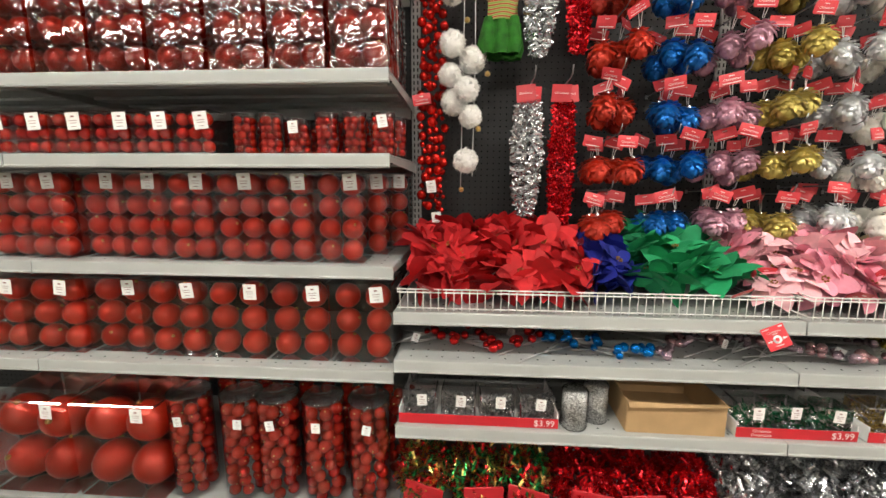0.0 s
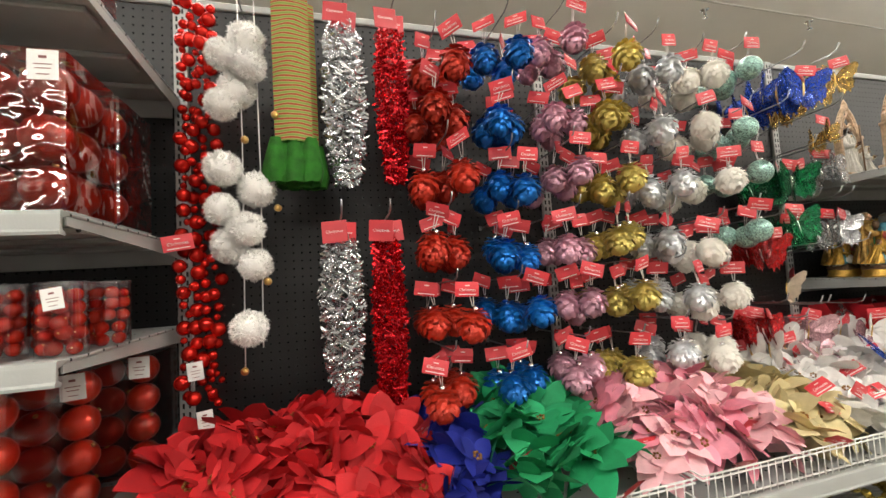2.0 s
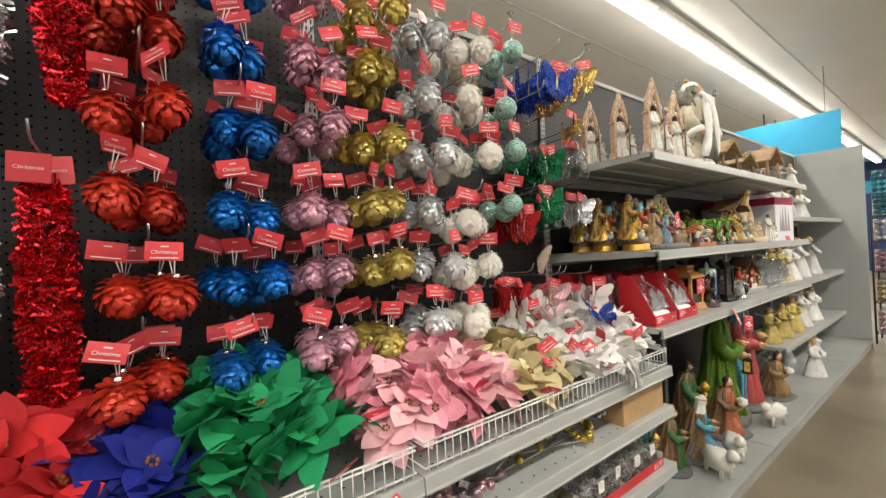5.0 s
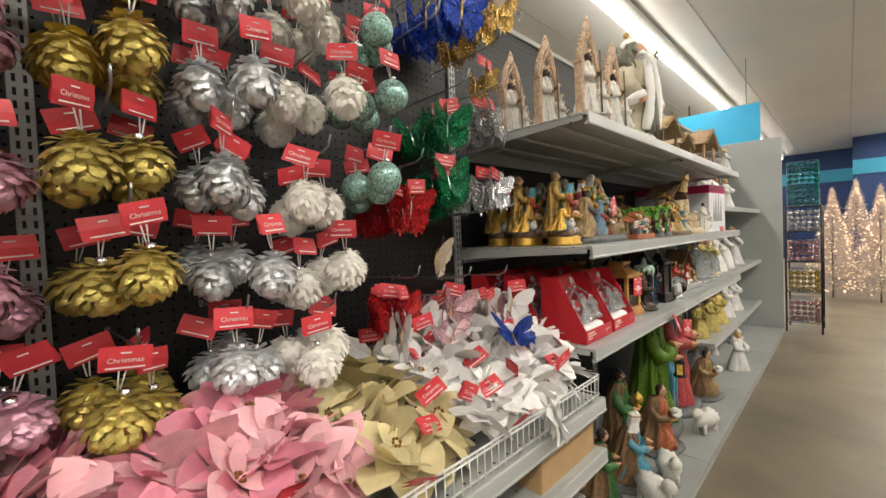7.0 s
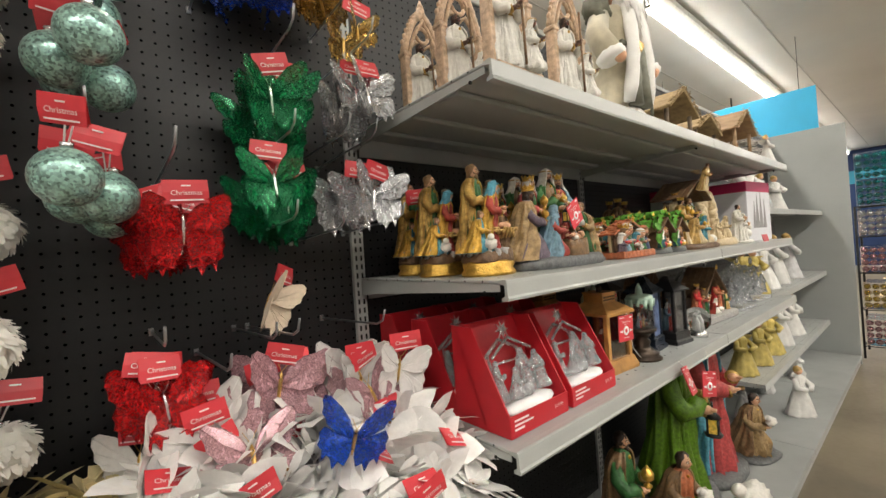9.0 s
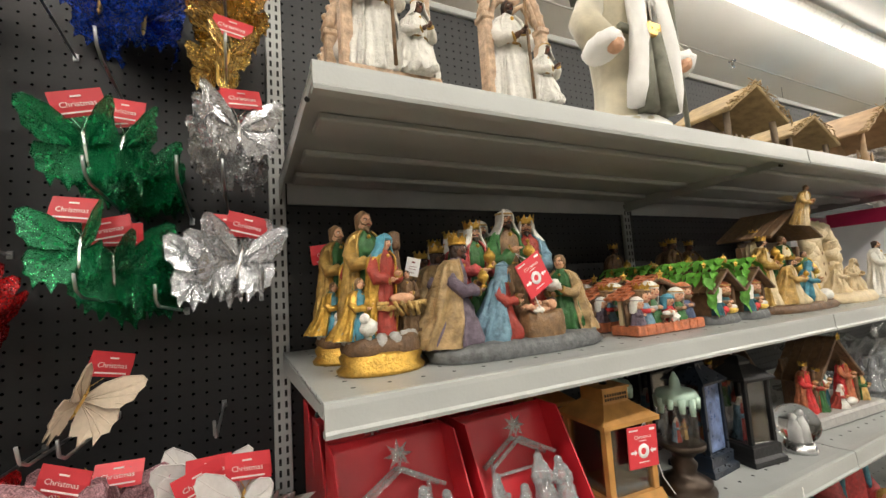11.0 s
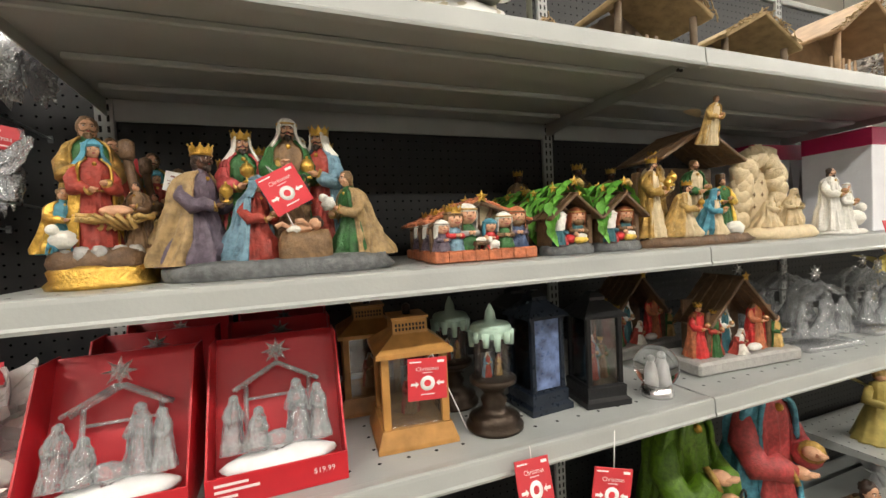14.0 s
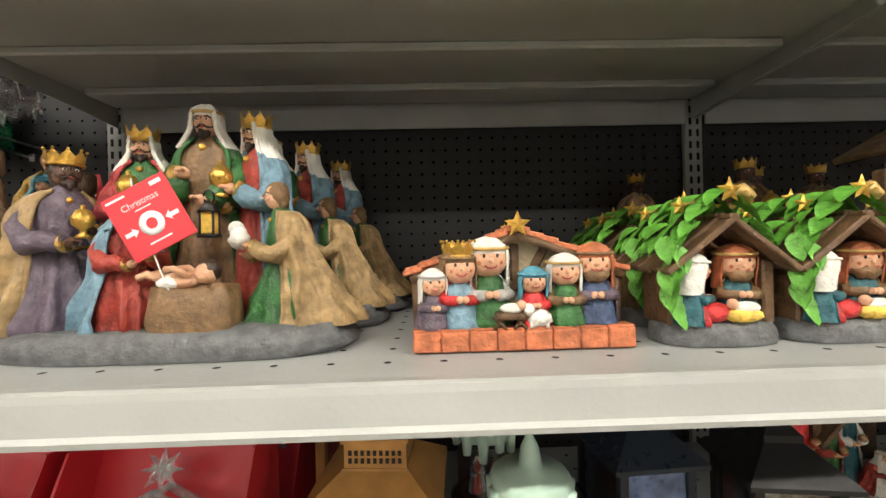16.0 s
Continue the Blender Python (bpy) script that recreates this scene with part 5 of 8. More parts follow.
# gold-based holy family
pieces = []
b = B()
b.lathe([(0.07, 0), (0.072, 0.006), (0.064, 0.014), (0.068, 0.026), (0.06, 0.034)], 28, PAL["gold"], None, 0.02, 14, 0, 0.8)
pieces.append(("ornate_base", b.data("ornate_base", PALM)))
b = B()
rock_base(b, 0.12, 0.095, 0.026, "wood", 4, T(0, 0, 0.03))
for k in range(14):
    a = k * 0.45
    b.ball((0.052 * math.cos(a), 0.04 * math.sin(a), 0.05), 0.012, PAL["grey"], 7, 5, rough=0.3, seed=k)
pieces.append(("stone_mound", b.data("stone_mound", PALM)))
b = B()
figure(b, -0.016, 0.022, 0.052, 0.212, "green", "old_gold", "skin", None, False, False, 24, 3, True, "brown", 0, 1.2)
pieces.append(("father", b.data("father", PALM)))
b = B()
figure(b, -0.004, -0.010, 0.054, 0.165, "red", "gold", "skin", "aqua", False, False, 30, 6, False, "brown", 6, 1.2)
pieces.append(("mother", b.data("mother", PALM)))
b = B()
figure(b, -0.040, -0.014, 0.052, 0.1, "aqua", "gold", "skin", None, False, True, 40, 9, False, "brown")
pieces.append(("angel", b.data("angel", PALM)))
b = B()
b.ball((-0.03, -0.04, 0.072), 0.014, PAL["white"], 12, 8, (1, 1.2, 0.9), None, 0.4, 3)
b.ball((-0.038, -0.05, 0.086), 0.008, PAL["white"], 8, 6)
pieces.append(("lamb", b.data("lamb", PALM)))
b = B()
for k in range(24):
    b.tube([(0.03 + 0.03 * math.sin(k), -0.03 + 0.012 * math.cos(k * 2), 0.085 + 0.01 * (k % 3)), (0.03 + 0.045 * math.sin(k + 0.6), -0.03 + 0.02 * math.cos(k), 0.1 + 0.006 * (k % 2))], 0.0035, 5, PAL["straw"])
b.ball((0.03, -0.03, 0.112), 0.011, PAL["skin"], 8, 6, (2, 1, 0.8))
pieces.append(("straw_cradle", b.data("straw_cradle", PALM)))
b = B()
b.tube([(0.045, 0.02, 0.05), (0.044, 0.018, 0.13), (0.036, 0.012, 0.2)], [0.009, 0.007, 0.007], 9, PAL["wood"])
b.lathe([(0.009, 0.195), (0.011, 0.2), (0.011, 0.222), (0.007, 0.226), (0.001, 0.228)], 10, PAL["wood"], T(0.036, 0.012, 0))
figure(b, 0.05, -0.002, 0.055, 0.105, "brown", "wood", "skin", None, False, False, -15, 21, False, "hair")
pieces.append(("post_and_shepherd", b.data("post_and_shepherd", PALM)))
for x, y, rz in ((2.56, -0.415, 0), (2.545, -0.27, 6), (2.57, -0.14, -5)):
    grouped("holy_family", x, y, Z_N[1] + 0.001, "painted holy family figurine on an ornate gold base", "gold-based figurines", pieces, rz)

# terracotta children's nativity
pieces = []
b = B()
b.box((-0.106, -0.032, 0), (0.106, 0.034, 0.021), PAL["terra"], 0.003)
for k in range(8):
    b.box((-0.106 + 0.027 * k, -0.0365, 0.001), (-0.0797 + 0.027 * k, -0.031, 0.0205), PAL["terra"], 0.0025)
    b.box((-0.106 + 0.027 * k, -0.034, 0.0205), (-0.0797 + 0.027 * k, -0.012, 0.0225), PAL["terra"], 0.001)
pieces.append(("brick_base", b.data("brick_base", PALM)))
TILE = B().box((-0.010, -0.009, -0.003), (0.010, 0.009, 0.003), PAL["terra"], 0.002).data("tile", PALM)
for s in (-1, 1):
    for k in range(8):
        f = k / 7
        for j in range(3):
            pieces.append(("tile", TILE, T(s * (0.106 - 0.102 * f), -0.006 + 0.0175 * j, 0.078 + 0.040 * f + 0.0015 * ((k + j) % 2), 3 * ((k * 7 + j * 5) % 3 - 1), s * 14, 0)))
b = B()
for s in (-1, 1):
    b.tube([(s * 0.108, -0.013, 0.069), (s * 0.05, -0.014, 0.094), (0, -0.013, 0.113)], 0.0042, 7, PAL["wood"])
    b.tube([(s * 0.101, -0.008, 0.02), (s * 0.102, -0.008, 0.073)], 0.0055, 7, PAL["wood"])
pieces.append(("beam", b.data("beam", PALM)))
b = B()
b.prism([(-0.098, 0.02), (0.098, 0.02), (0.098, 0.073), (0, 0.112), (-0.098, 0.073)], 0.006, 0.016, PAL["cream"])
for x, a in ((-0.062, 32), (-0.022, -28), (0.02, 30), (0.06, -34), (0.0, 0)):
    b.box((-0.0045, -0.001, -0.024), (0.0045, 0.0055, 0.026), PAL["wood"], 0.002, T(x, 0, 0.078, 0, a, 0))
b.box((-0.096, -0.002, 0.058), (0.096, 0.0057, 0.065), PAL["wood"], 0.002)
pieces.append(("timbered_wall", b.data("timbered_wall", PALM)))
b = B()
star(b, 0.0, -0.02, 0.123, 0.014, PAL["gold"])
pieces.append(("star", b.data("star", PALM)))
for nm, x, y, hh, rb, cp, vl, cr, bd, br in (("shepherd_child", -0.086, -0.016, 0.058, "purple", "purple", "white", False, "grey", False), ("king_child", -0.060, -0.010, 0.078, "blue", "scarlet", "brown", True, None, False), ("shepherd_child", -0.030, -0.004, 0.088, "green", "grey", "white", False, "straw", False), ("mother_child", 0.014, -0.014, 0.058, "scarlet", "scarlet", "aqua", False, "aqua", False),
                                        ("shepherd_child", 0.046, -0.012, 0.07, "green", "brown", "white", False, "straw", False), ("father_child", 0.078, -0.006, 0.08, "navy", "purple", "terra", False, "brown", True)):
    b = B()
    child(b, x, y - 0.006, 0.022, hh * 1.06, rb, cp, vl, cr, -x * 120, x * 90 + 2, br, "brown", bd)
    pieces.append((nm, b.data(nm, PALM)))
b = B()
for k in range(3):
    b.tube([(-0.026, -0.035 + 0.006 * k, 0.034), (0.002, -0.035 + 0.006 * k, 0.034)], 0.004, 7, PAL["wood"])
for px in (-0.022, -0.002):
    b.tube([(px - 0.006, -0.033, 0.021), (px + 0.006, -0.033, 0.034)], 0.002, 5, PAL["wood"])
    b.tube([(px + 0.006, -0.033, 0.021), (px - 0.006, -0.033, 0.034)], 0.002, 5, PAL["wood"])
b.ball((-0.010, -0.032, 0.041), 0.007, PAL["white"], 10, 7, (1.7, 1, 0.75))
b.ball((-0.001, -0.034, 0.044), 0.0052, PAL["skin"], 8, 6)
pieces.append(("manger", b.data("manger", PALM)))
b = B()
b.ball((0.017, -0.031, 0.031), 0.0085, PAL["white"], 12, 8, (1.4, 0.9, 1), None, 0.4, 2)
b.ball((0.006, -0.034, 0.040), 0.0058, PAL["white"], 9, 6, (1, 1, 1.1))
for px in (0.009, 0.024):
    b.tube([(px, -0.033, 0.021), (px, -0.033, 0.028)], 0.0022, 5, PAL["white"])
pieces.append(("lamb", b.data("lamb", PALM)))
for k in range(3):
    grouped("small_nativity", 3.178 + 0.012 * k, -0.452 + 0.105 * k, Z_N[1] + 0.001, "terracotta nativity of round-headed children under a tiled roof", "small nativity scenes", pieces)

# leaf-roofed stables
pieces = []
b = B()
rock_base(b, 0.115, 0.07, 0.022, "rock", 9)
pieces.append(("rock_base", b.data("rock_base", PALM)))
b = B()
for s in (-1, 1):
    b.box((-0.006, -0.02, 0.018), (0.006, 0.03, 0.082), PAL["wood"], 0.002, T(s * 0.048, 0, 0, 0, 0, 0))
b.box((-0.044, 0.026, 0.018), (0.044, 0.032, 0.085), PAL["wood"], 0.002)
PLANK = B().box((-0.044, -0.0085, -0.003), (0.044, 0.0085, 0.003), PAL["wood"], 0.002).data("plank", PALM)
for s in (-1, 1):
    for j in range(4):
        pieces.append(("plank", PLANK, T(s * 0.030, -0.032 + 0.0185 * j, 0.099 + 0.002 * (j % 2), 0, s * 38, 0)))
pieces.append(("wooden_stable", b.data("wooden_stable", PALM)))
b = B()
rr = random.Random(4)
for row in range(4):
    for k in range(9):
        s = 1 if k % 2 else -1
        f = 0.05 + 0.22 * row + rr.uniform(-0.07, 0.07)
        M = T(s * 0.050 * f, -0.026 + 0.0075 * k + rr.uniform(-0.004, 0.004), 0.140 - 0.042 * f + 0.004 * (3 - row), rr.uniform(-18, 18), 28 + rr.uniform(-14, 16), (0 if s > 0 else 180) + s * (-26 + 6.5 * k) + rr.uniform(-12, 12))
        b.leaf(rr.uniform(0.026, 0.034), rr.uniform(0.017, 0.021), PAL["leaf"], M, 0.28, 0.42, 5)
for k in range(8):
    b.leaf(0.030, 0.019, PAL["leaf"], T(-0.055 + rr.uniform(-0.004, 0.004), -0.024 + rr.uniform(-0.006, 0.006), 0.044 + 0.009 * k, 20, 55 + rr.uniform(-14, 14), rr.uniform(220, 300)), 0.25, 0.4, 5)
pieces.append(("leaf_roof", b.data("leaf_roof", PALM)))
for sx, sy, sz, sr in ((0.0, -0.034, 0.150, 0.0135), (0.030, -0.014, 0.138, 0.011), (-0.032, -0.006, 0.138, 0.011)):
    b = B()
    star(b, sx, sy, sz, sr, PAL["gold"])
    pieces.append(("star", b.data("star", PALM)))
b = B()
b.tube([(0.012, -0.02, 0.147), (0.021, -0.022, 0.152), (0.031, -0.018, 0.146), (0.034, -0.01, 0.138)], [0.003, 0.0065, 0.0065, 0.003], 8, PAL["straw"])
pieces.append(("trumpet", b.data("trumpet", PALM)))
b = B()
child(b, -0.030, -0.018, 0.02, 0.074, "scarlet", "teal", "white", False, 76, 2, False, "hair", "white")
b.ball((-0.012, -0.026, 0.032), 0.012, PAL["scarlet"], 10, 7, (1.4, 1.0, 0.8), None, 0.2, 3)
pieces.append(("mother_child", b.data("mother_child", PALM)))
b = B()
child(b, 0.022, -0.008, 0.02, 0.082, "teal", "brown", "terra", False, -10, 4, True, "brown", "straw")
pieces.append(("father_child", b.data("father_child", PALM)))
b = B()
b.ball((0.012, -0.032, 0.030), 0.0095, PAL["yellow"], 11, 7, (2.1, 0.9, 0.8), None, 0.15, 1)
b.ball((0.014, -0.033, 0.037), 0.0075, PAL["white"], 10, 7, (1.9, 0.85, 0.8))
b.ball((0.0, -0.034, 0.041), 0.0052, PAL["skin"], 8, 6)
pieces.append(("cradle", b.data("cradle", PALM)))
for x in (3.378, 3.508):
    for k in range(4):
        grouped("leafy_stable", x + (0.015 if k % 2 else 0), -0.46 + 0.095 * k, Z_N[1] + 0.001, "small stable figurine with a green leafy roof and star", "leafy stables", pieces)

# tall gilt nativity with an angel on its roof
pieces = []
b = B()
rock_base(b, 0.36, 0.15, 0.022, "wood", 5)
for s in (-1, 1):
    for k in range(6):
        b.box((-0.085, -0.012, -0.004), (0.085, 0.012, 0.004), PAL["wood"], 0.002, T(0.02 + s * 0.07, 0.02 + 0.024 * k - 0.05, 0.245, 0, s * 28, 0))
    b.box((-0.009, 0.0, 0), (0.009, 0.02, 0.185), PAL["wood"], 0.003, T(0.03 + s * 0.15, 0.03, 0))
b.box((-0.10, 0.05, 0.02), (0.16, 0.06, 0.2), PAL["wood"], 0.003)
pieces.append(("stable", b.data("stable", PALM)))
b = B()
figure(b, 0.0, -0.06, 0.235, 0.115, "cream", "straw", "skin", None, False, False, 0, 3, False, "brown", 12)
for s in (-1, 1):
    b.leaf(0.05, 0.035, PAL["cream"], T(0.0 + s * 0.008, -0.045, 0.305, 0, -25, 0 if s > 0 else 180), 0.2, 0.3, 5)
pieces.append(("angel", b.data("angel", PALM)))
b = B()
figure(b, -0.14, -0.02, 0.02, 0.19, "cream", "old_gold", "skin", None, True, False, 20, 5, True, gift="cup")
pieces.append(("king", b.data("king", PALM)))
b = B()
figure(b, -0.085, 0.02, 0.02, 0.215, "old_gold", "cream", "dark_skin", None, True, False, 15, 7, True, gift="cup")
pieces.append(("king", b.data("king", PALM)))
b = B()
figure(b, -0.062, -0.04, 0.02, 0.135, "cream", "straw", "skin", None, True, True, 30, 9, True, gift="cup")
pieces.append(("king", b.data("king", PALM)))
b = B()
figure(b, 0.045, 0.015, 0.02, 0.2, "cream", "green", "skin", None, False, False, -8, 11, True, "brown")
pieces.append(("father", b.data("father", PALM)))
b = B()
figure(b, 0.035, -0.04, 0.02, 0.12, "cream", "aqua", "skin", "aqua", False, True, 15, 13)
pieces.append(("mother", b.data("mother", PALM)))
b = B()
b.ball((0.105, -0.05, 0.035), 0.02, PAL["white"], 10, 7, (1.3, 0.9, 0.9), None, 0.3, 3)
pieces.append(("lamb", b.data("lamb", PALM)))
b = B()
figure(b, 0.13, 0.0, 0.02, 0.15, "green", "yellow", "skin", None, False, False, -30, 15)
pieces.append(("shepherd", b.data("shepherd", PALM)))
grouped("gilt_nativity", 3.77, -0.43, Z_N[1] + 0.001, "gilt nativity scene with an angel over its wooden roof", "", pieces)
b2 = B()
figure(b2, 0, 0, 0, 0.24, "brown", "wood", "dark_skin", None, True, False, 0, 3, True, gift="cup")
DARKK = b2.data("king_figurine", PALM)
for x, y in ((3.62, -0.2), (3.70, -0.12), (3.80, -0.14), (3.5, -0.07)):
    statue("king_figurine", DARKK, x, y, Z_N[1] + 0.001, "dark painted resin king with a gold crown", "dark kings at the back", R.uniform(-20, 20))

# cream carved grotto
b = B()
rock_base(b, 0.26, 0.15, 0.03, "cream", 8)
for k in range(26):
    a = math.pi * k / 25
    b.ball((0.01 + 0.085 * math.cos(a) + 0.01 * math.sin(9 * k), 0.03, 0.05 + 0.185 * math.sin(a) ** 0.7), 0.032, PAL["cream"], 10, 7, (1, 0.8, 1), None, 0.5, k)
b.box((-0.085, 0.03, 0.02), (0.105, 0.05, 0.2), PAL["cream"], 0.01)
for k in range(12):
    star(b, -0.05 + 0.035 * (k % 4), 0.027, 0.09 + 0.035 * (k // 4), 0.008, PAL["brown"], 4)
figure(b, 0.05, -0.03, 0.03, 0.11, "cream", "cream", "cream", "cream", False, True, -20, 4, hair="cream")
figure(b, -0.03, -0.02, 0.03, 0.10, "cream", "cream", "cream", "cream", False, True, 20, 6, hair="cream")
statue("carved_grotto", b, 4.10, -0.42, Z_N[1] + 0.001, "cream carved grotto nativity with star cutouts")

b = B()
rock_base(b, 0.17, 0.08, 0.012, "white", 8)
figure(b, -0.045, 0.0, 0.01, 0.185, "white", "white", "skin", None, False, False, 0, 4, True)
figure(b, 0.02, -0.005, 0.01, 0.14, "white", "white", "skin", "white", False, False, 0, 5)
b.ball((0.06, -0.01, 0.045), 0.025, PAL["white"], 10, 7, (1.3, 0.9, 0.9), None, 0.3, 3)
b.ball((0.075, -0.015, 0.075), 0.014, PAL["white"], 8, 6)
statue("white_nativity", b, 4.33, -0.47, Z_N[1] + 0.001, "white robed couple figurine with a sheep")
BOXW = mat("white_carton", (0.72, 0.72, 0.75), 0.45, 0, 0.04, 20)
PINKC = mat("crimson_carton", (0.5, 0.02, 0.10), 0.45, 0, 0.05, 20)
GREYP = mat("grey_print", (0.28, 0.27, 0.27), 0.5)
for x, y in ((4.70, -0.47), (4.57, -0.2)):
    t = thing("carton", T(x, y, Z_N[1] + 0.001, 0, 0, -6), "white cardboard carton with a crimson band and tree print", "carton", "white cartons")
    part("box", B().box((-0.16, 0, 0), (0.16, 0.2, 0.325), 0, 0.002), BOXW, t)
    part("band", B().box((-0.1605, -0.001, 0.27), (0.1605, 0.2005, 0.3255), 0, 0.001), PINKC, t, "crimson printed band")
    bb = B()
    for k, (px, pw, ph) in enumerate(((-0.07, 0.045, 0.15), (-0.03, 0.05, 0.19), (0.02, 0.05, 0.2), (0.07, 0.045, 0.16))):
        bb.prism([(px - pw / 2, 0.07), (px + pw / 2, 0.07), (px, 0.07 + ph)], -0.0015, -0.0005)
    part("print", bb, GREYP, t, "grey printed trees")
t = thing("shelf_sign", T(4.43, -0.55, Z_N[1] + 0.001, -12, 0, 0), "small red card sign on the shelf edge", "price sign")
part("card", B().box((-0.05, 0, 0), (0.05, 0.002, 0.035), 0, 0.001), TAGRED, t)

# round-eyed red price tags
RINGW = mat("white_print", (0.8, 0.8, 0.8), 0.5)


def try_me_tag(x, y, z, rx, ry, rz, s=1.0, string=None, eye=True):
    t = thing("price_tag", T(x, y, z, rx, ry, rz, s), "red card price tag with a white ring print", "price tag", "ring print tags")
    part("card", B().box((-0.04, -0.0015, -0.042), (0.04, 0.0015, 0.042), 0, 0.001), TAGRED, t)
    bb = B()
    bb.lathe([(0.007, 0), (0.015, 0), (0.015, 0.0006), (0.007, 0.0006)], 20, 0, T(0, -0.0016, -0.008, 90), cap=False)
    for s2 in (-1, 1):
        bb.prism([(s2 * 0.034, -0.0115), (s2 * 0.034, -0.0065), (s2 * 0.024, -0.0065), (s2 * 0.024, -0.003), (s2 * 0.0175, -0.009), (s2 * 0.024, -0.015), (s2 * 0.024, -0.0115)], -0.0022, -0.0016)
    bb.box((-0.036, -0.0022, 0.034), (-0.012, -0.0016, 0.0365))
    bb.box((0.02, -0.0022, 0.032), (0.034, -0.0016, 0.037))
    bb.box((-0.010, -0.0022, 0.0125), (0.010, -0.0016, 0.0137))
    bb.box((-0.014, -0.0022, -0.031), (0.014, -0.0016, -0.029))
    part("print", bb, RINGW, t)
    part("lettering", WORD, None, t, "", T(0, -0.0022, 0.021))
    if string:
        part("string", B().tube(string, 0.0011, 5), STRING, t, "thin white string")
    return t


try_me_tag(2.826, -0.485, 1.425, 0, -28, 4, 0.78, [(0.0, 0, 0.04), (-0.005, 0.02, 0.06), (-0.004, 0.012, 0.03), (-0.021, 0.006, -0.042), (-0.026, 0.002, -0.09), (-0.02, -0.004, -0.15), (-0.008, -0.008, -0.19)])
try_me_tag(3.19, -0.60, 0.915, -20, 8, 10, 0.95, [(0, 0, 0.04), (0.01, 0.01, 0.06)])
try_me_tag(3.35, -0.60, 0.862, -5, 12, -12, 0.95, [(0, 0, 0.04), (-0.004, 0.005, 0.11)])
try_me_tag(3.045, -0.49, 1.085, 0, 2, -6, 0.9, [(0, 0, 0.04), (0.01, 0, 0.05), (0.07, 0.02, -0.08), (0.08, 0.0, -0.11)])

t = thing("hang_tag", T(2.645, -0.36, 1.455, 0, 14, -12), "small white paper hang tag on a figurine", "price tag")
sticker(t, 0, 0, 0, 0.026, 0.034)
t = thing("hang_tag", T(2.52, -0.2, 1.50, 0, -8, 10), "small red card hang tag on a figurine", "price tag")
red_tag(t, T(0, 0, 0.02))

# ---- red boxes with clear acrylic nativities ----
ACRYL = frosted("clear_acrylic", body=0.17)
SNOW = mat("snow_white", (0.8, 0.8, 0.8), 0.6, 0, 0.05, 60, 0.1, 120)


ICE = B()
for x, y, h, kn, rz in ((-0.066, -0.012, 0.088, False, 35), (-0.03, -0.028, 0.066, True, 30), (0.03, -0.004, 0.1, False, -20), (0.062, -0.018, 0.088, False, -40)):
    figure(ICE, x, y, 0.018, h, "white", "white", "white", "white", False, kn, rz, x * 50, False, "white", 0, 1.25, None, 4)


def acrylic_nativity(b, M):
    """Moulded clear figures under an open gable with a star."""
    for sx in (-1, 1):
        b.tube([(sx * 0.066, 0.02, 0.112), (0, 0.02, 0.148)], 0.0045, 6, 0, M)
        b.tube([(sx * 0.066, -0.01, 0.112), (0, -0.01, 0.148)], 0.0035, 6, 0, M)
        b.tube([(sx * 0.05, 0.02, 0.02), (sx * 0.05, 0.02, 0.12)], 0.004, 6, 0, M)
    b.tube([(-0.05, 0.02, 0.095), (0.05, 0.02, 0.095)], 0.003, 6, 0, M)
    star(b, 0, 0.0, 0.167, 0.024, 0, 8, M)
    star(b, 0, -0.003, 0.167, 0.014, 0, 6, M)
    b.add(ICE.v, ICE.f, 0, True, M)
    b.ball((0.0, -0.025, 0.03), 0.016, 0, 12, 8, (1.4, 1, 0.9), M, 0.5)


NINE = lettering("$19.99", 0.017)


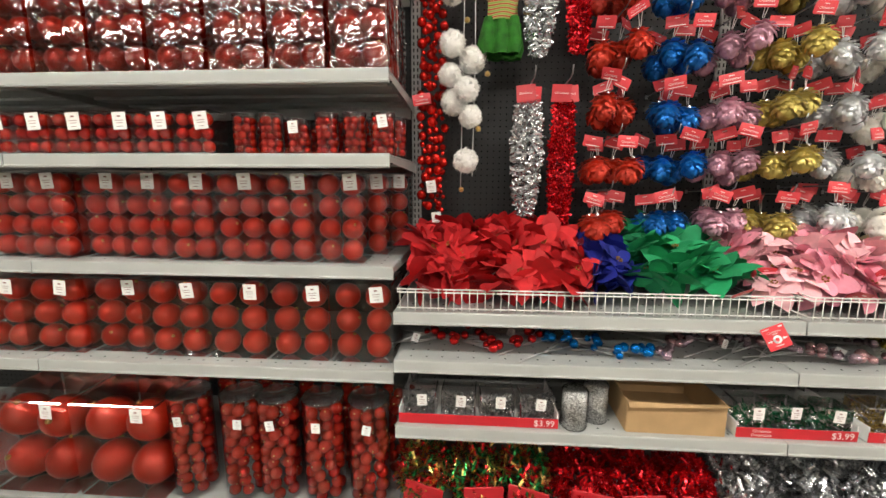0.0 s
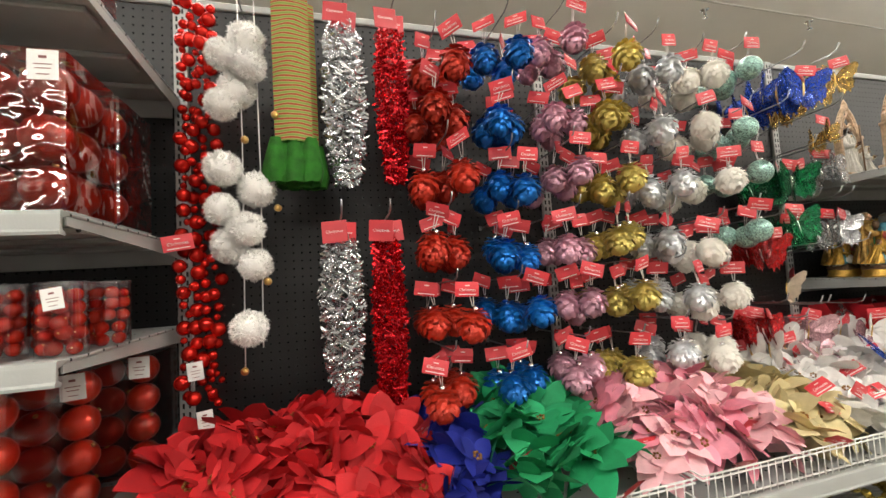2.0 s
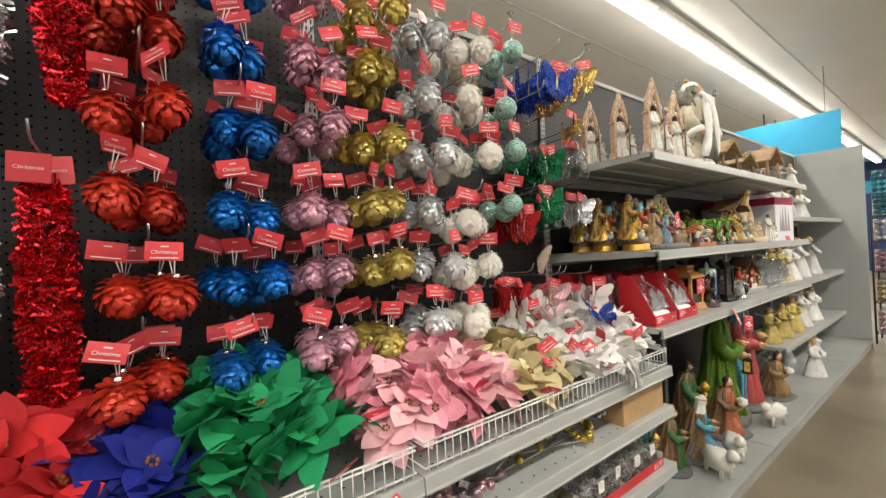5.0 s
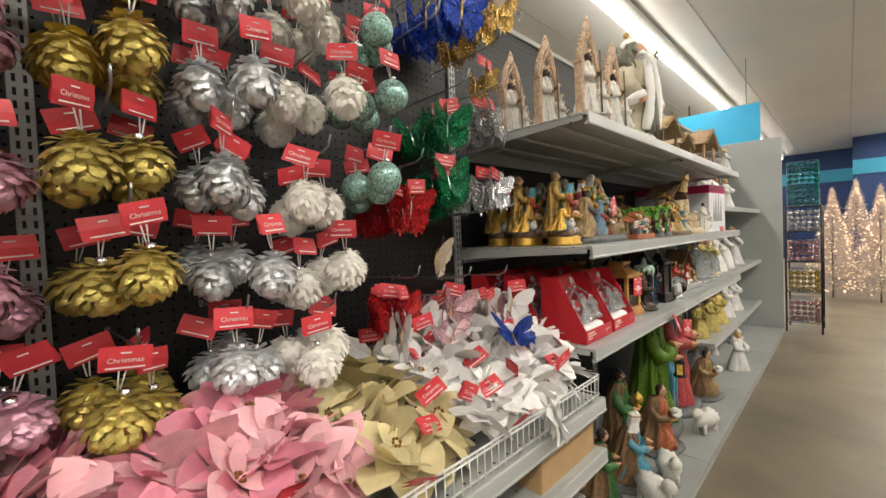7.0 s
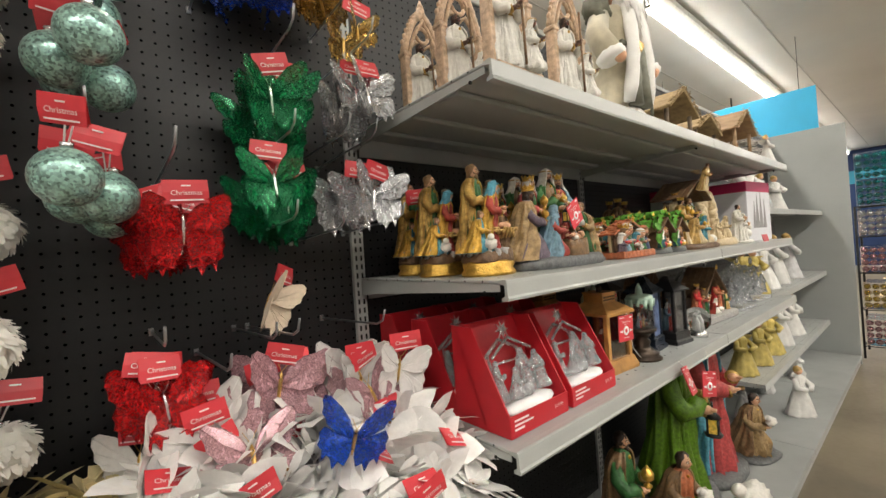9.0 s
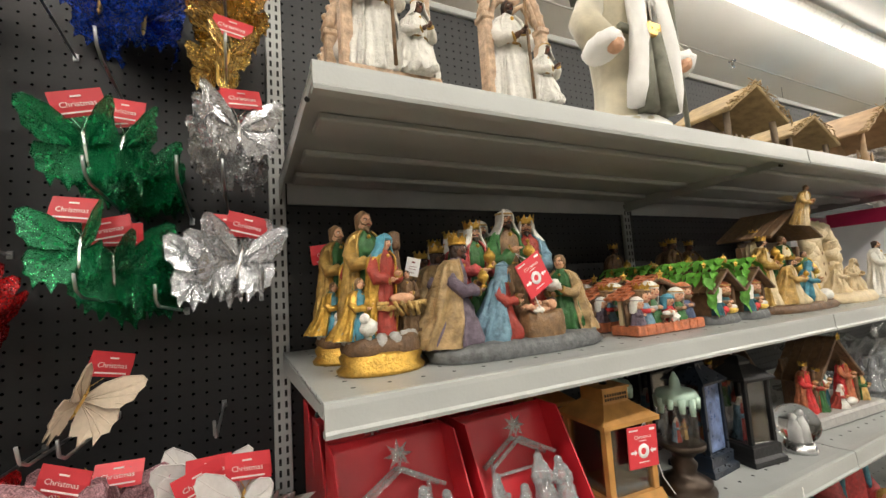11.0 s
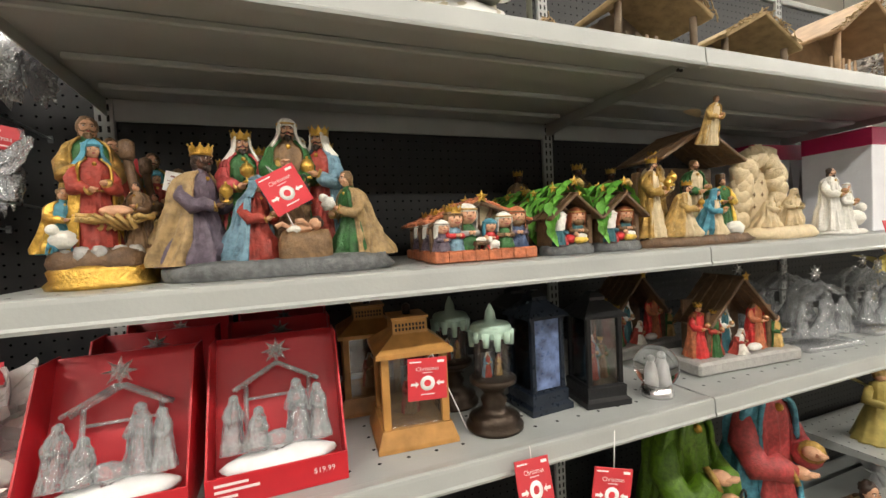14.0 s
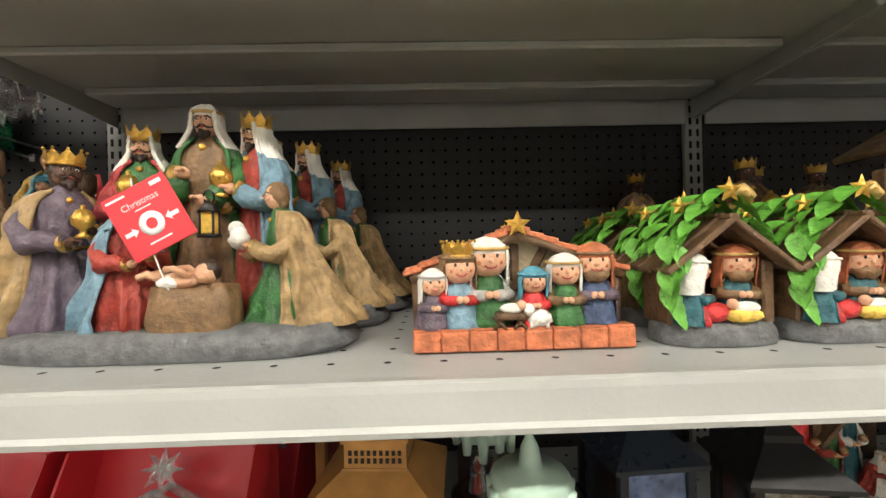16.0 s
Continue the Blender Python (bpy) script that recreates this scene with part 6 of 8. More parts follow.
def gift_tray(x, y, z, w, group):
    t = thing("display_box", T(x, y, z), "red open display box with a clear acrylic nativity", "display box", group)
    side = [(0.0, 0.0), (0.0, 0.045), (0.095, 0.215), (0.16, 0.215), (0.16, 0.0)]
    Q = Matrix(((0, 1, 0, 0), (1, 0, 0, 0), (0, 0, 1, 0), (0, 0, 0, 1)))
    for xs in (-w / 2, w / 2 - 0.003):
        part("side_panel", B().prism(side, xs, xs + 0.003, 0, Q), CARD, t)
    part("base", B().box((-w / 2 + 0.003, 0.001, 0), (w / 2 - 0.003, 0.159, 0.003)), CARD, t)
    fr = part("front_panel", B().box((-w / 2, -0.003, 0), (w / 2, 0.0, 0.045), 0, 0.001), CARD, t)
    part("lettering", NINE, None, fr, "", T(w * 0.32, -0.0035, 0.024, 0, 0, 0, 0.7))
    bb = B()
    for k, ww in enumerate((0.045, 0.06, 0.03)):
        bb.box((-w / 2 + 0.012, -0.0036, 0.032 - 0.009 * k), (-w / 2 + 0.012 + ww, -0.0031, 0.036 - 0.009 * k))
    part("print", bb, TAGINK, fr)
    part("back_panel", B().add([(-w / 2, 0.06, 0.0), (w / 2, 0.06, 0.0), (w / 2, 0.148, 0.213), (-w / 2, 0.148, 0.213), (-w / 2, 0.064, 0.0), (w / 2, 0.064, 0.0), (w / 2, 0.152, 0.213), (-w / 2, 0.152, 0.213)], [(0, 1, 2, 3), (7, 6, 5, 4), (0, 4, 5, 1), (2, 6, 7, 3), (0, 3, 7, 4), (1, 5, 6, 2)], 0, False), CARD, t)
    bb = B()
    bb.ball((0, 0.03, 0.04), 0.08, 0, 20, 8, (1.08, 0.36, 0.22), None, 0.12, 3)
    part("snow_base", bb, SNOW, t, "white snow base")
    bb = B()
    acrylic_nativity(bb, T(0.0, 0.045, 0.035, -18))
    part("nativity", bb, ACRYL, t, "clear acrylic nativity figures")
    return t


for x in (2.575, 2.795):
    for k in range(3):
        gift_tray(x + 0.004 * k, -0.525 + 0.165 * k, Z_N[2] + 0.001, 0.2, "red display boxes")

# ---- lanterns on the third shelf ----
OAK = mat("honey_wood", (0.40, 0.20, 0.055), 0.45, 0, 0.25, 30, 0.06, 120)
BRONZE = mat("dark_bronze", (0.05, 0.035, 0.025), 0.35, 0.7, 0.3, 30)
MINTWAX = mat("mint_wax", (0.38, 0.52, 0.43), 0.35, 0, 0.1, 30, 0.04, 90)
PANE = clear_film("lantern_glass", 0.08, 0.05)
NAVYM = mat("navy_lacquer", (0.012, 0.018, 0.03), 0.3, 0.2, 0.2, 30)
PICT = mat("painted_panel", (0.10, 0.14, 0.26), 0.3, 0, 0.8, 35)


def wood_lantern(x, y, z):
    t = thing("wooden_lantern", T(x, y, z, 0, 0, -4), "honey wood lantern with glass panes on the shelf", "lantern", "wooden lanterns")
    part("base", B().lathe([(0.104, 0), (0.104, 0.008), (0.092, 0.032), (0.09, 0.036)], 4, 0, T(0, 0, 0, 0, 0, 45), smooth=False), OAK, t)
    for sx in (-1, 1):
        for sy in (-1, 1):
            part("post", B().box((sx * 0.054 - 0.007, sy * 0.054 - 0.007, 0.036), (sx * 0.054 + 0.007, sy * 0.054 + 0.007, 0.165), 0, 0.001), OAK, t)
    for a in range(4):
        part("pane", B().box((-0.047, -0.055, 0.037), (0.047, -0.053, 0.164)), PANE, t, "clear glass pane", T(0, 0, 0, 0, 0, 90 * a))
    part("roof", B().lathe([(0.099, 0.165), (0.099, 0.173), (0.05, 0.198), (0.048, 0.2)], 4, 0, T(0, 0, 0, 0, 0, 45), smooth=False), OAK, t)
    bb = B()
    bb.lathe([(0.046, 0.2), (0.046, 0.225), (0.05, 0.226), (0.05, 0.23)], 4, 0, T(0, 0, 0, 0, 0, 45), smooth=False)
    for k in range(9):
        for j in range(2):
            bb.box((-0.028 + 0.0065 * k, -0.0337, 0.205 + 0.008 * j), (-0.0245 + 0.0065 * k, -0.0325, 0.210 + 0.008 * j), 1)
    part("vent", bb, [OAK, DARK], t, "pierced wooden vent")
    part("finial", B().lathe([(0.008, 0.23), (0.008, 0.245), (0.004, 0.25)], 10), BRONZE, t)
    bb = B()
    figure(bb, 0, 0.0, 0.037, 0.08, "brown", "red", "skin", "white")
    part("figurine", bb, PALM, t, "small painted figure inside")


wood_lantern(3.03, -0.42, Z_N[2] + 0.001)
wood_lantern(2.985, -0.24, Z_N[2] + 0.001)


def candle_lantern(x, y, z):
    t = thing("candle_lantern", T(x, y, z), "bronze pedestal lantern with dripping mint wax top", "lantern", "candle lanterns")
    part("pedestal", B().lathe([(0.056, 0), (0.056, 0.006), (0.046, 0.012), (0.05, 0.02), (0.03, 0.03), (0.022, 0.04), (0.026, 0.055), (0.018, 0.065), (0.03, 0.08), (0.045, 0.088), (0.046, 0.096), (0.04, 0.098)], 28), BRONZE, t)
    part("glass", B().lathe([(0.036, 0.098), (0.036, 0.18)], 24, 0, cap=False), PANE, t, "clear glass cylinder")
    bb = B()
    bb.lathe([(0.039, 0.178), (0.040, 0.196), (0.036, 0.202), (0.012, 0.206), (0.009, 0.225), (0.002, 0.24)], 24)
    for k in range(11):
        a = k * 0.571
        ln = 0.004 + 0.018 * ((k * 0.37) % 1)
        bb.tube([(0.037 * math.cos(a), 0.037 * math.sin(a), 0.19), (0.0385 * math.cos(a), 0.0385 * math.sin(a), 0.178 - ln)], [0.0085, 0.005], 7)
    part("wax_top", bb, MINTWAX, t, "dripping mint wax")
    bb = B()
    figure(bb, -0.01, 0, 0.098, 0.05, "red", "blue", "skin", "white")
    figure(bb, 0.014, 0, 0.098, 0.042, "straw", "brown", "skin", "terra")
    part("figurine", bb, PALM, t, "tiny painted figures inside")


candle_lantern(3.185, -0.47, Z_N[2] + 0.001)
candle_lantern(3.155, -0.33, Z_N[2] + 0.001)


def dark_lantern(x, y, z, w, h, body, label, rz=0, picture=False):
    t = thing("dark_lantern", T(x, y, z, 0, 0, rz), label, "lantern", "dark lanterns")
    q = w / 2
    part("base", B().lathe([(q * 1.41, 0), (q * 1.41, 0.012), (q * 1.22, 0.018), (q * 1.25, 0.04), (q * 1.1, 0.044)], 4, 0, T(0, 0, 0, 0, 0, 45), smooth=False), body, t)
    for sx in (-1, 1):
        for sy in (-1, 1):
            part("post", B().box((sx * q * 0.7 - 0.005, sy * q * 0.7 - 0.005, 0.044), (sx * q * 0.7 + 0.005, sy * q * 0.7 + 0.005, h * 0.78), 0, 0.001), body, t)
    part("panel", B().box((-q * 0.62, -q * 0.71, 0.046), (q * 0.62, -q * 0.68, h * 0.77)), PICT if picture else PANE, t, "painted panel" if picture else "clear pane")
    part("panel", B().box((q * 0.68, -q * 0.62, 0.046), (q * 0.71, q * 0.62, h * 0.77)), PANE, t, "clear pane")
    part("panel", B().box((-q * 0.71, -q * 0.62, 0.046), (-q * 0.68, q * 0.62, h * 0.77)), PANE, t, "clear pane")
    part("roof", B().lathe([(q * 1.35, h * 0.78), (q * 1.35, h * 0.8), (q * 0.5, h * 0.92), (q * 0.5, h * 0.95), (q * 0.2, h)], 4, 0, T(0, 0, 0, 0, 0, 45), smooth=False), body, t)
    bb = B()
    figure(bb, -0.01, 0.0, 0.045, 0.1, "red", "blue", "skin", "white")
    figure(bb, 0.018, 0.005, 0.045, 0.09, "brown", "green", "skin", None, True)
    part("figurine", bb, PALM, t, "painted figures inside")


dark_lantern(3.315, -0.425, Z_N[2] + 0.001, 0.105, 0.25, NAVYM, "dark navy lantern with a painted picture panel", 4, True)
dark_lantern(3.445, -0.455, Z_N[2] + 0.001, 0.105, 0.24, BLACKM, "black metal lantern with clear panes", -8)
dark_lantern(3.36, -0.26, Z_N[2] + 0.001, 0.1, 0.24, BLACKM, "black metal lantern with clear panes", 3)

GLASS = bpy.data.materials.new("globe_glass")
GLASS.use_nodes = True
gb = GLASS.node_tree.nodes["Principled BSDF"]
gb.inputs["Transmission Weight"].default_value, gb.inputs["Roughness"].default_value, gb.inputs["IOR"].default_value = 1.0, 0.02, 1.33
t = thing("snow_globe", T(3.575, -0.5, Z_N[2] + 0.001), "clear snow globe with frosted figures on a bright base", "snow globe")
part("base", B().lathe([(0.034, 0), (0.036, 0.006), (0.03, 0.02), (0.026, 0.022)], 24), SILVCAP, t)
part("globe", B().ball((0, 0, 0.064), 0.047, 0, 28, 18), GLASS, t, "clear water globe")
bb = B()
for x in (-0.012, 0.012):
    bb.lathe([(0.012, 0), (0.01, 0.03), (0.006, 0.045)], 10, 0, T(x, 0, 0.03), 0.2, 5)
    bb.ball((x, 0, 0.08), 0.007)
part("figurine", bb, SNOW, t, "frosted white figures")

# stable with resin family on a stone base
b = B()
b.box((-0.175, -0.07, 0), (0.175, 0.07, 0.034), PAL["grey"], 0.006)
for s in (-1, 1):
    for k in range(5):
        b.box((-0.085, -0.012, -0.004), (0.085, 0.012, 0.004), PAL["wood"], 0.002, T(s * 0.055, -0.04 + 0.024 * k, 0.172, 0, s * 46, 0))
    b.box((-0.007, -0.007, 0), (0.007, 0.007, 0.12), PAL["wood"], 0.002, T(s * 0.105, -0.03, 0.03))
b.box((-0.1, 0.045, 0.03), (0.1, 0.055, 0.17), PAL["wood"], 0.002)
star(b, 0, -0.055, 0.235, 0.014, PAL["gold"])
for x, y, h, rb, cp, vl, cr, kn in ((-0.125, -0.02, 0.14, "scarlet", "terra", None, True, False), (-0.085, -0.03, 0.12, "green", "red", None, True, False), (-0.03, -0.01, 0.13, "teal", "white", "white", False, False), (-0.015, -0.045, 0.07, "white", "red", "white", False, True), (0.075, -0.02, 0.14, "terra", "scarlet", "brown", False, False), (0.13, -0.03, 0.09, "straw", "green", None, False, True)):
    figure(b, x, y, 0.033, h, rb, cp, "skin", vl, cr, kn, 0, x * 80, False, "hair", 0, 1.15, None, 20)
b.ball((0.03, -0.05, 0.048), 0.013, PAL["white"], 9, 6, (1.8, 0.9, 0.8))
FAM = b.data("stable_nativity", PALM)
statue("stable_nativity", FAM, 3.92, -0.42, Z_N[2] + 0.001, "painted nativity under a wooden stable on a stone base", "stable nativities", -4)
statue("stable_nativity", FAM, 3.78, -0.22, Z_N[2] + 0.001, "painted nativity under a wooden stable on a stone base", "stable nativities", 4)
for x, y in ((4.27, -0.44), (4.22, -0.25), (4.42, -0.27), (4.62, -0.43), (4.76, -0.33)):
    t = thing("acrylic_stable", T(x, y, Z_N[2] + 0.001, 0, 0, -5), "clear acrylic stable with figures and a star", "nativity figurine", "clear acrylic stables")
    bb = B()
    acrylic_nativity(bb, T(0, 0, 0.012, 0, 0, 0, 1.2))
    for sx in (-1, 1):
        bb.add([(sx * 0.08, -0.045, 0.145), (0, -0.045, 0.185), (0, 0.05, 0.185), (sx * 0.08, 0.05, 0.145)], [(0, 1, 2, 3)], 0, False)
    part("stable", bb, ACRYL, t)
    part("base", B().box((-0.11, -0.055, 0), (0.11, 0.055, 0.014), 0, 0.003), ACRYL, t)

# ---- top shelf ----
ZT = Z_N[0] + 0.001
pieces = []
b = B()
b.box((-0.078, -0.035, 0), (0.078, 0.035, 0.018), PAL["lightwood"], 0.003)
for s in (-1, 1):
    b.box((s * 0.065 - 0.009, -0.014, 0.018), (s * 0.065 + 0.009, 0.014, 0.18), PAL["lightwood"], 0.002)
    b.box((s * 0.065 - 0.013, -0.017, 0.178), (s * 0.065 + 0.013, 0.017, 0.192), PAL["lightwood"], 0.003)
    arc = [(s * (0.07 - 0.07 * (k / 10) ** 1.0), 0.0, 0.19 + 0.125 * math.sin(math.pi / 2 * k / 10) ** 0.9 + (0.02 if k == 10 else 0)) for k in range(11)]
    b.tube(arc, 0.011, 8, PAL["lightwood"])
    b.tube([(p[0] * 0.78, -0.006, 0.185 + (p[2] - 0.19) * 0.82) for p in arc], 0.005, 6, PAL["lightwood"])
    for k in range(1, 9):
        b.ball((arc[k][0] * 1.13, 0, arc[k][2] + 0.008), 0.007, PAL["lightwood"], 6, 5)
    b.tube([(s * 0.055, 0, 0.20), (s * 0.025, 0, 0.235), (0, 0, 0.215)], 0.006, 6, PAL["lightwood"])
b.tube([(0.022 * math.cos(0.5 * i), 0, 0.258 + 0.022 * math.sin(0.5 * i)) for i in range(13)], 0.006, 6, PAL["lightwood"])
b.lathe([(0.008, 0.33), (0.011, 0.34), (0.002, 0.362)], 8, PAL["lightwood"])
pieces.append(("arch", b.data("arch", PALM)))
b = B()
figure(b, -0.018, -0.006, 0.016, 0.215, "white", "white", "dark_skin", None, False, False, 0, 3, True, gift="staff")
pieces.append(("father", b.data("father", PALM)))
b = B()
figure(b, 0.038, -0.03, 0.016, 0.125, "white", "white", "dark_skin", "white", False, True, 10, 5)
pieces.append(("mother", b.data("mother", PALM)))
for x, y in ((2.56, -0.52), (2.57, -0.36), (2.58, -0.2), (2.815, -0.50)):
    grouped("arched_nativity", x, y, ZT, "white robed couple under a carved gothic arch", "arched nativities", pieces, 0, 0.95)

# standing gift-bringer doll in cream robes
FURW = FUR
GREYSACK = mat("sage_cloth", (0.17, 0.17, 0.13), 0.6, 0.2, 0.35, 30, 0.08, 120)
CREAMC = mat("cream_velvet", (0.52, 0.47, 0.34), 0.8, 0, 0.15, 30, 0.06, 160, 0, 0, 0.5)
b = B()
b.lathe([(0.10, 0.0), (0.105, 0.035), (0.088, 0.05), (0.08, 0.15), (0.085, 0.26), (0.10, 0.33), (0.075, 0.39), (0.03, 0.41)], 32, 1, None, 0.08, 7, 2, 0.75)
b.lathe([(0.104, 0.0), (0.112, 0.02), (0.104, 0.042)], 32, 0, None, 0.1, 11, 2, 0.75)
for s in (-1, 1):
    b.tube([(s * 0.08, 0, 0.36), (s * 0.125, -0.01, 0.28), (s * 0.125, -0.05, 0.2)], [0.034, 0.037, 0.04], 14, 1)
    b.lathe([(0.036, -0.014), (0.044, -0.006), (0.046, 0.01), (0.037, 0.018)], 18, 0, T(s * 0.125, -0.055, 0.19, -20, s * 8, 0), 0.1, 9, s + 3)
    b.ball((s * 0.118, -0.08, 0.185), 0.019, 2, 9, 7)
    stole = [(s * (0.035 + 0.03 * f), -0.07 - 0.02 * math.sin(3 * f), 0.385 - 0.33 * f) for f in (0, 0.12, 0.25, 0.4, 0.55, 0.7, 0.85, 1.0)]
    b.tube(stole, [0.016, 0.019, 0.021, 0.02, 0.022, 0.021, 0.023, 0.018], 10, 0)
    b.tube([(s * 0.022, -0.078, 0.24), (s * 0.028, -0.082, 0.13), (s * 0.032, -0.08, 0.045)], [0.016, 0.02, 0.024], 8, 3)
rr = random.Random(12)
b.ball((0, -0.015, 0.445), 0.04, 2, 14, 10)
b.ball((0, -0.055, 0.44), 0.008, 2, 8, 6)
b.ball((0, 0.012, 0.458), 0.052, 0, 18, 12, (1, 0.95, 1.05), None, 0.2, 4)
b.ball((0, -0.04, 0.39), 0.045, 0, 14, 10, (0.9, 0.6, 1.3), None, 0.25, 5)
for k in range(90):
    a = rr.uniform(-1, 1)
    tip = rr.uniform(0.05, 0.15) * (1 - 0.45 * abs(a))
    b.tube([(a * 0.04, -0.045 - 0.012 * rr.random(), 0.43 - 0.012 * abs(a)), (a * 0.058, -0.072 - 0.014 * rr.random(), 0.40), (a * 0.05 + rr.uniform(-0.01, 0.01), -0.08 - 0.016 * rr.random(), 0.395 - tip)], [0.006, 0.007, 0.002], 5, 0)
for k in range(8):
    b.tube([(rr.uniform(-0.12, -0.06), rr.uniform(-0.03, 0.03), 0.34), (rr.uniform(-0.12, -0.07), rr.uniform(-0.05, 0.03), 0.40), (rr.uniform(-0.13, -0.06), rr.uniform(-0.03, 0.03), 0.445)], [0.016, 0.02, 0.01], 7, 3)
b.ball((-0.09, 0.005, 0.385), 0.046, 3, 14, 10, (1, 0.9, 1.0), None, 0.35, 6)
b.box((-0.125, -0.035, 0.415), (-0.072, 0.015, 0.462), 3, 0.005, T(0, 0, 0, 0, 8, 0))
b.ball((-0.135, -0.02, 0.478), 0.013, 4, 10, 7)
b.tube([(0.135, -0.06, 0.0), (0.13, -0.06, 0.42), (0.135, -0.06, 0.46), (0.15, -0.06, 0.478), (0.17, -0.06, 0.47), (0.172, -0.06, 0.448), (0.155, -0.06, 0.44)], 0.006, 8, 3)
b.box((-0.035, -0.092, 0.228), (0.035, -0.08, 0.262), 4, 0.004)
b.box((-0.085, -0.075, 0.236), (0.085, -0.06, 0.254), 3, 0.003)
b.box((0.138, -0.055, 0.16), (0.144, -0.02, 0.25), 5)
solid("gift_bringer_doll", b, [FURW, CREAMC, PALM[PAL["skin"]], GREYSACK, GOLDCAP, TAGRED], T(3.15, -0.46, ZT, 0, 0, 0, 0.92), "cream robed bearded winter doll with staff and sack", "doll")

# wooden stables
THATCH = mat("straw_thatch", (0.33, 0.23, 0.11), 0.85, 0, 0.3, 40, 0.1, 120)
BARK = mat("rough_wood", (0.16, 0.115, 0.075), 0.8, 0, 0.35, 25, 0.1, 90)
PINEW = mat("pale_wood", (0.33, 0.21, 0.11), 0.7, 0, 0.25, 25, 0.06, 90)


def stable(x, y, w, h, d, body, roof, label, rz=0):
    t = thing("toy_stable", T(x, y, ZT, 0, 0, rz), label, "toy stable", "toy stables")
    q = w / 2
    part("floor_board", B().box((-q, -d / 2, 0), (q, d / 2, 0.008), 0, 0.002), body, t)
    for sx in (-1, -0.35, 0.35, 1):
        for sy in (-1, 1):
            if abs(sx) < 1 and sy < 0:
                continue
            part("post", B().tube([(sx * q * 0.88, sy * d * 0.42, 0.008), (sx * q * 0.86, sy * d * 0.42, h * (0.62 if abs(sx) == 1 else 0.8))], 0.0085, 7), body, t)
    part("back_wall", B().prism([(-q * 0.85, 0.008), (q * 0.85, 0.008), (q * 0.85, h * 0.6), (0, h * 0.92), (-q * 0.85, h * 0.6)], d * 0.36, d * 0.4), body, t)
    for k in range(5):
        part("slat", B().box((-q * 0.8 + 0.03 * k, -d * 0.3, 0.01), (-q * 0.8 + 0.03 * k + 0.012, -d * 0.28, h * 0.4), 0, 0.002), body, t)
    ang = math.degrees(math.atan2(h * 0.42, q * 1.1))
    for s in (-1, 1):
        L = math.hypot(q * 1.12, h * 0.42)
        part("roof", B().box((-L / 2, -d * 0.6, -0.005), (L / 2, d * 0.55, 0.007), 0, 0.003), roof, t, "", T(s * q * 0.55, 0, h * 0.79, 0, s * ang, 0))
        bb = B()
        rr = random.Random(int(x * 100) + s)
        for k in range(60):
            f = rr.uniform(-0.5, 0.5)
            bb.tube([(f * L, -d * 0.6 + rr.uniform(-0.006, 0.01), rr.uniform(0.0, 0.012)), (f * L + rr.uniform(-0.03, 0.03), -d * 0.6 + rr.uniform(-0.012, 0.02), rr.uniform(0.0, 0.016))], 0.0016, 3)
        part("straw_edge", bb, THATCH, t, "straw along the eave", T(s * q * 0.55, 0, h * 0.79, 0, s * ang, 0))
    bb = B()
    figure(bb, 0.03, 0.0, 0.008, h * 0.45, "brown", "tan", "skin", "white", seg=16)
    figure(bb, -0.03, 0.0, 0.008, h * 0.35, "blue", "white", "skin", "white", False, True, seg=16)
    part("figurine", bb, PALM, t, "small painted figures inside")


stable(3.66, -0.39, 0.27, 0.215, 0.16, BARK, THATCH, "rough wooden toy stable with a thatched roof")
stable(3.50, -0.17, 0.26, 0.185, 0.15, BARK, BARK, "rough wooden toy stable with a bark roof")
stable(4.05, -0.36, 0.28, 0.185, 0.16, BARK, THATCH, "rough wooden toy stable with a thatched roof")
stable(3.93, -0.12, 0.3, 0.22, 0.16, BARK, BARK, "rough wooden toy stable with a bark roof")
stable(4.46, -0.40, 0.30, 0.26, 0.17, PINEW, PINEW, "pale wooden toy stable with a steep plank roof")

# bristly silver tree and white dolls at the end of the top shelf
FROST = mat("frosted_tinsel", (0.58, 0.54, 0.49), 0.4, 0.4, 0.3, 60)


def bristle_tree(x, y, z, h, r, m, label, n=420, group=""):
    t = thing("bristle_tree", T(x, y, z), label, "artificial tree", group)
    part("trunk", B().tube([(0, 0, 0), (0, 0, h * 0.95)], [0.012, 0.004], 7), BARK, t)
    bb = B()
    rr = random.Random(int(x * 50))
    for k in range(n):
        f = rr.random() ** 0.8
        a = rr.uniform(0, 6.283)
        q = r * (1 - f) * rr.uniform(0.75, 1.1) + 0.01
        p0 = Vector((0.2 * q * math.cos(a), 0.2 * q * math.sin(a), h * (0.08 + 0.9 * f)))
        p1 = Vector((q * math.cos(a), q * math.sin(a), h * (0.05 + 0.9 * f) + rr.uniform(-0.03, 0.05) * h))
        bb.tube([p0, p1], [0.004, 0.0015], 3)
        for j in range(4):
            g = p0.lerp(p1, 0.3 + 0.2 * j)
            d = Vector((rr.uniform(-1, 1), rr.uniform(-1, 1), rr.uniform(-0.6, 1))).normalized() * r * 0.09
            bb.add([g - d * 0.3 + Vector((0, 0, 0.003)), g + d, g - d * 0.3 - Vector((0, 0, 0.003))], [(0, 1, 2)], 0, False)
    part("crown", bb, m, t, "bristly branches")
    return t


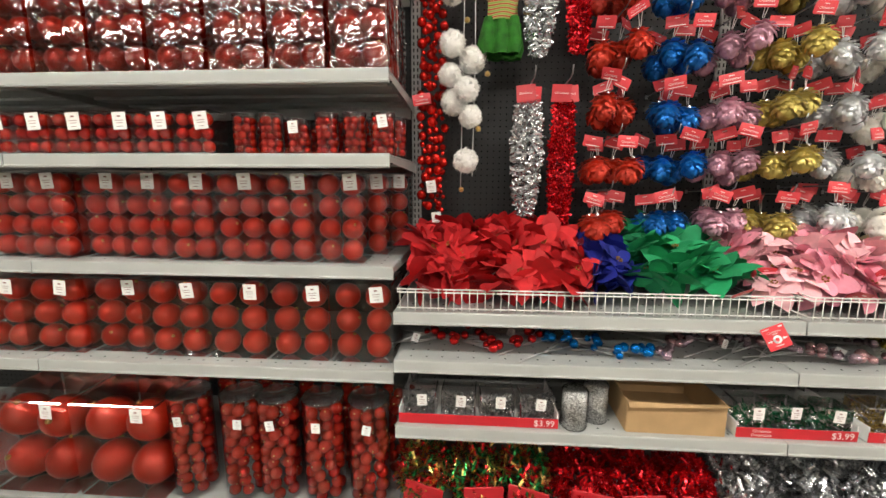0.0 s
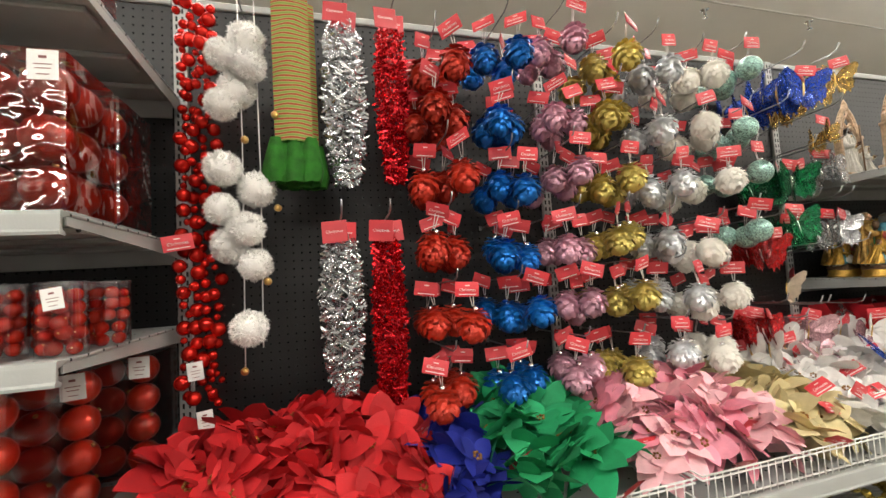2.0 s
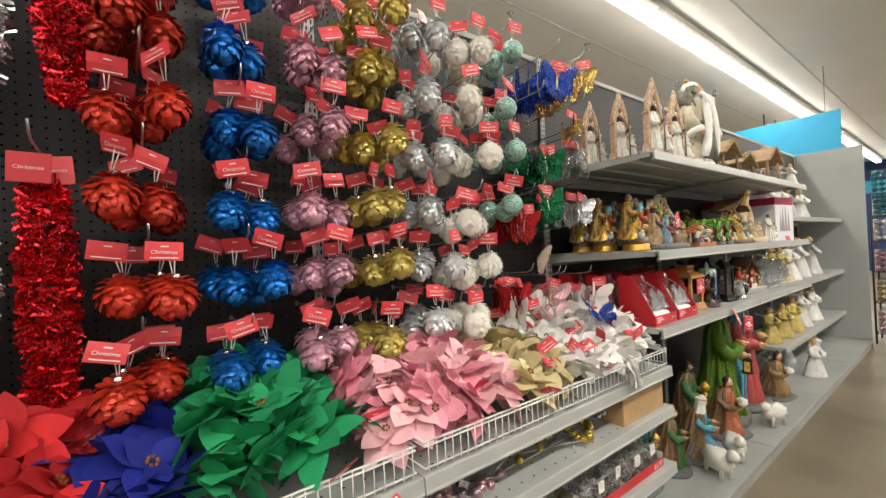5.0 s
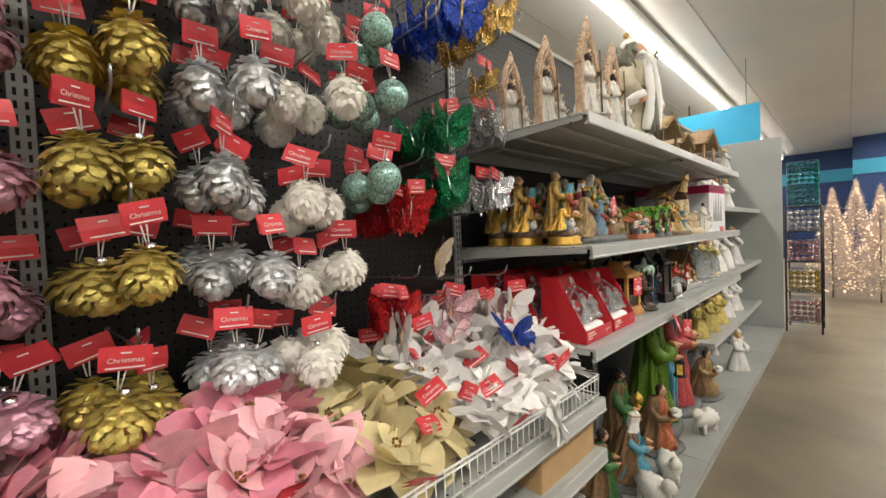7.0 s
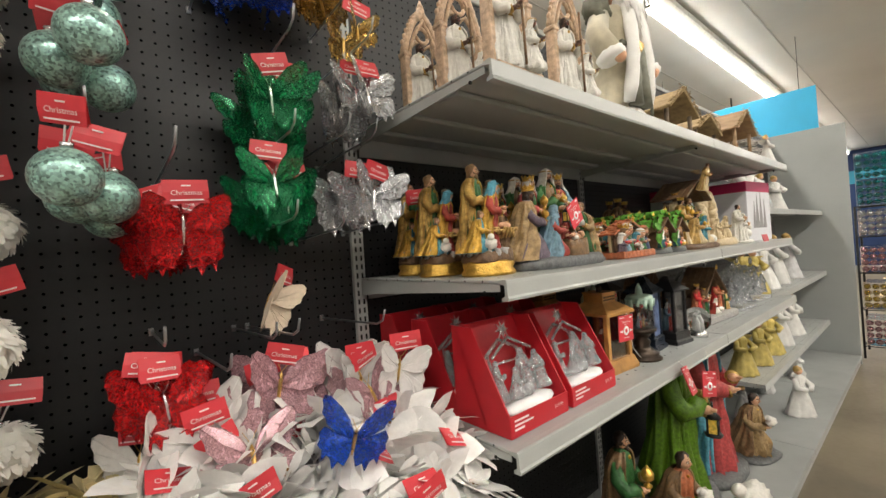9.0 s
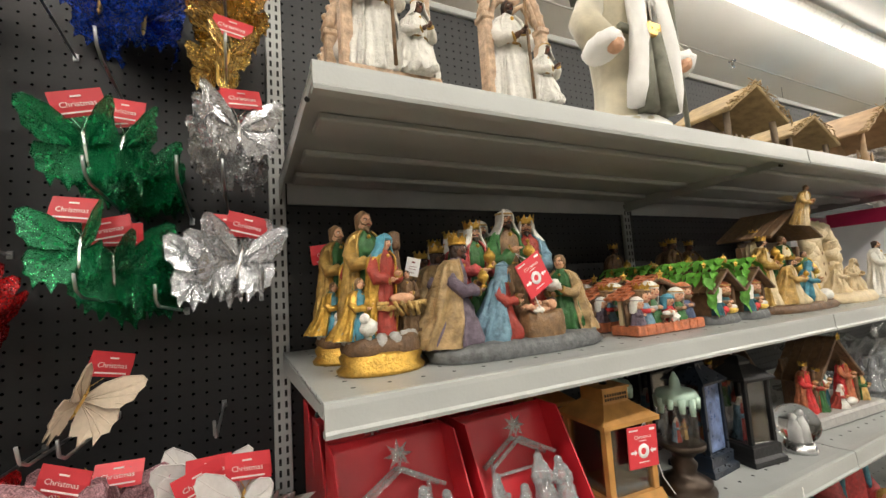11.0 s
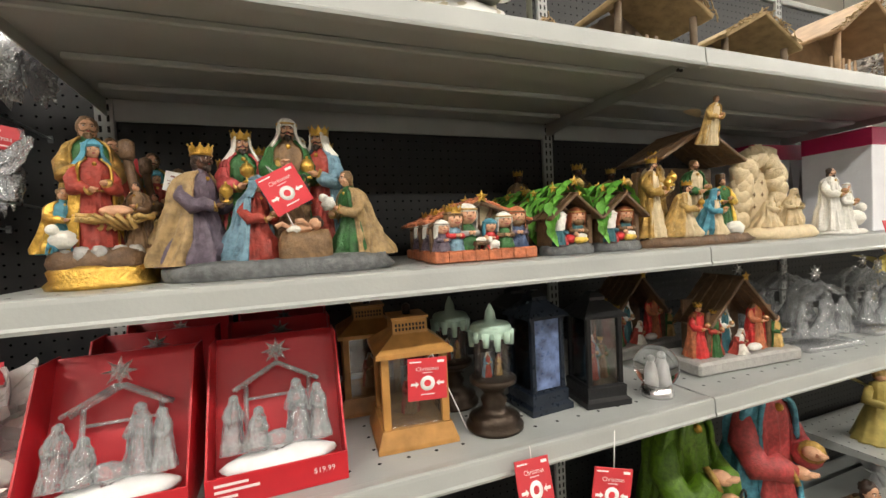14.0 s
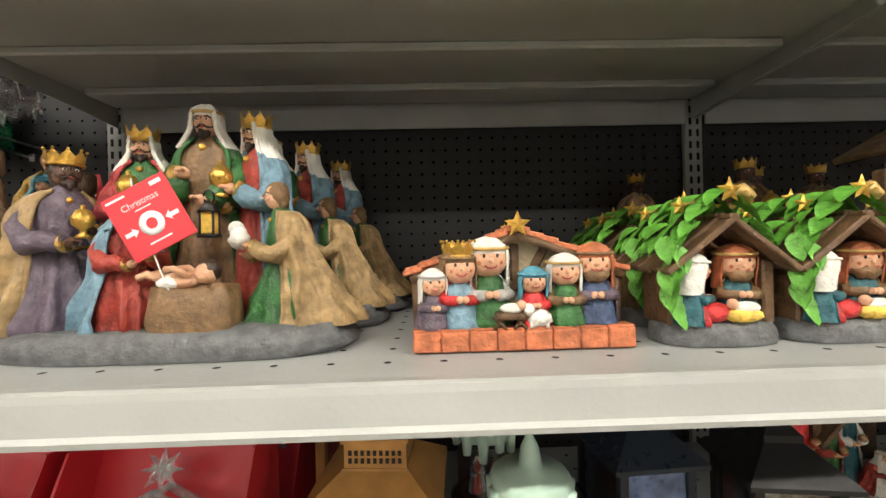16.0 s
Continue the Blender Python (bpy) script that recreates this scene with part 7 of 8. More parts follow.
bristle_tree(4.83, -0.34, ZT, 0.36, 0.18, FROST, "frosted silver bristle tree on the top shelf")
GAUZE = mat("white_gauze", (0.68, 0.67, 0.64), 0.7, 0, 0.12, 25, 0.06, 120, 0.08, 0, 0.4)
GOLDG = mat("gold_gauze", (0.50, 0.40, 0.12), 0.5, 0.25, 0.25, 25, 0.06, 120, 0.1)
SILVG = mat("silver_gauze", (0.50, 0.50, 0.50), 0.5, 0.2, 0.2, 25, 0.06, 120, 0.1)


def angel(x, y, z, h, robe, label, rz=0, group="angel dolls"):
    b = B()
    b.lathe([(0.30, 0), (0.29, 0.03), (0.22, 0.25), (0.14, 0.5), (0.10, 0.64), (0.12, 0.72), (0.10, 0.79), (0.04, 0.83)], 30, 0, T(0, 0, 0, 0, 0, 0, h), 0.16, 11, x, 0.8)
    b.ball((0, 0, 0.9 * h), 0.075 * h, 1, 12, 8)
    b.ball((0, 0.01 * h, 0.925 * h), 0.082 * h, 2, 12, 8, rough=0.25, seed=x)
    for s in (-1, 1):
        b.leaf(0.34 * h, 0.26 * h, 0, T(0.03 * s * h, 0.09 * h, 0.66 * h, 0, -38, 0 if s > 0 else 180), 0.2, 0.3, 6)
        b.tube([(s * 0.11 * h, 0, 0.74 * h), (s * 0.2 * h, -0.1 * h, 0.58 * h), (s * 0.05 * h, -0.19 * h, 0.55 * h)], [0.05 * h, 0.07 * h, 0.05 * h], 8, 0)
    solid("angel_doll", b, [robe, PALM[PAL["skin"]], PALM[PAL["straw"]]], T(x, y, z, 0, 0, rz), label, "angel doll", group)


angel(4.71, -0.52, ZT, 0.16, GAUZE, "white gauze angel doll on the top shelf", 10)
for x, y, z, h, m, lab in ((5.15, -0.25, Z_F[0], 0.3, GAUZE, "white gauze angel doll"), (5.5, -0.24, Z_F[0], 0.33, GAUZE, "white gauze angel doll"), (5.85, -0.24, Z_F[0], 0.3, SILVG, "silver gauze angel doll"), (6.4, -0.22, Z_F[0], 0.32, GAUZE, "white gauze angel doll"),
                           (5.1, -0.27, Z_F[1], 0.34, GOLDG, "gold gauze angel doll"), (5.4, -0.26, Z_F[1], 0.32, GOLDG, "gold gauze angel doll"), (5.72, -0.24, Z_F[1], 0.36, GAUZE, "white gauze angel doll"), (6.1, -0.24, Z_F[1], 0.4, GAUZE, "white gauze angel doll"), (6.6, -0.24, Z_F[1], 0.4, SILVG, "silver gauze angel doll"),
                           (5.05, -0.25, Z_F[2], 0.3, GOLDG, "gold gauze angel doll"), (5.36, -0.27, Z_F[2], 0.3, GOLDG, "gold gauze angel doll"), (5.7, -0.26, Z_F[2], 0.32, GOLDG, "gold gauze angel doll"), (6.05, -0.25, Z_F[2], 0.38, GAUZE, "white gauze angel doll"), (6.5, -0.25, Z_F[2], 0.36, GAUZE, "white gauze angel doll"),
                           (5.42, -0.46, 0.09, 0.32, GAUZE, "white gauze angel doll"), (5.1, -0.22, 0.09, 0.23, SILVG, "silver gauze angel doll"), (5.75, -0.2, 0.09, 0.23, SILVG, "silver gauze angel doll"), (6.3, -0.3, 0.09, 0.23, GAUZE, "white gauze angel doll")):
    angel(x, y, z + 0.001, h, m, lab + " standing on the shelf", R.uniform(-40, 40))

# ---- large statues on the base deck ----
ZD = 0.091


def big(name, x, y, h, label, rz=0, **kw):
    b = B()
    w = h * (0.75 if kw.get("kneel") else 0.5)
    rock_base(b, w, w * 0.8, h * 0.05, "rock", x)
    figure(b, 0, 0, h * 0.045, h * 0.955, seg=36, **kw)
    statue(name, b, x, y, ZD, label, "large deck statues", rz, 1.0, "statue")


big("shepherd_statue", 3.93, -0.25, 0.80, "large green robed shepherd statue on the base deck", 12, robe="lime", cape="lime", skin="skin", hair="brown", beard=True, gift="lantern", seed=3)
big("mother_statue", 4.30, -0.26, 0.80, "large red robed statue with a blue cloak", 0, robe="rose", cape="aqua", skin="skin", veil="aqua", seed=6)
big("kneeling_statue", 3.25, -0.36, 0.36, "kneeling statue with white veil and blue robe", 20, robe="aqua", cape="brown", veil="white", kneel=True, seed=2)
big("kneeling_statue", 3.02, -0.30, 0.34, "kneeling green robed statue with dark hair", 30, robe="green", cape="brown", kneel=True, seed=4)
big("king_statue", 3.42, -0.24, 0.5, "green and brown robed king statue", 10, robe="green", cape="brown", beard=True, gift="cup", seed=6)
big("kneeling_statue", 3.66, -0.36, 0.38, "kneeling brown robed statue with a lamb", -10, robe="terra", cape="brown", kneel=True, gift="lamb", seed=7)
big("kneeling_statue", 4.62, -0.38, 0.36, "kneeling tan robed statue with a lamb", -14, robe="tan", cape="brown", kneel=True, gift="lamb", seed=8)
big("king_statue", 2.72, -0.3, 0.4, "green robed king statue with a crown", 0, robe="teal", cape="green", crown=True, beard=True, gift="cup", seed=9)
b = B()
b.ball((0, 0, 0.1), 0.07, PAL["white"], 14, 10, (1.5, 0.9, 0.9), None, 0.35, 3)
b.ball((-0.11, -0.01, 0.16), 0.035, PAL["white"], 10, 8, (1.2, 0.9, 1))
for px in (-0.06, 0.06):
    for py in (-0.03, 0.03):
        b.tube([(px, py, 0), (px, py, 0.08)], 0.013, 7, PAL["white"])
SHEEP = b.data("sheep_statue", PALM)
for x, y, rz in ((3.36, -0.5, 30), (4.02, -0.52, -20), (3.12, -0.5, 60)):
    statue("sheep_statue", SHEEP, x, y, ZD, "white woolly sheep statue on the base deck", "sheep statues", rz, 0.85, "statue")

# ---- butterflies ----


def wing_glitter(name, col, metal=0.3):
    return sheer(glitter(name, col, 500, metal, 0.25, 0.5), 0.25)


BUT = {"green": wing_glitter("green_wing", (0.004, 0.20, 0.07)), "silver": wing_glitter("silver_wing", (0.62, 0.63, 0.65), 0.7), "blue": wing_glitter("blue_wing", (0.012, 0.07, 0.45)), "gold": wing_glitter("gold_wing", (0.55, 0.36, 0.10), 0.7),
       "red": wing_glitter("red_wing", (0.52, 0.012, 0.015)), "pink": wing_glitter("pink_wing", (0.66, 0.40, 0.44)), "white": mat("white_wing", (0.74, 0.72, 0.70), 0.6, 0, 0.06, 60, 0.05, 120), "cream": mat("cream_wing", (0.66, 0.55, 0.42), 0.55, 0, 0.08, 60, 0.05, 120)}


def wing_mesh(m, up):
    b = B()
    out = [(0, 0.01), (0.022, 0.045), (0.05, 0.068), (0.085, 0.08), (0.098, 0.074), (0.1, 0.058), (0.093, 0.042), (0.092, 0.024), (0.08, 0.014), (0.074, 0.002), (0.05, -0.004), (0, 0)] if up else \
        [(0, 0), (0.05, -0.003), (0.074, 0), (0.082, -0.022), (0.076, -0.036), (0.078, -0.05), (0.066, -0.058), (0.062, -0.082), (0.054, -0.064), (0.044, -0.07), (0.036, -0.09), (0.028, -0.068), (0.014, -0.072), (0.006, -0.045)]
    ctr = (0.055, 0.038) if up else (0.042, -0.03)
    vs = [(ctr[0], 0.006, ctr[1])] + [(x, 0.0, z) for x, z in out]
    n = len(out)
    b.add(vs, [(0, 1 + i, 1 + (i + 1) % n) for i in range(n)], 0, False)
    b.add([(x, y + 0.0016, z) for x, y, z in vs], [(0, 1 + (i + 1) % n, 1 + i) for i in range(n)], 0, False)
    b.tube([(x, -0.0005, z) for x, z in out], 0.0013, 4)
    for j in (2, 4, 6, 8):
        b.tube([(0.004, 0.0, 0.004 if up else -0.006), (out[j][0] * 0.55, 0.004, out[j][1] * 0.5), (out[j][0], 0.0, out[j][1])], [0.0014, 0.0012, 0.0008], 4)
    return b.data("wing", [m])


WINGS = {k: (wing_mesh(m, True), wing_mesh(m, False)) for k, m in BUT.items()}
BODYB = B()
BODYB.lathe([(0.001, -0.04), (0.004, -0.03), (0.0055, 0.0), (0.005, 0.02), (0.001, 0.032)], 8)
for s in (-1, 1):
    BODYB.tube([(0, 0, 0.03), (s * 0.014, -0.008, 0.055)], 0.0009, 4)
BODYS = BODYB.data("body", [SILVCAP])
BODYB = BODYB.data("body", [GOLDCAP])


def butterfly(x, y, z, colour, rx, ry, rz, s=1.0, tag=False, where="hanging from a peg hook"):
    t = thing("butterfly_clip", T(x, y, z, rx, ry, rz, s), colour + " glitter butterfly clip " + where, "butterfly ornament", colour + " butterflies")
    up, lo = WINGS[colour]
    f = R.uniform(15, 45)
    for s2 in (0, 1):
        F = Matrix.Scale(-1, 4, (1, 0, 0)) if s2 else Matrix.Identity(4)
        part("wing", up, None, t, "", F @ T(0, 0, 0, 0, 0, -f))
        part("wing", lo, None, t, "", F @ T(0, 0, 0, 0, 0, -f * 0.8))
    part("body", BODYB if colour in ("gold", "white", "cream", "blue", "pink") else BODYS, None, t)
    if tag:
        red_tag(t, T(0.0, -0.02, 0.082 / s, R.uniform(-8, 12), R.uniform(-14, 14), R.uniform(-15, 15), 1.0 / s))
    return t


def bunch(x, z, colour, n, tags=3, s=1.0, y0=-0.26, spread=0.035):
    peg_hook(x, z + 0.1)
    for k in range(n):
        butterfly(x + R.uniform(-spread, spread), y0 + 0.035 * k, z + R.uniform(-0.025, 0.02) - 0.004 * k, colour, R.uniform(-20, 8), R.uniform(-12, 12), R.uniform(-22, 22), 0.9 * s * R.uniform(0.85, 1.05), k < tags)


bunch(2.165, 1.69, "green", 8, 3, 0.92)
bunch(2.16, 1.49, "green", 7, 3, 0.92)
bunch(2.335, 1.72, "silver", 5, 2, 0.95)
bunch(2.335, 1.50, "silver", 3, 2, 0.95)
bunch(2.17, 2.05, "blue", 15, 2, 1.1, -0.30, 0.05)
bunch(2.34, 2.06, "gold", 8, 2, 0.9, -0.3, 0.03)
bunch(2.34, 1.86, "gold", 2, 1, 0.6)
bunch(1.96, 1.43, "red", 6, 3, 0.9)
bunch(1.94, 1.12, "red", 6, 4, 0.8)
bunch(2.13, 1.10, "pink", 5, 3)
bunch(2.32, 1.09, "white", 4, 2)
bunch(2.02, 1.06, "white", 3, 2)
butterfly(2.125, -0.2, 1.27, "cream", 10, 24, 48, 0.72, True)
peg_hook(2.155, 1.42)
butterfly(2.175, -0.45, 1.045, "blue", -68, 10, -35, 0.75, False, "lying on the white flowers")
butterfly(2.355, -0.32, 1.10, "white", 0, 10, -20, 0.75, True)
for k in range(9):
    x = 1.9 + 0.5 * ((k * 0.7549) % 1)
    butterfly(x, -0.15 - 0.2 * ((k * 0.5698) % 1), 1.0 + 0.03 * (k % 3), "pink" if k % 2 else "white", R.uniform(-60, 0), R.uniform(-30, 30), R.uniform(-60, 60), 0.8, k % 3 == 0, "resting on the flower heap")
for x, z in ((2.26, 1.60), (2.25, 1.40), (2.40, 1.42), (2.05, 1.95), (2.1, 1.2)):
    peg_hook(x, z)

for x, y, z, a in ((1.93, -0.3, 1.04, 20), (2.02, -0.42, 1.03, -25), (2.12, -0.28, 1.05, 8), (2.21, -0.45, 1.03, 35), (2.3, -0.33, 1.05, -12), (2.36, -0.47, 1.01, 24), (1.84, -0.44, 1.0, -30), (2.07, -0.5, 1.0, 50), (1.98, -0.5, 0.985, -15), (2.25, -0.52, 0.985, 5), (1.78, -0.5, 0.965, 12)):
    t = thing("hang_tag", T(x, y, z, -50, a, a * 0.7), "red card tag lying among white cloth flowers", "price tag", "tags among the flowers")
    red_tag(t, T(0, 0, 0))

# ---- berry picks on the shelf below the tray ----
PICKC = [mat("pick_" + n, c, 0.15, 0.75, 0.05, 20, 0, 60, 0.1) for n, c in (("red", (0.5, 0.01, 0.01)), ("blue", (0.0, 0.16, 0.5)), ("rose", (0.6, 0.35, 0.38)), ("lilac", (0.42, 0.3, 0.36)), ("gold", (0.6, 0.45, 0.1)), ("silver", (0.65, 0.65, 0.65)))]
STEMS = mat("silver_stem", (0.5, 0.5, 0.5), 0.4, 0.6)
PICKS = []
for k, m in enumerate(PICKC):
    bead = B().ball((0, 0, 0), 0.5, 0, 14, 9).data("berry", [m])
    PICKS.append(bead)
for k in range(34):
    x = 0.05 + 2.32 * k / 34
    ci = 0 if x < 0.45 else 1 if x < 0.75 else 2 + (k % 2) if x < 1.5 else 4 if x < 2.0 else 5
    y = -0.47 + R.uniform(-0.05, 0.1)
    t = thing("berry_pick", T(x, y, Z_R[1] + 0.014, 0, 0, R.uniform(-40, 40)), ("red", "blue", "rose pink", "lilac", "gold", "silver")[ci] + " shiny ball pick lying on the shelf", "berry pick", "ball picks")
    st = B()
    for j in range(5):
        ang = R.uniform(-0.6, 0.6)
        L = R.uniform(0.05, 0.11)
        p = (L * math.cos(ang), L * math.sin(ang), R.uniform(0.0, 0.025))
        st.tube([(-0.06, 0, 0), p], 0.0016, 4)
        dia = R.uniform(0.022, 0.034)
        part("berry", PICKS[ci], None, t, "", T(p[0], p[1], p[2] + dia * 0.2, 0, 0, 0, dia))
    st.tube([(-0.16, 0, -0.008), (-0.06, 0, 0)], 0.002, 5)
    part("stem", st, STEMS, t)
    if k % 5 == 0:
        sticker(t, 0, -0.02, 0.02, 0.025, 0.03, 20)
try_me_tag(1.13, -0.612, 0.778, -15, -24, 0, 0.8)

# ---- trays and boxes on the lowest shelf ----
ZB = Z_R[2] + 0.001
GLIT = glitter("silver_glitter", (0.42, 0.43, 0.44), 220, 0.8)
GLITG = glitter("green_glitter", (0.01, 0.19, 0.08), 220, 0.5)
GLITW = glitter("white_glitter", (0.74, 0.74, 0.72), 260, 0.2)


def small_tray(x0, x1, inside, n, words, label):
    w = x1 - x0
    t = thing("card_tray", T(x0, -0.575, ZB), label, "card tray", "red card trays")
    fr = part("front_panel", B().box((0, 0, 0), (w, 0.003, 0.034), 0, 0.001), CARD, t, "red printed front")
    part("lettering", PRICE, None, fr, "", T(w - 0.045, -0.001, 0.017))
    if words:
        part("lettering", ORNW, None, fr, "", T(0.075, -0.001, 0.017, 0, 0, 0, 0.62))
    part("base", B().box((0, 0.003, 0), (w, 0.25, 0.003)), PAPER, t)
    part("side_panel", B().box((0, 0.003, 0.003), (0.003, 0.25, 0.05)), PAPER, t)
    part("side_panel", B().box((w - 0.003, 0.003, 0.003), (w, 0.25, 0.05)), PAPER, t)
    step = w / n
    for k in range(n):
        bx = thing("ornament_packet", T(x0 + step * (k + 0.5), -0.565 + R.uniform(0, 0.02), ZB + 0.004, 0, 0, R.uniform(-6, 6)), "clear packet of " + inside[0] + " glitter ornaments", "ornament packet", "glitter packets")
        part("case", B().box((-step * 0.44, 0, 0), (step * 0.44, 0.09, R.uniform(0.085, 0.105)), 0, 0.004), FILM, bx, "clear plastic case")
        bb = B()
        rr = random.Random(k + int(x0 * 100))
        for j in range(150):
            p = Vector((rr.uniform(-0.4, 0.4) * step, rr.uniform(0.005, 0.06), rr.uniform(0.004, 0.08)))
            d = Vector((rr.uniform(-1, 1), rr.uniform(-1, 1), rr.uniform(-1, 1))).normalized() * 0.012
            e = d.cross(Vector((rr.uniform(-1, 1), 0.3, rr.uniform(-1, 1)))).normalized() * 0.004
            bb.add([p - d, p + e, p + d, p - e], [(0, 1, 2, 3)], 0, False)
        part("filling", bb, inside[1], bx)
        sticker(bx, 0.01, -0.002, 0.07, 0.032, 0.04, R.uniform(-5, 5))


small_tray(0.01, 0.53, ("silver", GLIT), 4, False, "long red card tray of silver glitter packets")
small_tray(1.08, 1.44, ("green", GLITG), 3, True, "red card tray of green glitter ornaments")
small_tray(1.47, 1.83, ("gold", glitter("gold_glitter", (0.5, 0.36, 0.1), 220, 0.8)), 3, True, "red card tray of gold glitter ornaments")
small_tray(1.88, 2.38, ("white", GLITW), 4, False, "long red card tray of white glitter packets")
for x, y in ((0.585, -0.545), (0.665, -0.5)):
    t = thing("glitter_jar", T(x, y, ZB), "clear jar of white glitter snow", "glitter jar", "glitter jars")
    part("jar", B().lathe([(0.042, 0), (0.042, 0.125), (0.04, 0.128)], 24), TUBEP, t, "clear plastic jar")
    part("filling", B().lathe([(0.039, 0.002), (0.039, 0.118)], 24), GLITW, t)
for x, y, z, w, h, rz in ((0.895, -0.575, ZB, 0.30, 0.105, -1), (2.26, -0.57, Z_R[1] + 0.001, 0.3, 0.125, 0)):
    t = thing("cardboard_box", T(x, y, z, 0, 0, rz), "open brown cardboard box on the shelf", "cardboard box", "cardboard boxes")
    part("front_panel", B().box((-w / 2, 0, 0), (w / 2, 0.004, h)), KRAFT, t)
    part("back_panel", B().box((-w / 2, 0.26, 0), (w / 2, 0.264, h)), KRAFT, t)
    for s in (-1, 1):
        part("side_panel", B().box((s * w / 2 - 0.002, 0.004, 0), (s * w / 2 + 0.002, 0.26, h)), KRAFT, t)
    part("base", B().box((-w / 2 + 0.002, 0.004, 0.0), (w / 2 - 0.002, 0.26, 0.004)), KRAFT, t)
    part("lid_flap", B().add([(-w / 2, 0, h), (w / 2, 0, h), (w / 2, -0.018, h + 0.004), (-w / 2, -0.014, h - 0.012), ], [(0, 1, 2, 3)], 0, False), KRAFT, t)

# ---- tinsel garlands in red sleeves on the base deck ----
for k in range(13):
    x = 0.08 + 0.183 * k
    kind = ("mixed", "mixed", "mixed", "red", "red", "red", "silver", "silver", "silver", "silver", "white", "white", "white")[k]
    t = thing("sleeved_tinsel", T(x, -0.46, 0.091, 0, 0, 0, 1.22), kind + " tinsel garland coiled in a red card sleeve", "tinsel garland", "sleeved tinsel garlands")
    ms = {"mixed": (GREENT, REDT, GOLDCAP), "red": (REDT,), "silver": (SILVT,), "white": (SILVT, GLITW)}[kind]
    rr = random.Random(k)
    for q, m in enumerate(ms):
        bb = B()
        for j in range(900 // len(ms)):
            u, a = rr.uniform(-1, 1), rr.uniform(0, 6.283)
            p = Vector((0.08 * math.sqrt(1 - u * u) * math.cos(a) * rr.uniform(0.8, 1), 0.1 * math.sqrt(1 - u * u) * math.sin(a), 0.075 + 0.075 * u))
            d = Vector((rr.uniform(-1, 1), rr.uniform(-1, 1), rr.uniform(-1, 1))).normalized() * rr.uniform(0.01, 0.022)
            e = d.cross(Vector((rr.uniform(-1, 1), 0.2, 1))).normalized() * 0.0035
            bb.add([p - d - e, p + d - e, p + d + e, p - d + e], [(0, 1, 2, 3)], 0, False)
        part("tinsel", bb, m, t)
    part("sleeve", B().box((-0.055, -0.105, 0.0), (0.055, -0.1, 0.1), 0, 0.002), CARD, t, "red card sleeve", T(0.02, 0, 0.0, 0, R.uniform(-8, 8), R.uniform(-20, 20)))

# ---- far end of the aisle ----
t = thing("wire_rack", T(7.62, -0.76, 0), "black wire rack stacked with boxed ornaments", "display rack")
for sx in (0, 0.42):
    for sy in (-0.16, 0.16):
        part("post", B().tube([(sx, sy, 0), (sx, sy, 1.5)], 0.01, 8), BLACKM, t)
for zz in (0.12, 0.48, 0.84, 1.2, 1.5):
    for sy in (-0.16, 0.16):
        part("shelf_rail", B().tube([(0, sy, zz), (0.42, sy, zz)], 0.006, 6), BLACKM, t)
    for sx in (0, 0.1, 0.2, 0.3, 0.42):
        part("shelf_wire", B().tube([(sx, -0.16, zz), (sx, 0.16, zz)], 0.005, 6), BLACKM, t)
for lv, (zz, m, nm) in enumerate(((0.127, PICKC[2], "rose"), (0.487, PICKC[4], "gold"), (0.847, PICKC[2], "rose"), (1.207, PICKC[5], "silver"), (1.507, mat("teal_ball", (0.0, 0.30, 0.32), 0.15, 0.75), "teal"))):
    ball = B().ball((0, 0, 0), 0.5, 0, 12, 8).data("ball", [m])
    for q in range(2 if lv == 4 else 1):
        bx = thing("ornament_box", T(7.64, -0.76, zz + 0.262 * q), "clear box of " + nm + " ornament balls on the rack", "ornament box", "boxes on the rack")
        part("case", B().box((0, -0.145, 0), (0.38, 0.145, 0.26), 0, 0.004), FILM, bx, "clear plastic case")
        for i in range(5):
            for j in range(4):
                part("ball", ball, None, bx, "", T(0.03, -0.114 + 0.057 * i, 0.035 + 0.062 * j, 0, 0, 0, 0.055))
                if i == 0:
                    for kx in range(1, 5):
                        part("ball", ball, None, bx, "", T(0.03 + 0.07 * kx, -0.114, 0.035 + 0.062 * j, 0, 0, 0, 0.055))
BULB = glowing("fairy_bulb", (1.0, 0.72, 0.42), 3.0)
FLOCK = mat("pink_white_flock", (0.74, 0.60, 0.52), 0.8, 0, 0.25, 20, 0.06, 90)
for x, y, h, r in ((10.8, -0.95, 1.88, 0.46), (10.5, -1.5, 1.86, 0.46), (12.4, -1.25, 2.1, 0.55), (12.0, -2.2, 2.1, 0.6), (14.0, -1.9, 2.2, 0.62), (14.6, -2.8, 2.2, 0.65)):
    t = bristle_tree(x, y, 0.0, h, r, FLOCK, "flocked pale artificial tree with warm fairy lights", 1300, "lit trees at the far end")
    rr = random.Random(int(y * 10))
    bl = B()
    for k in range(240):
        f, a = rr.random() ** 1.2, rr.uniform(0, 6.283)
        q = r * (1 - f) * rr.uniform(0.8, 1.05)
        bl.ball((q * math.cos(a), q * math.sin(a), h * (0.08 + 0.86 * f)), 0.0095, 0, 5, 3)
    tagged(part("fairy_lights", bl, BULB, t, "warm glowing fairy lights"), kind="stuff")

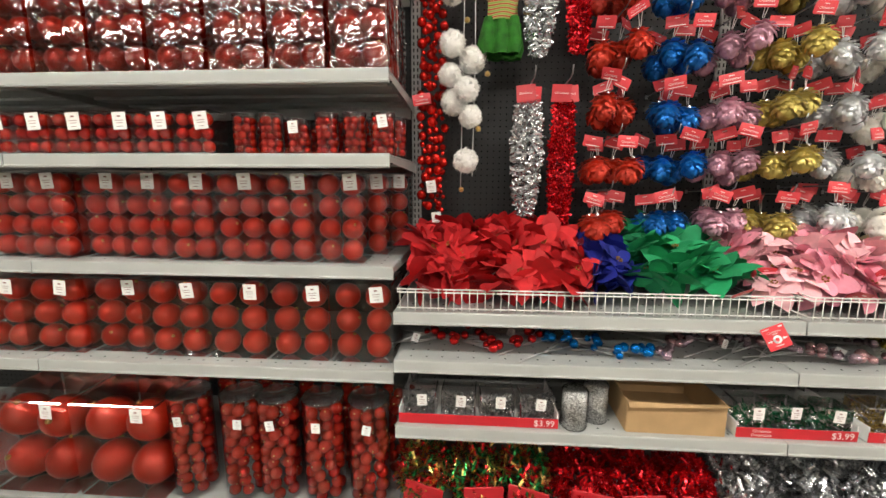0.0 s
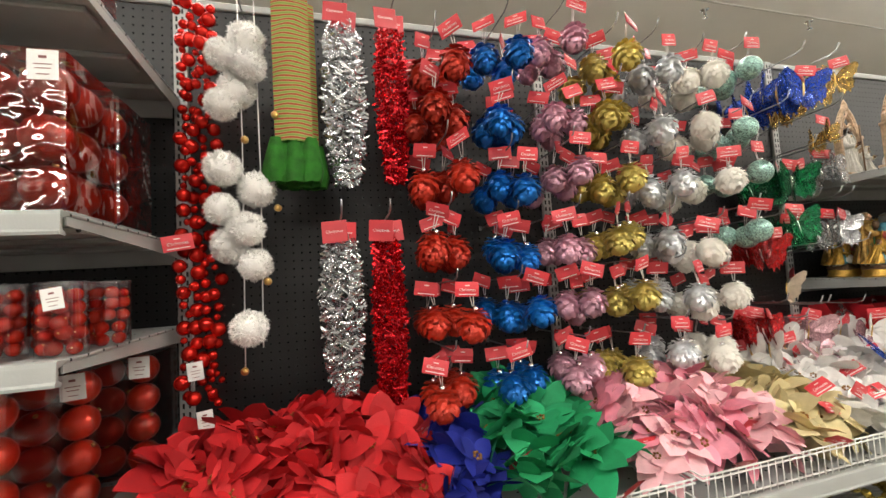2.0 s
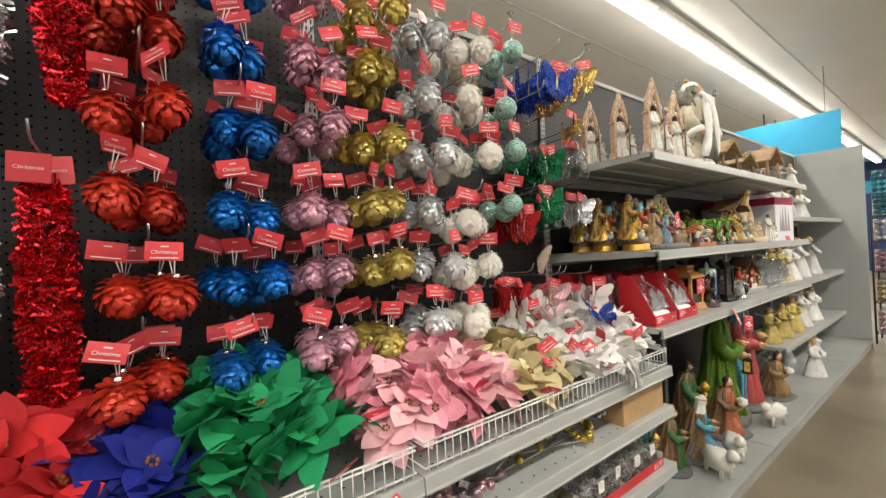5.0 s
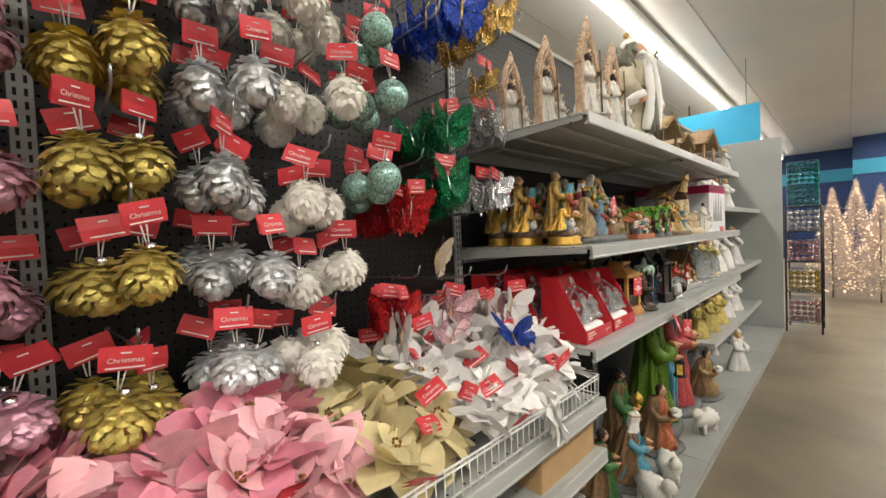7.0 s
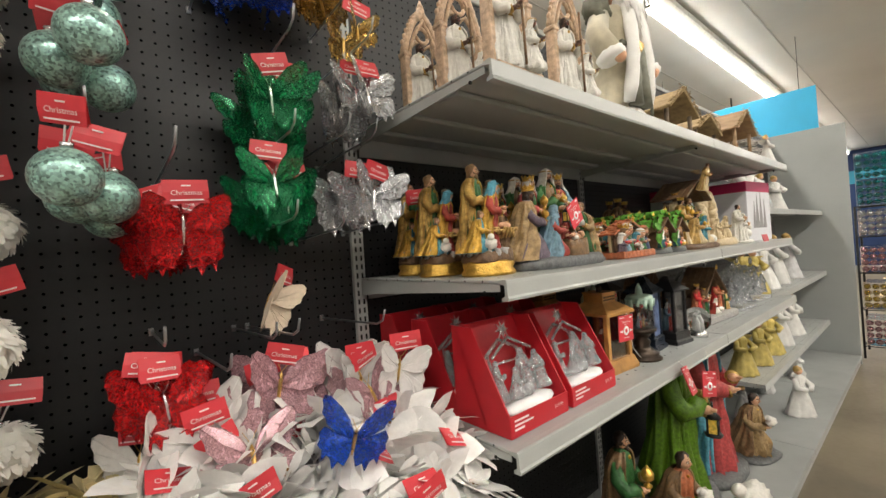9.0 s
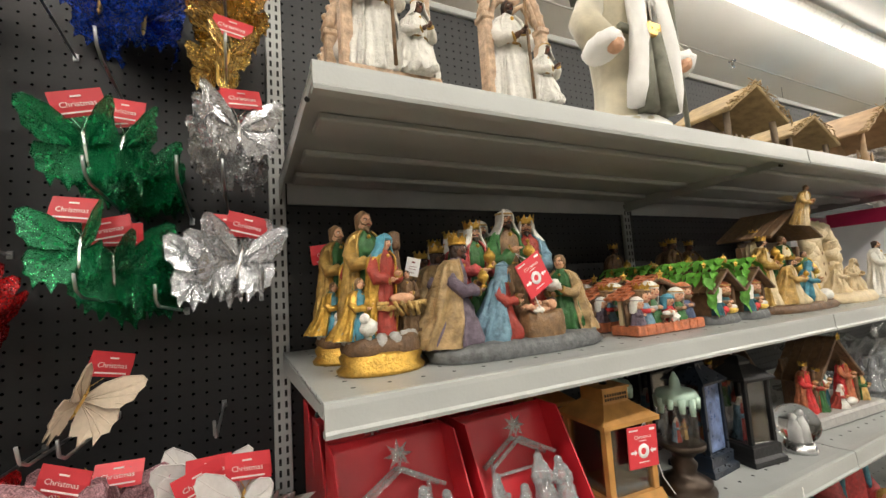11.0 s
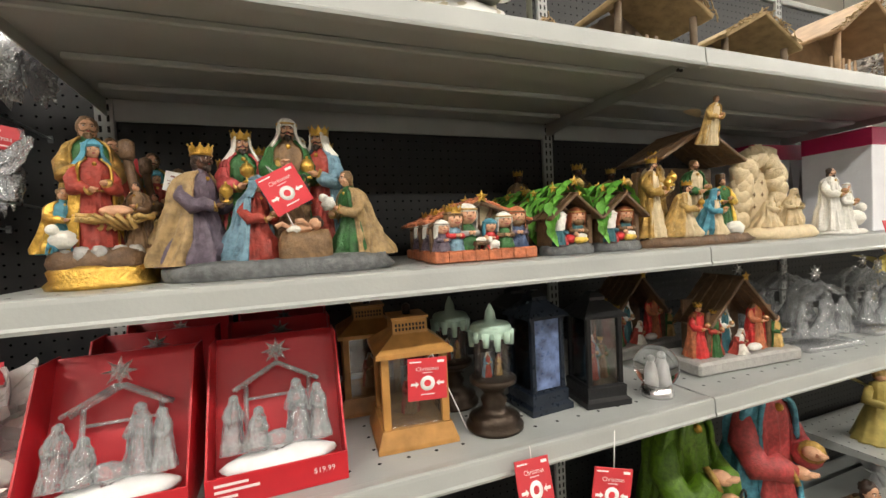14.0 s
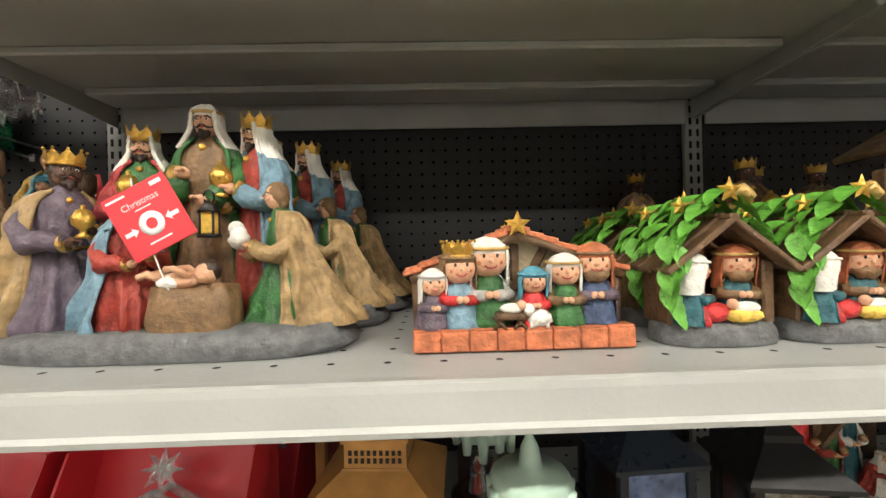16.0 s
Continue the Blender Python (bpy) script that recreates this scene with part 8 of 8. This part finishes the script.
# hanging banner, sprinkler heads, ceiling fittings
t = thing("hanging_banner", T(8.3, 0.25, 2.70), "bright cyan fabric banner hanging from the ceiling", "banner")
part("cloth", B().box((-0.012, -0.55, -0.25), (0.012, 1.3, 0.27), 0, 0.004), BANNER, t)
for yy in (-0.4, 1.1):
    part("cord", B().tube([(0, yy, 0.27), (0, yy, CEIL - 2.70)], 0.003, 5), BLACKM, t)
CHR = mat("chrome", (0.7, 0.7, 0.7), 0.2, 1.0)
for x, y in ((3.7, 1.3), (4.9, 1.25), (7.0, 1.2), (2.4, 2.4), (9.5, -1.6), (5.5, -2.0)):
    t = thing("sprinkler_head", T(x, y, CEIL), "small chrome sprinkler head under the ceiling", "sprinkler", "sprinkler heads")
    part("pipe", B().lathe([(0.035, -0.001), (0.035, -0.006), (0.012, -0.008), (0.012, -0.05)], 14), CHR, t)
    part("deflector", B().lathe([(0.005, -0.05), (0.005, -0.07), (0.022, -0.072), (0.022, -0.075)], 14), CHR, t)
for x in (10.2, 10.9):
    t = thing("spot_lamp", T(x, 1.0, CEIL), "small white track spot lamp on the ceiling", "spot lamp", "spot lamps")
    part("stem", B().tube([(0, 0, 0), (0, 0, -0.2)], 0.012, 8), BLACKM, t)
    part("head", B().lathe([(0.03, 0.0), (0.07, 0.03), (0.075, 0.12), (0.03, 0.15)], 18, 0, T(0, 0, -0.25, 110)), HOUSE, t)

# unseen added shelving across the aisle; cuts stray light, pale goods bounce light
structure("wall_opposite_1", B().box((-6, -3.55, 0), (7.32, -3.5, 1.7)), PANEL, "unseen stand-in shelving back that blocks stray light across the aisle")
for k in range(4):
    structure("wall_opposite_shelf_%d" % (k + 1), B().box((-6, -3.5, 0.4 + 0.45 * k), (7.32, -3.05, 0.43 + 0.45 * k)), SHELF, "unseen stand-in shelf across the aisle")
structure("wall_opposite_goods", B().box((-6, -3.45, 0.1), (7.32, -3.15, 0.39)).box((-6, -3.45, 0.44), (7.32, -3.15, 0.7)).box((-6, -3.45, 0.9), (7.32, -3.15, 1.15)).box((-6, -3.45, 1.34), (7.32, -3.15, 1.6)), PAPER, "unseen pale blocks across the aisle that bounce light back")
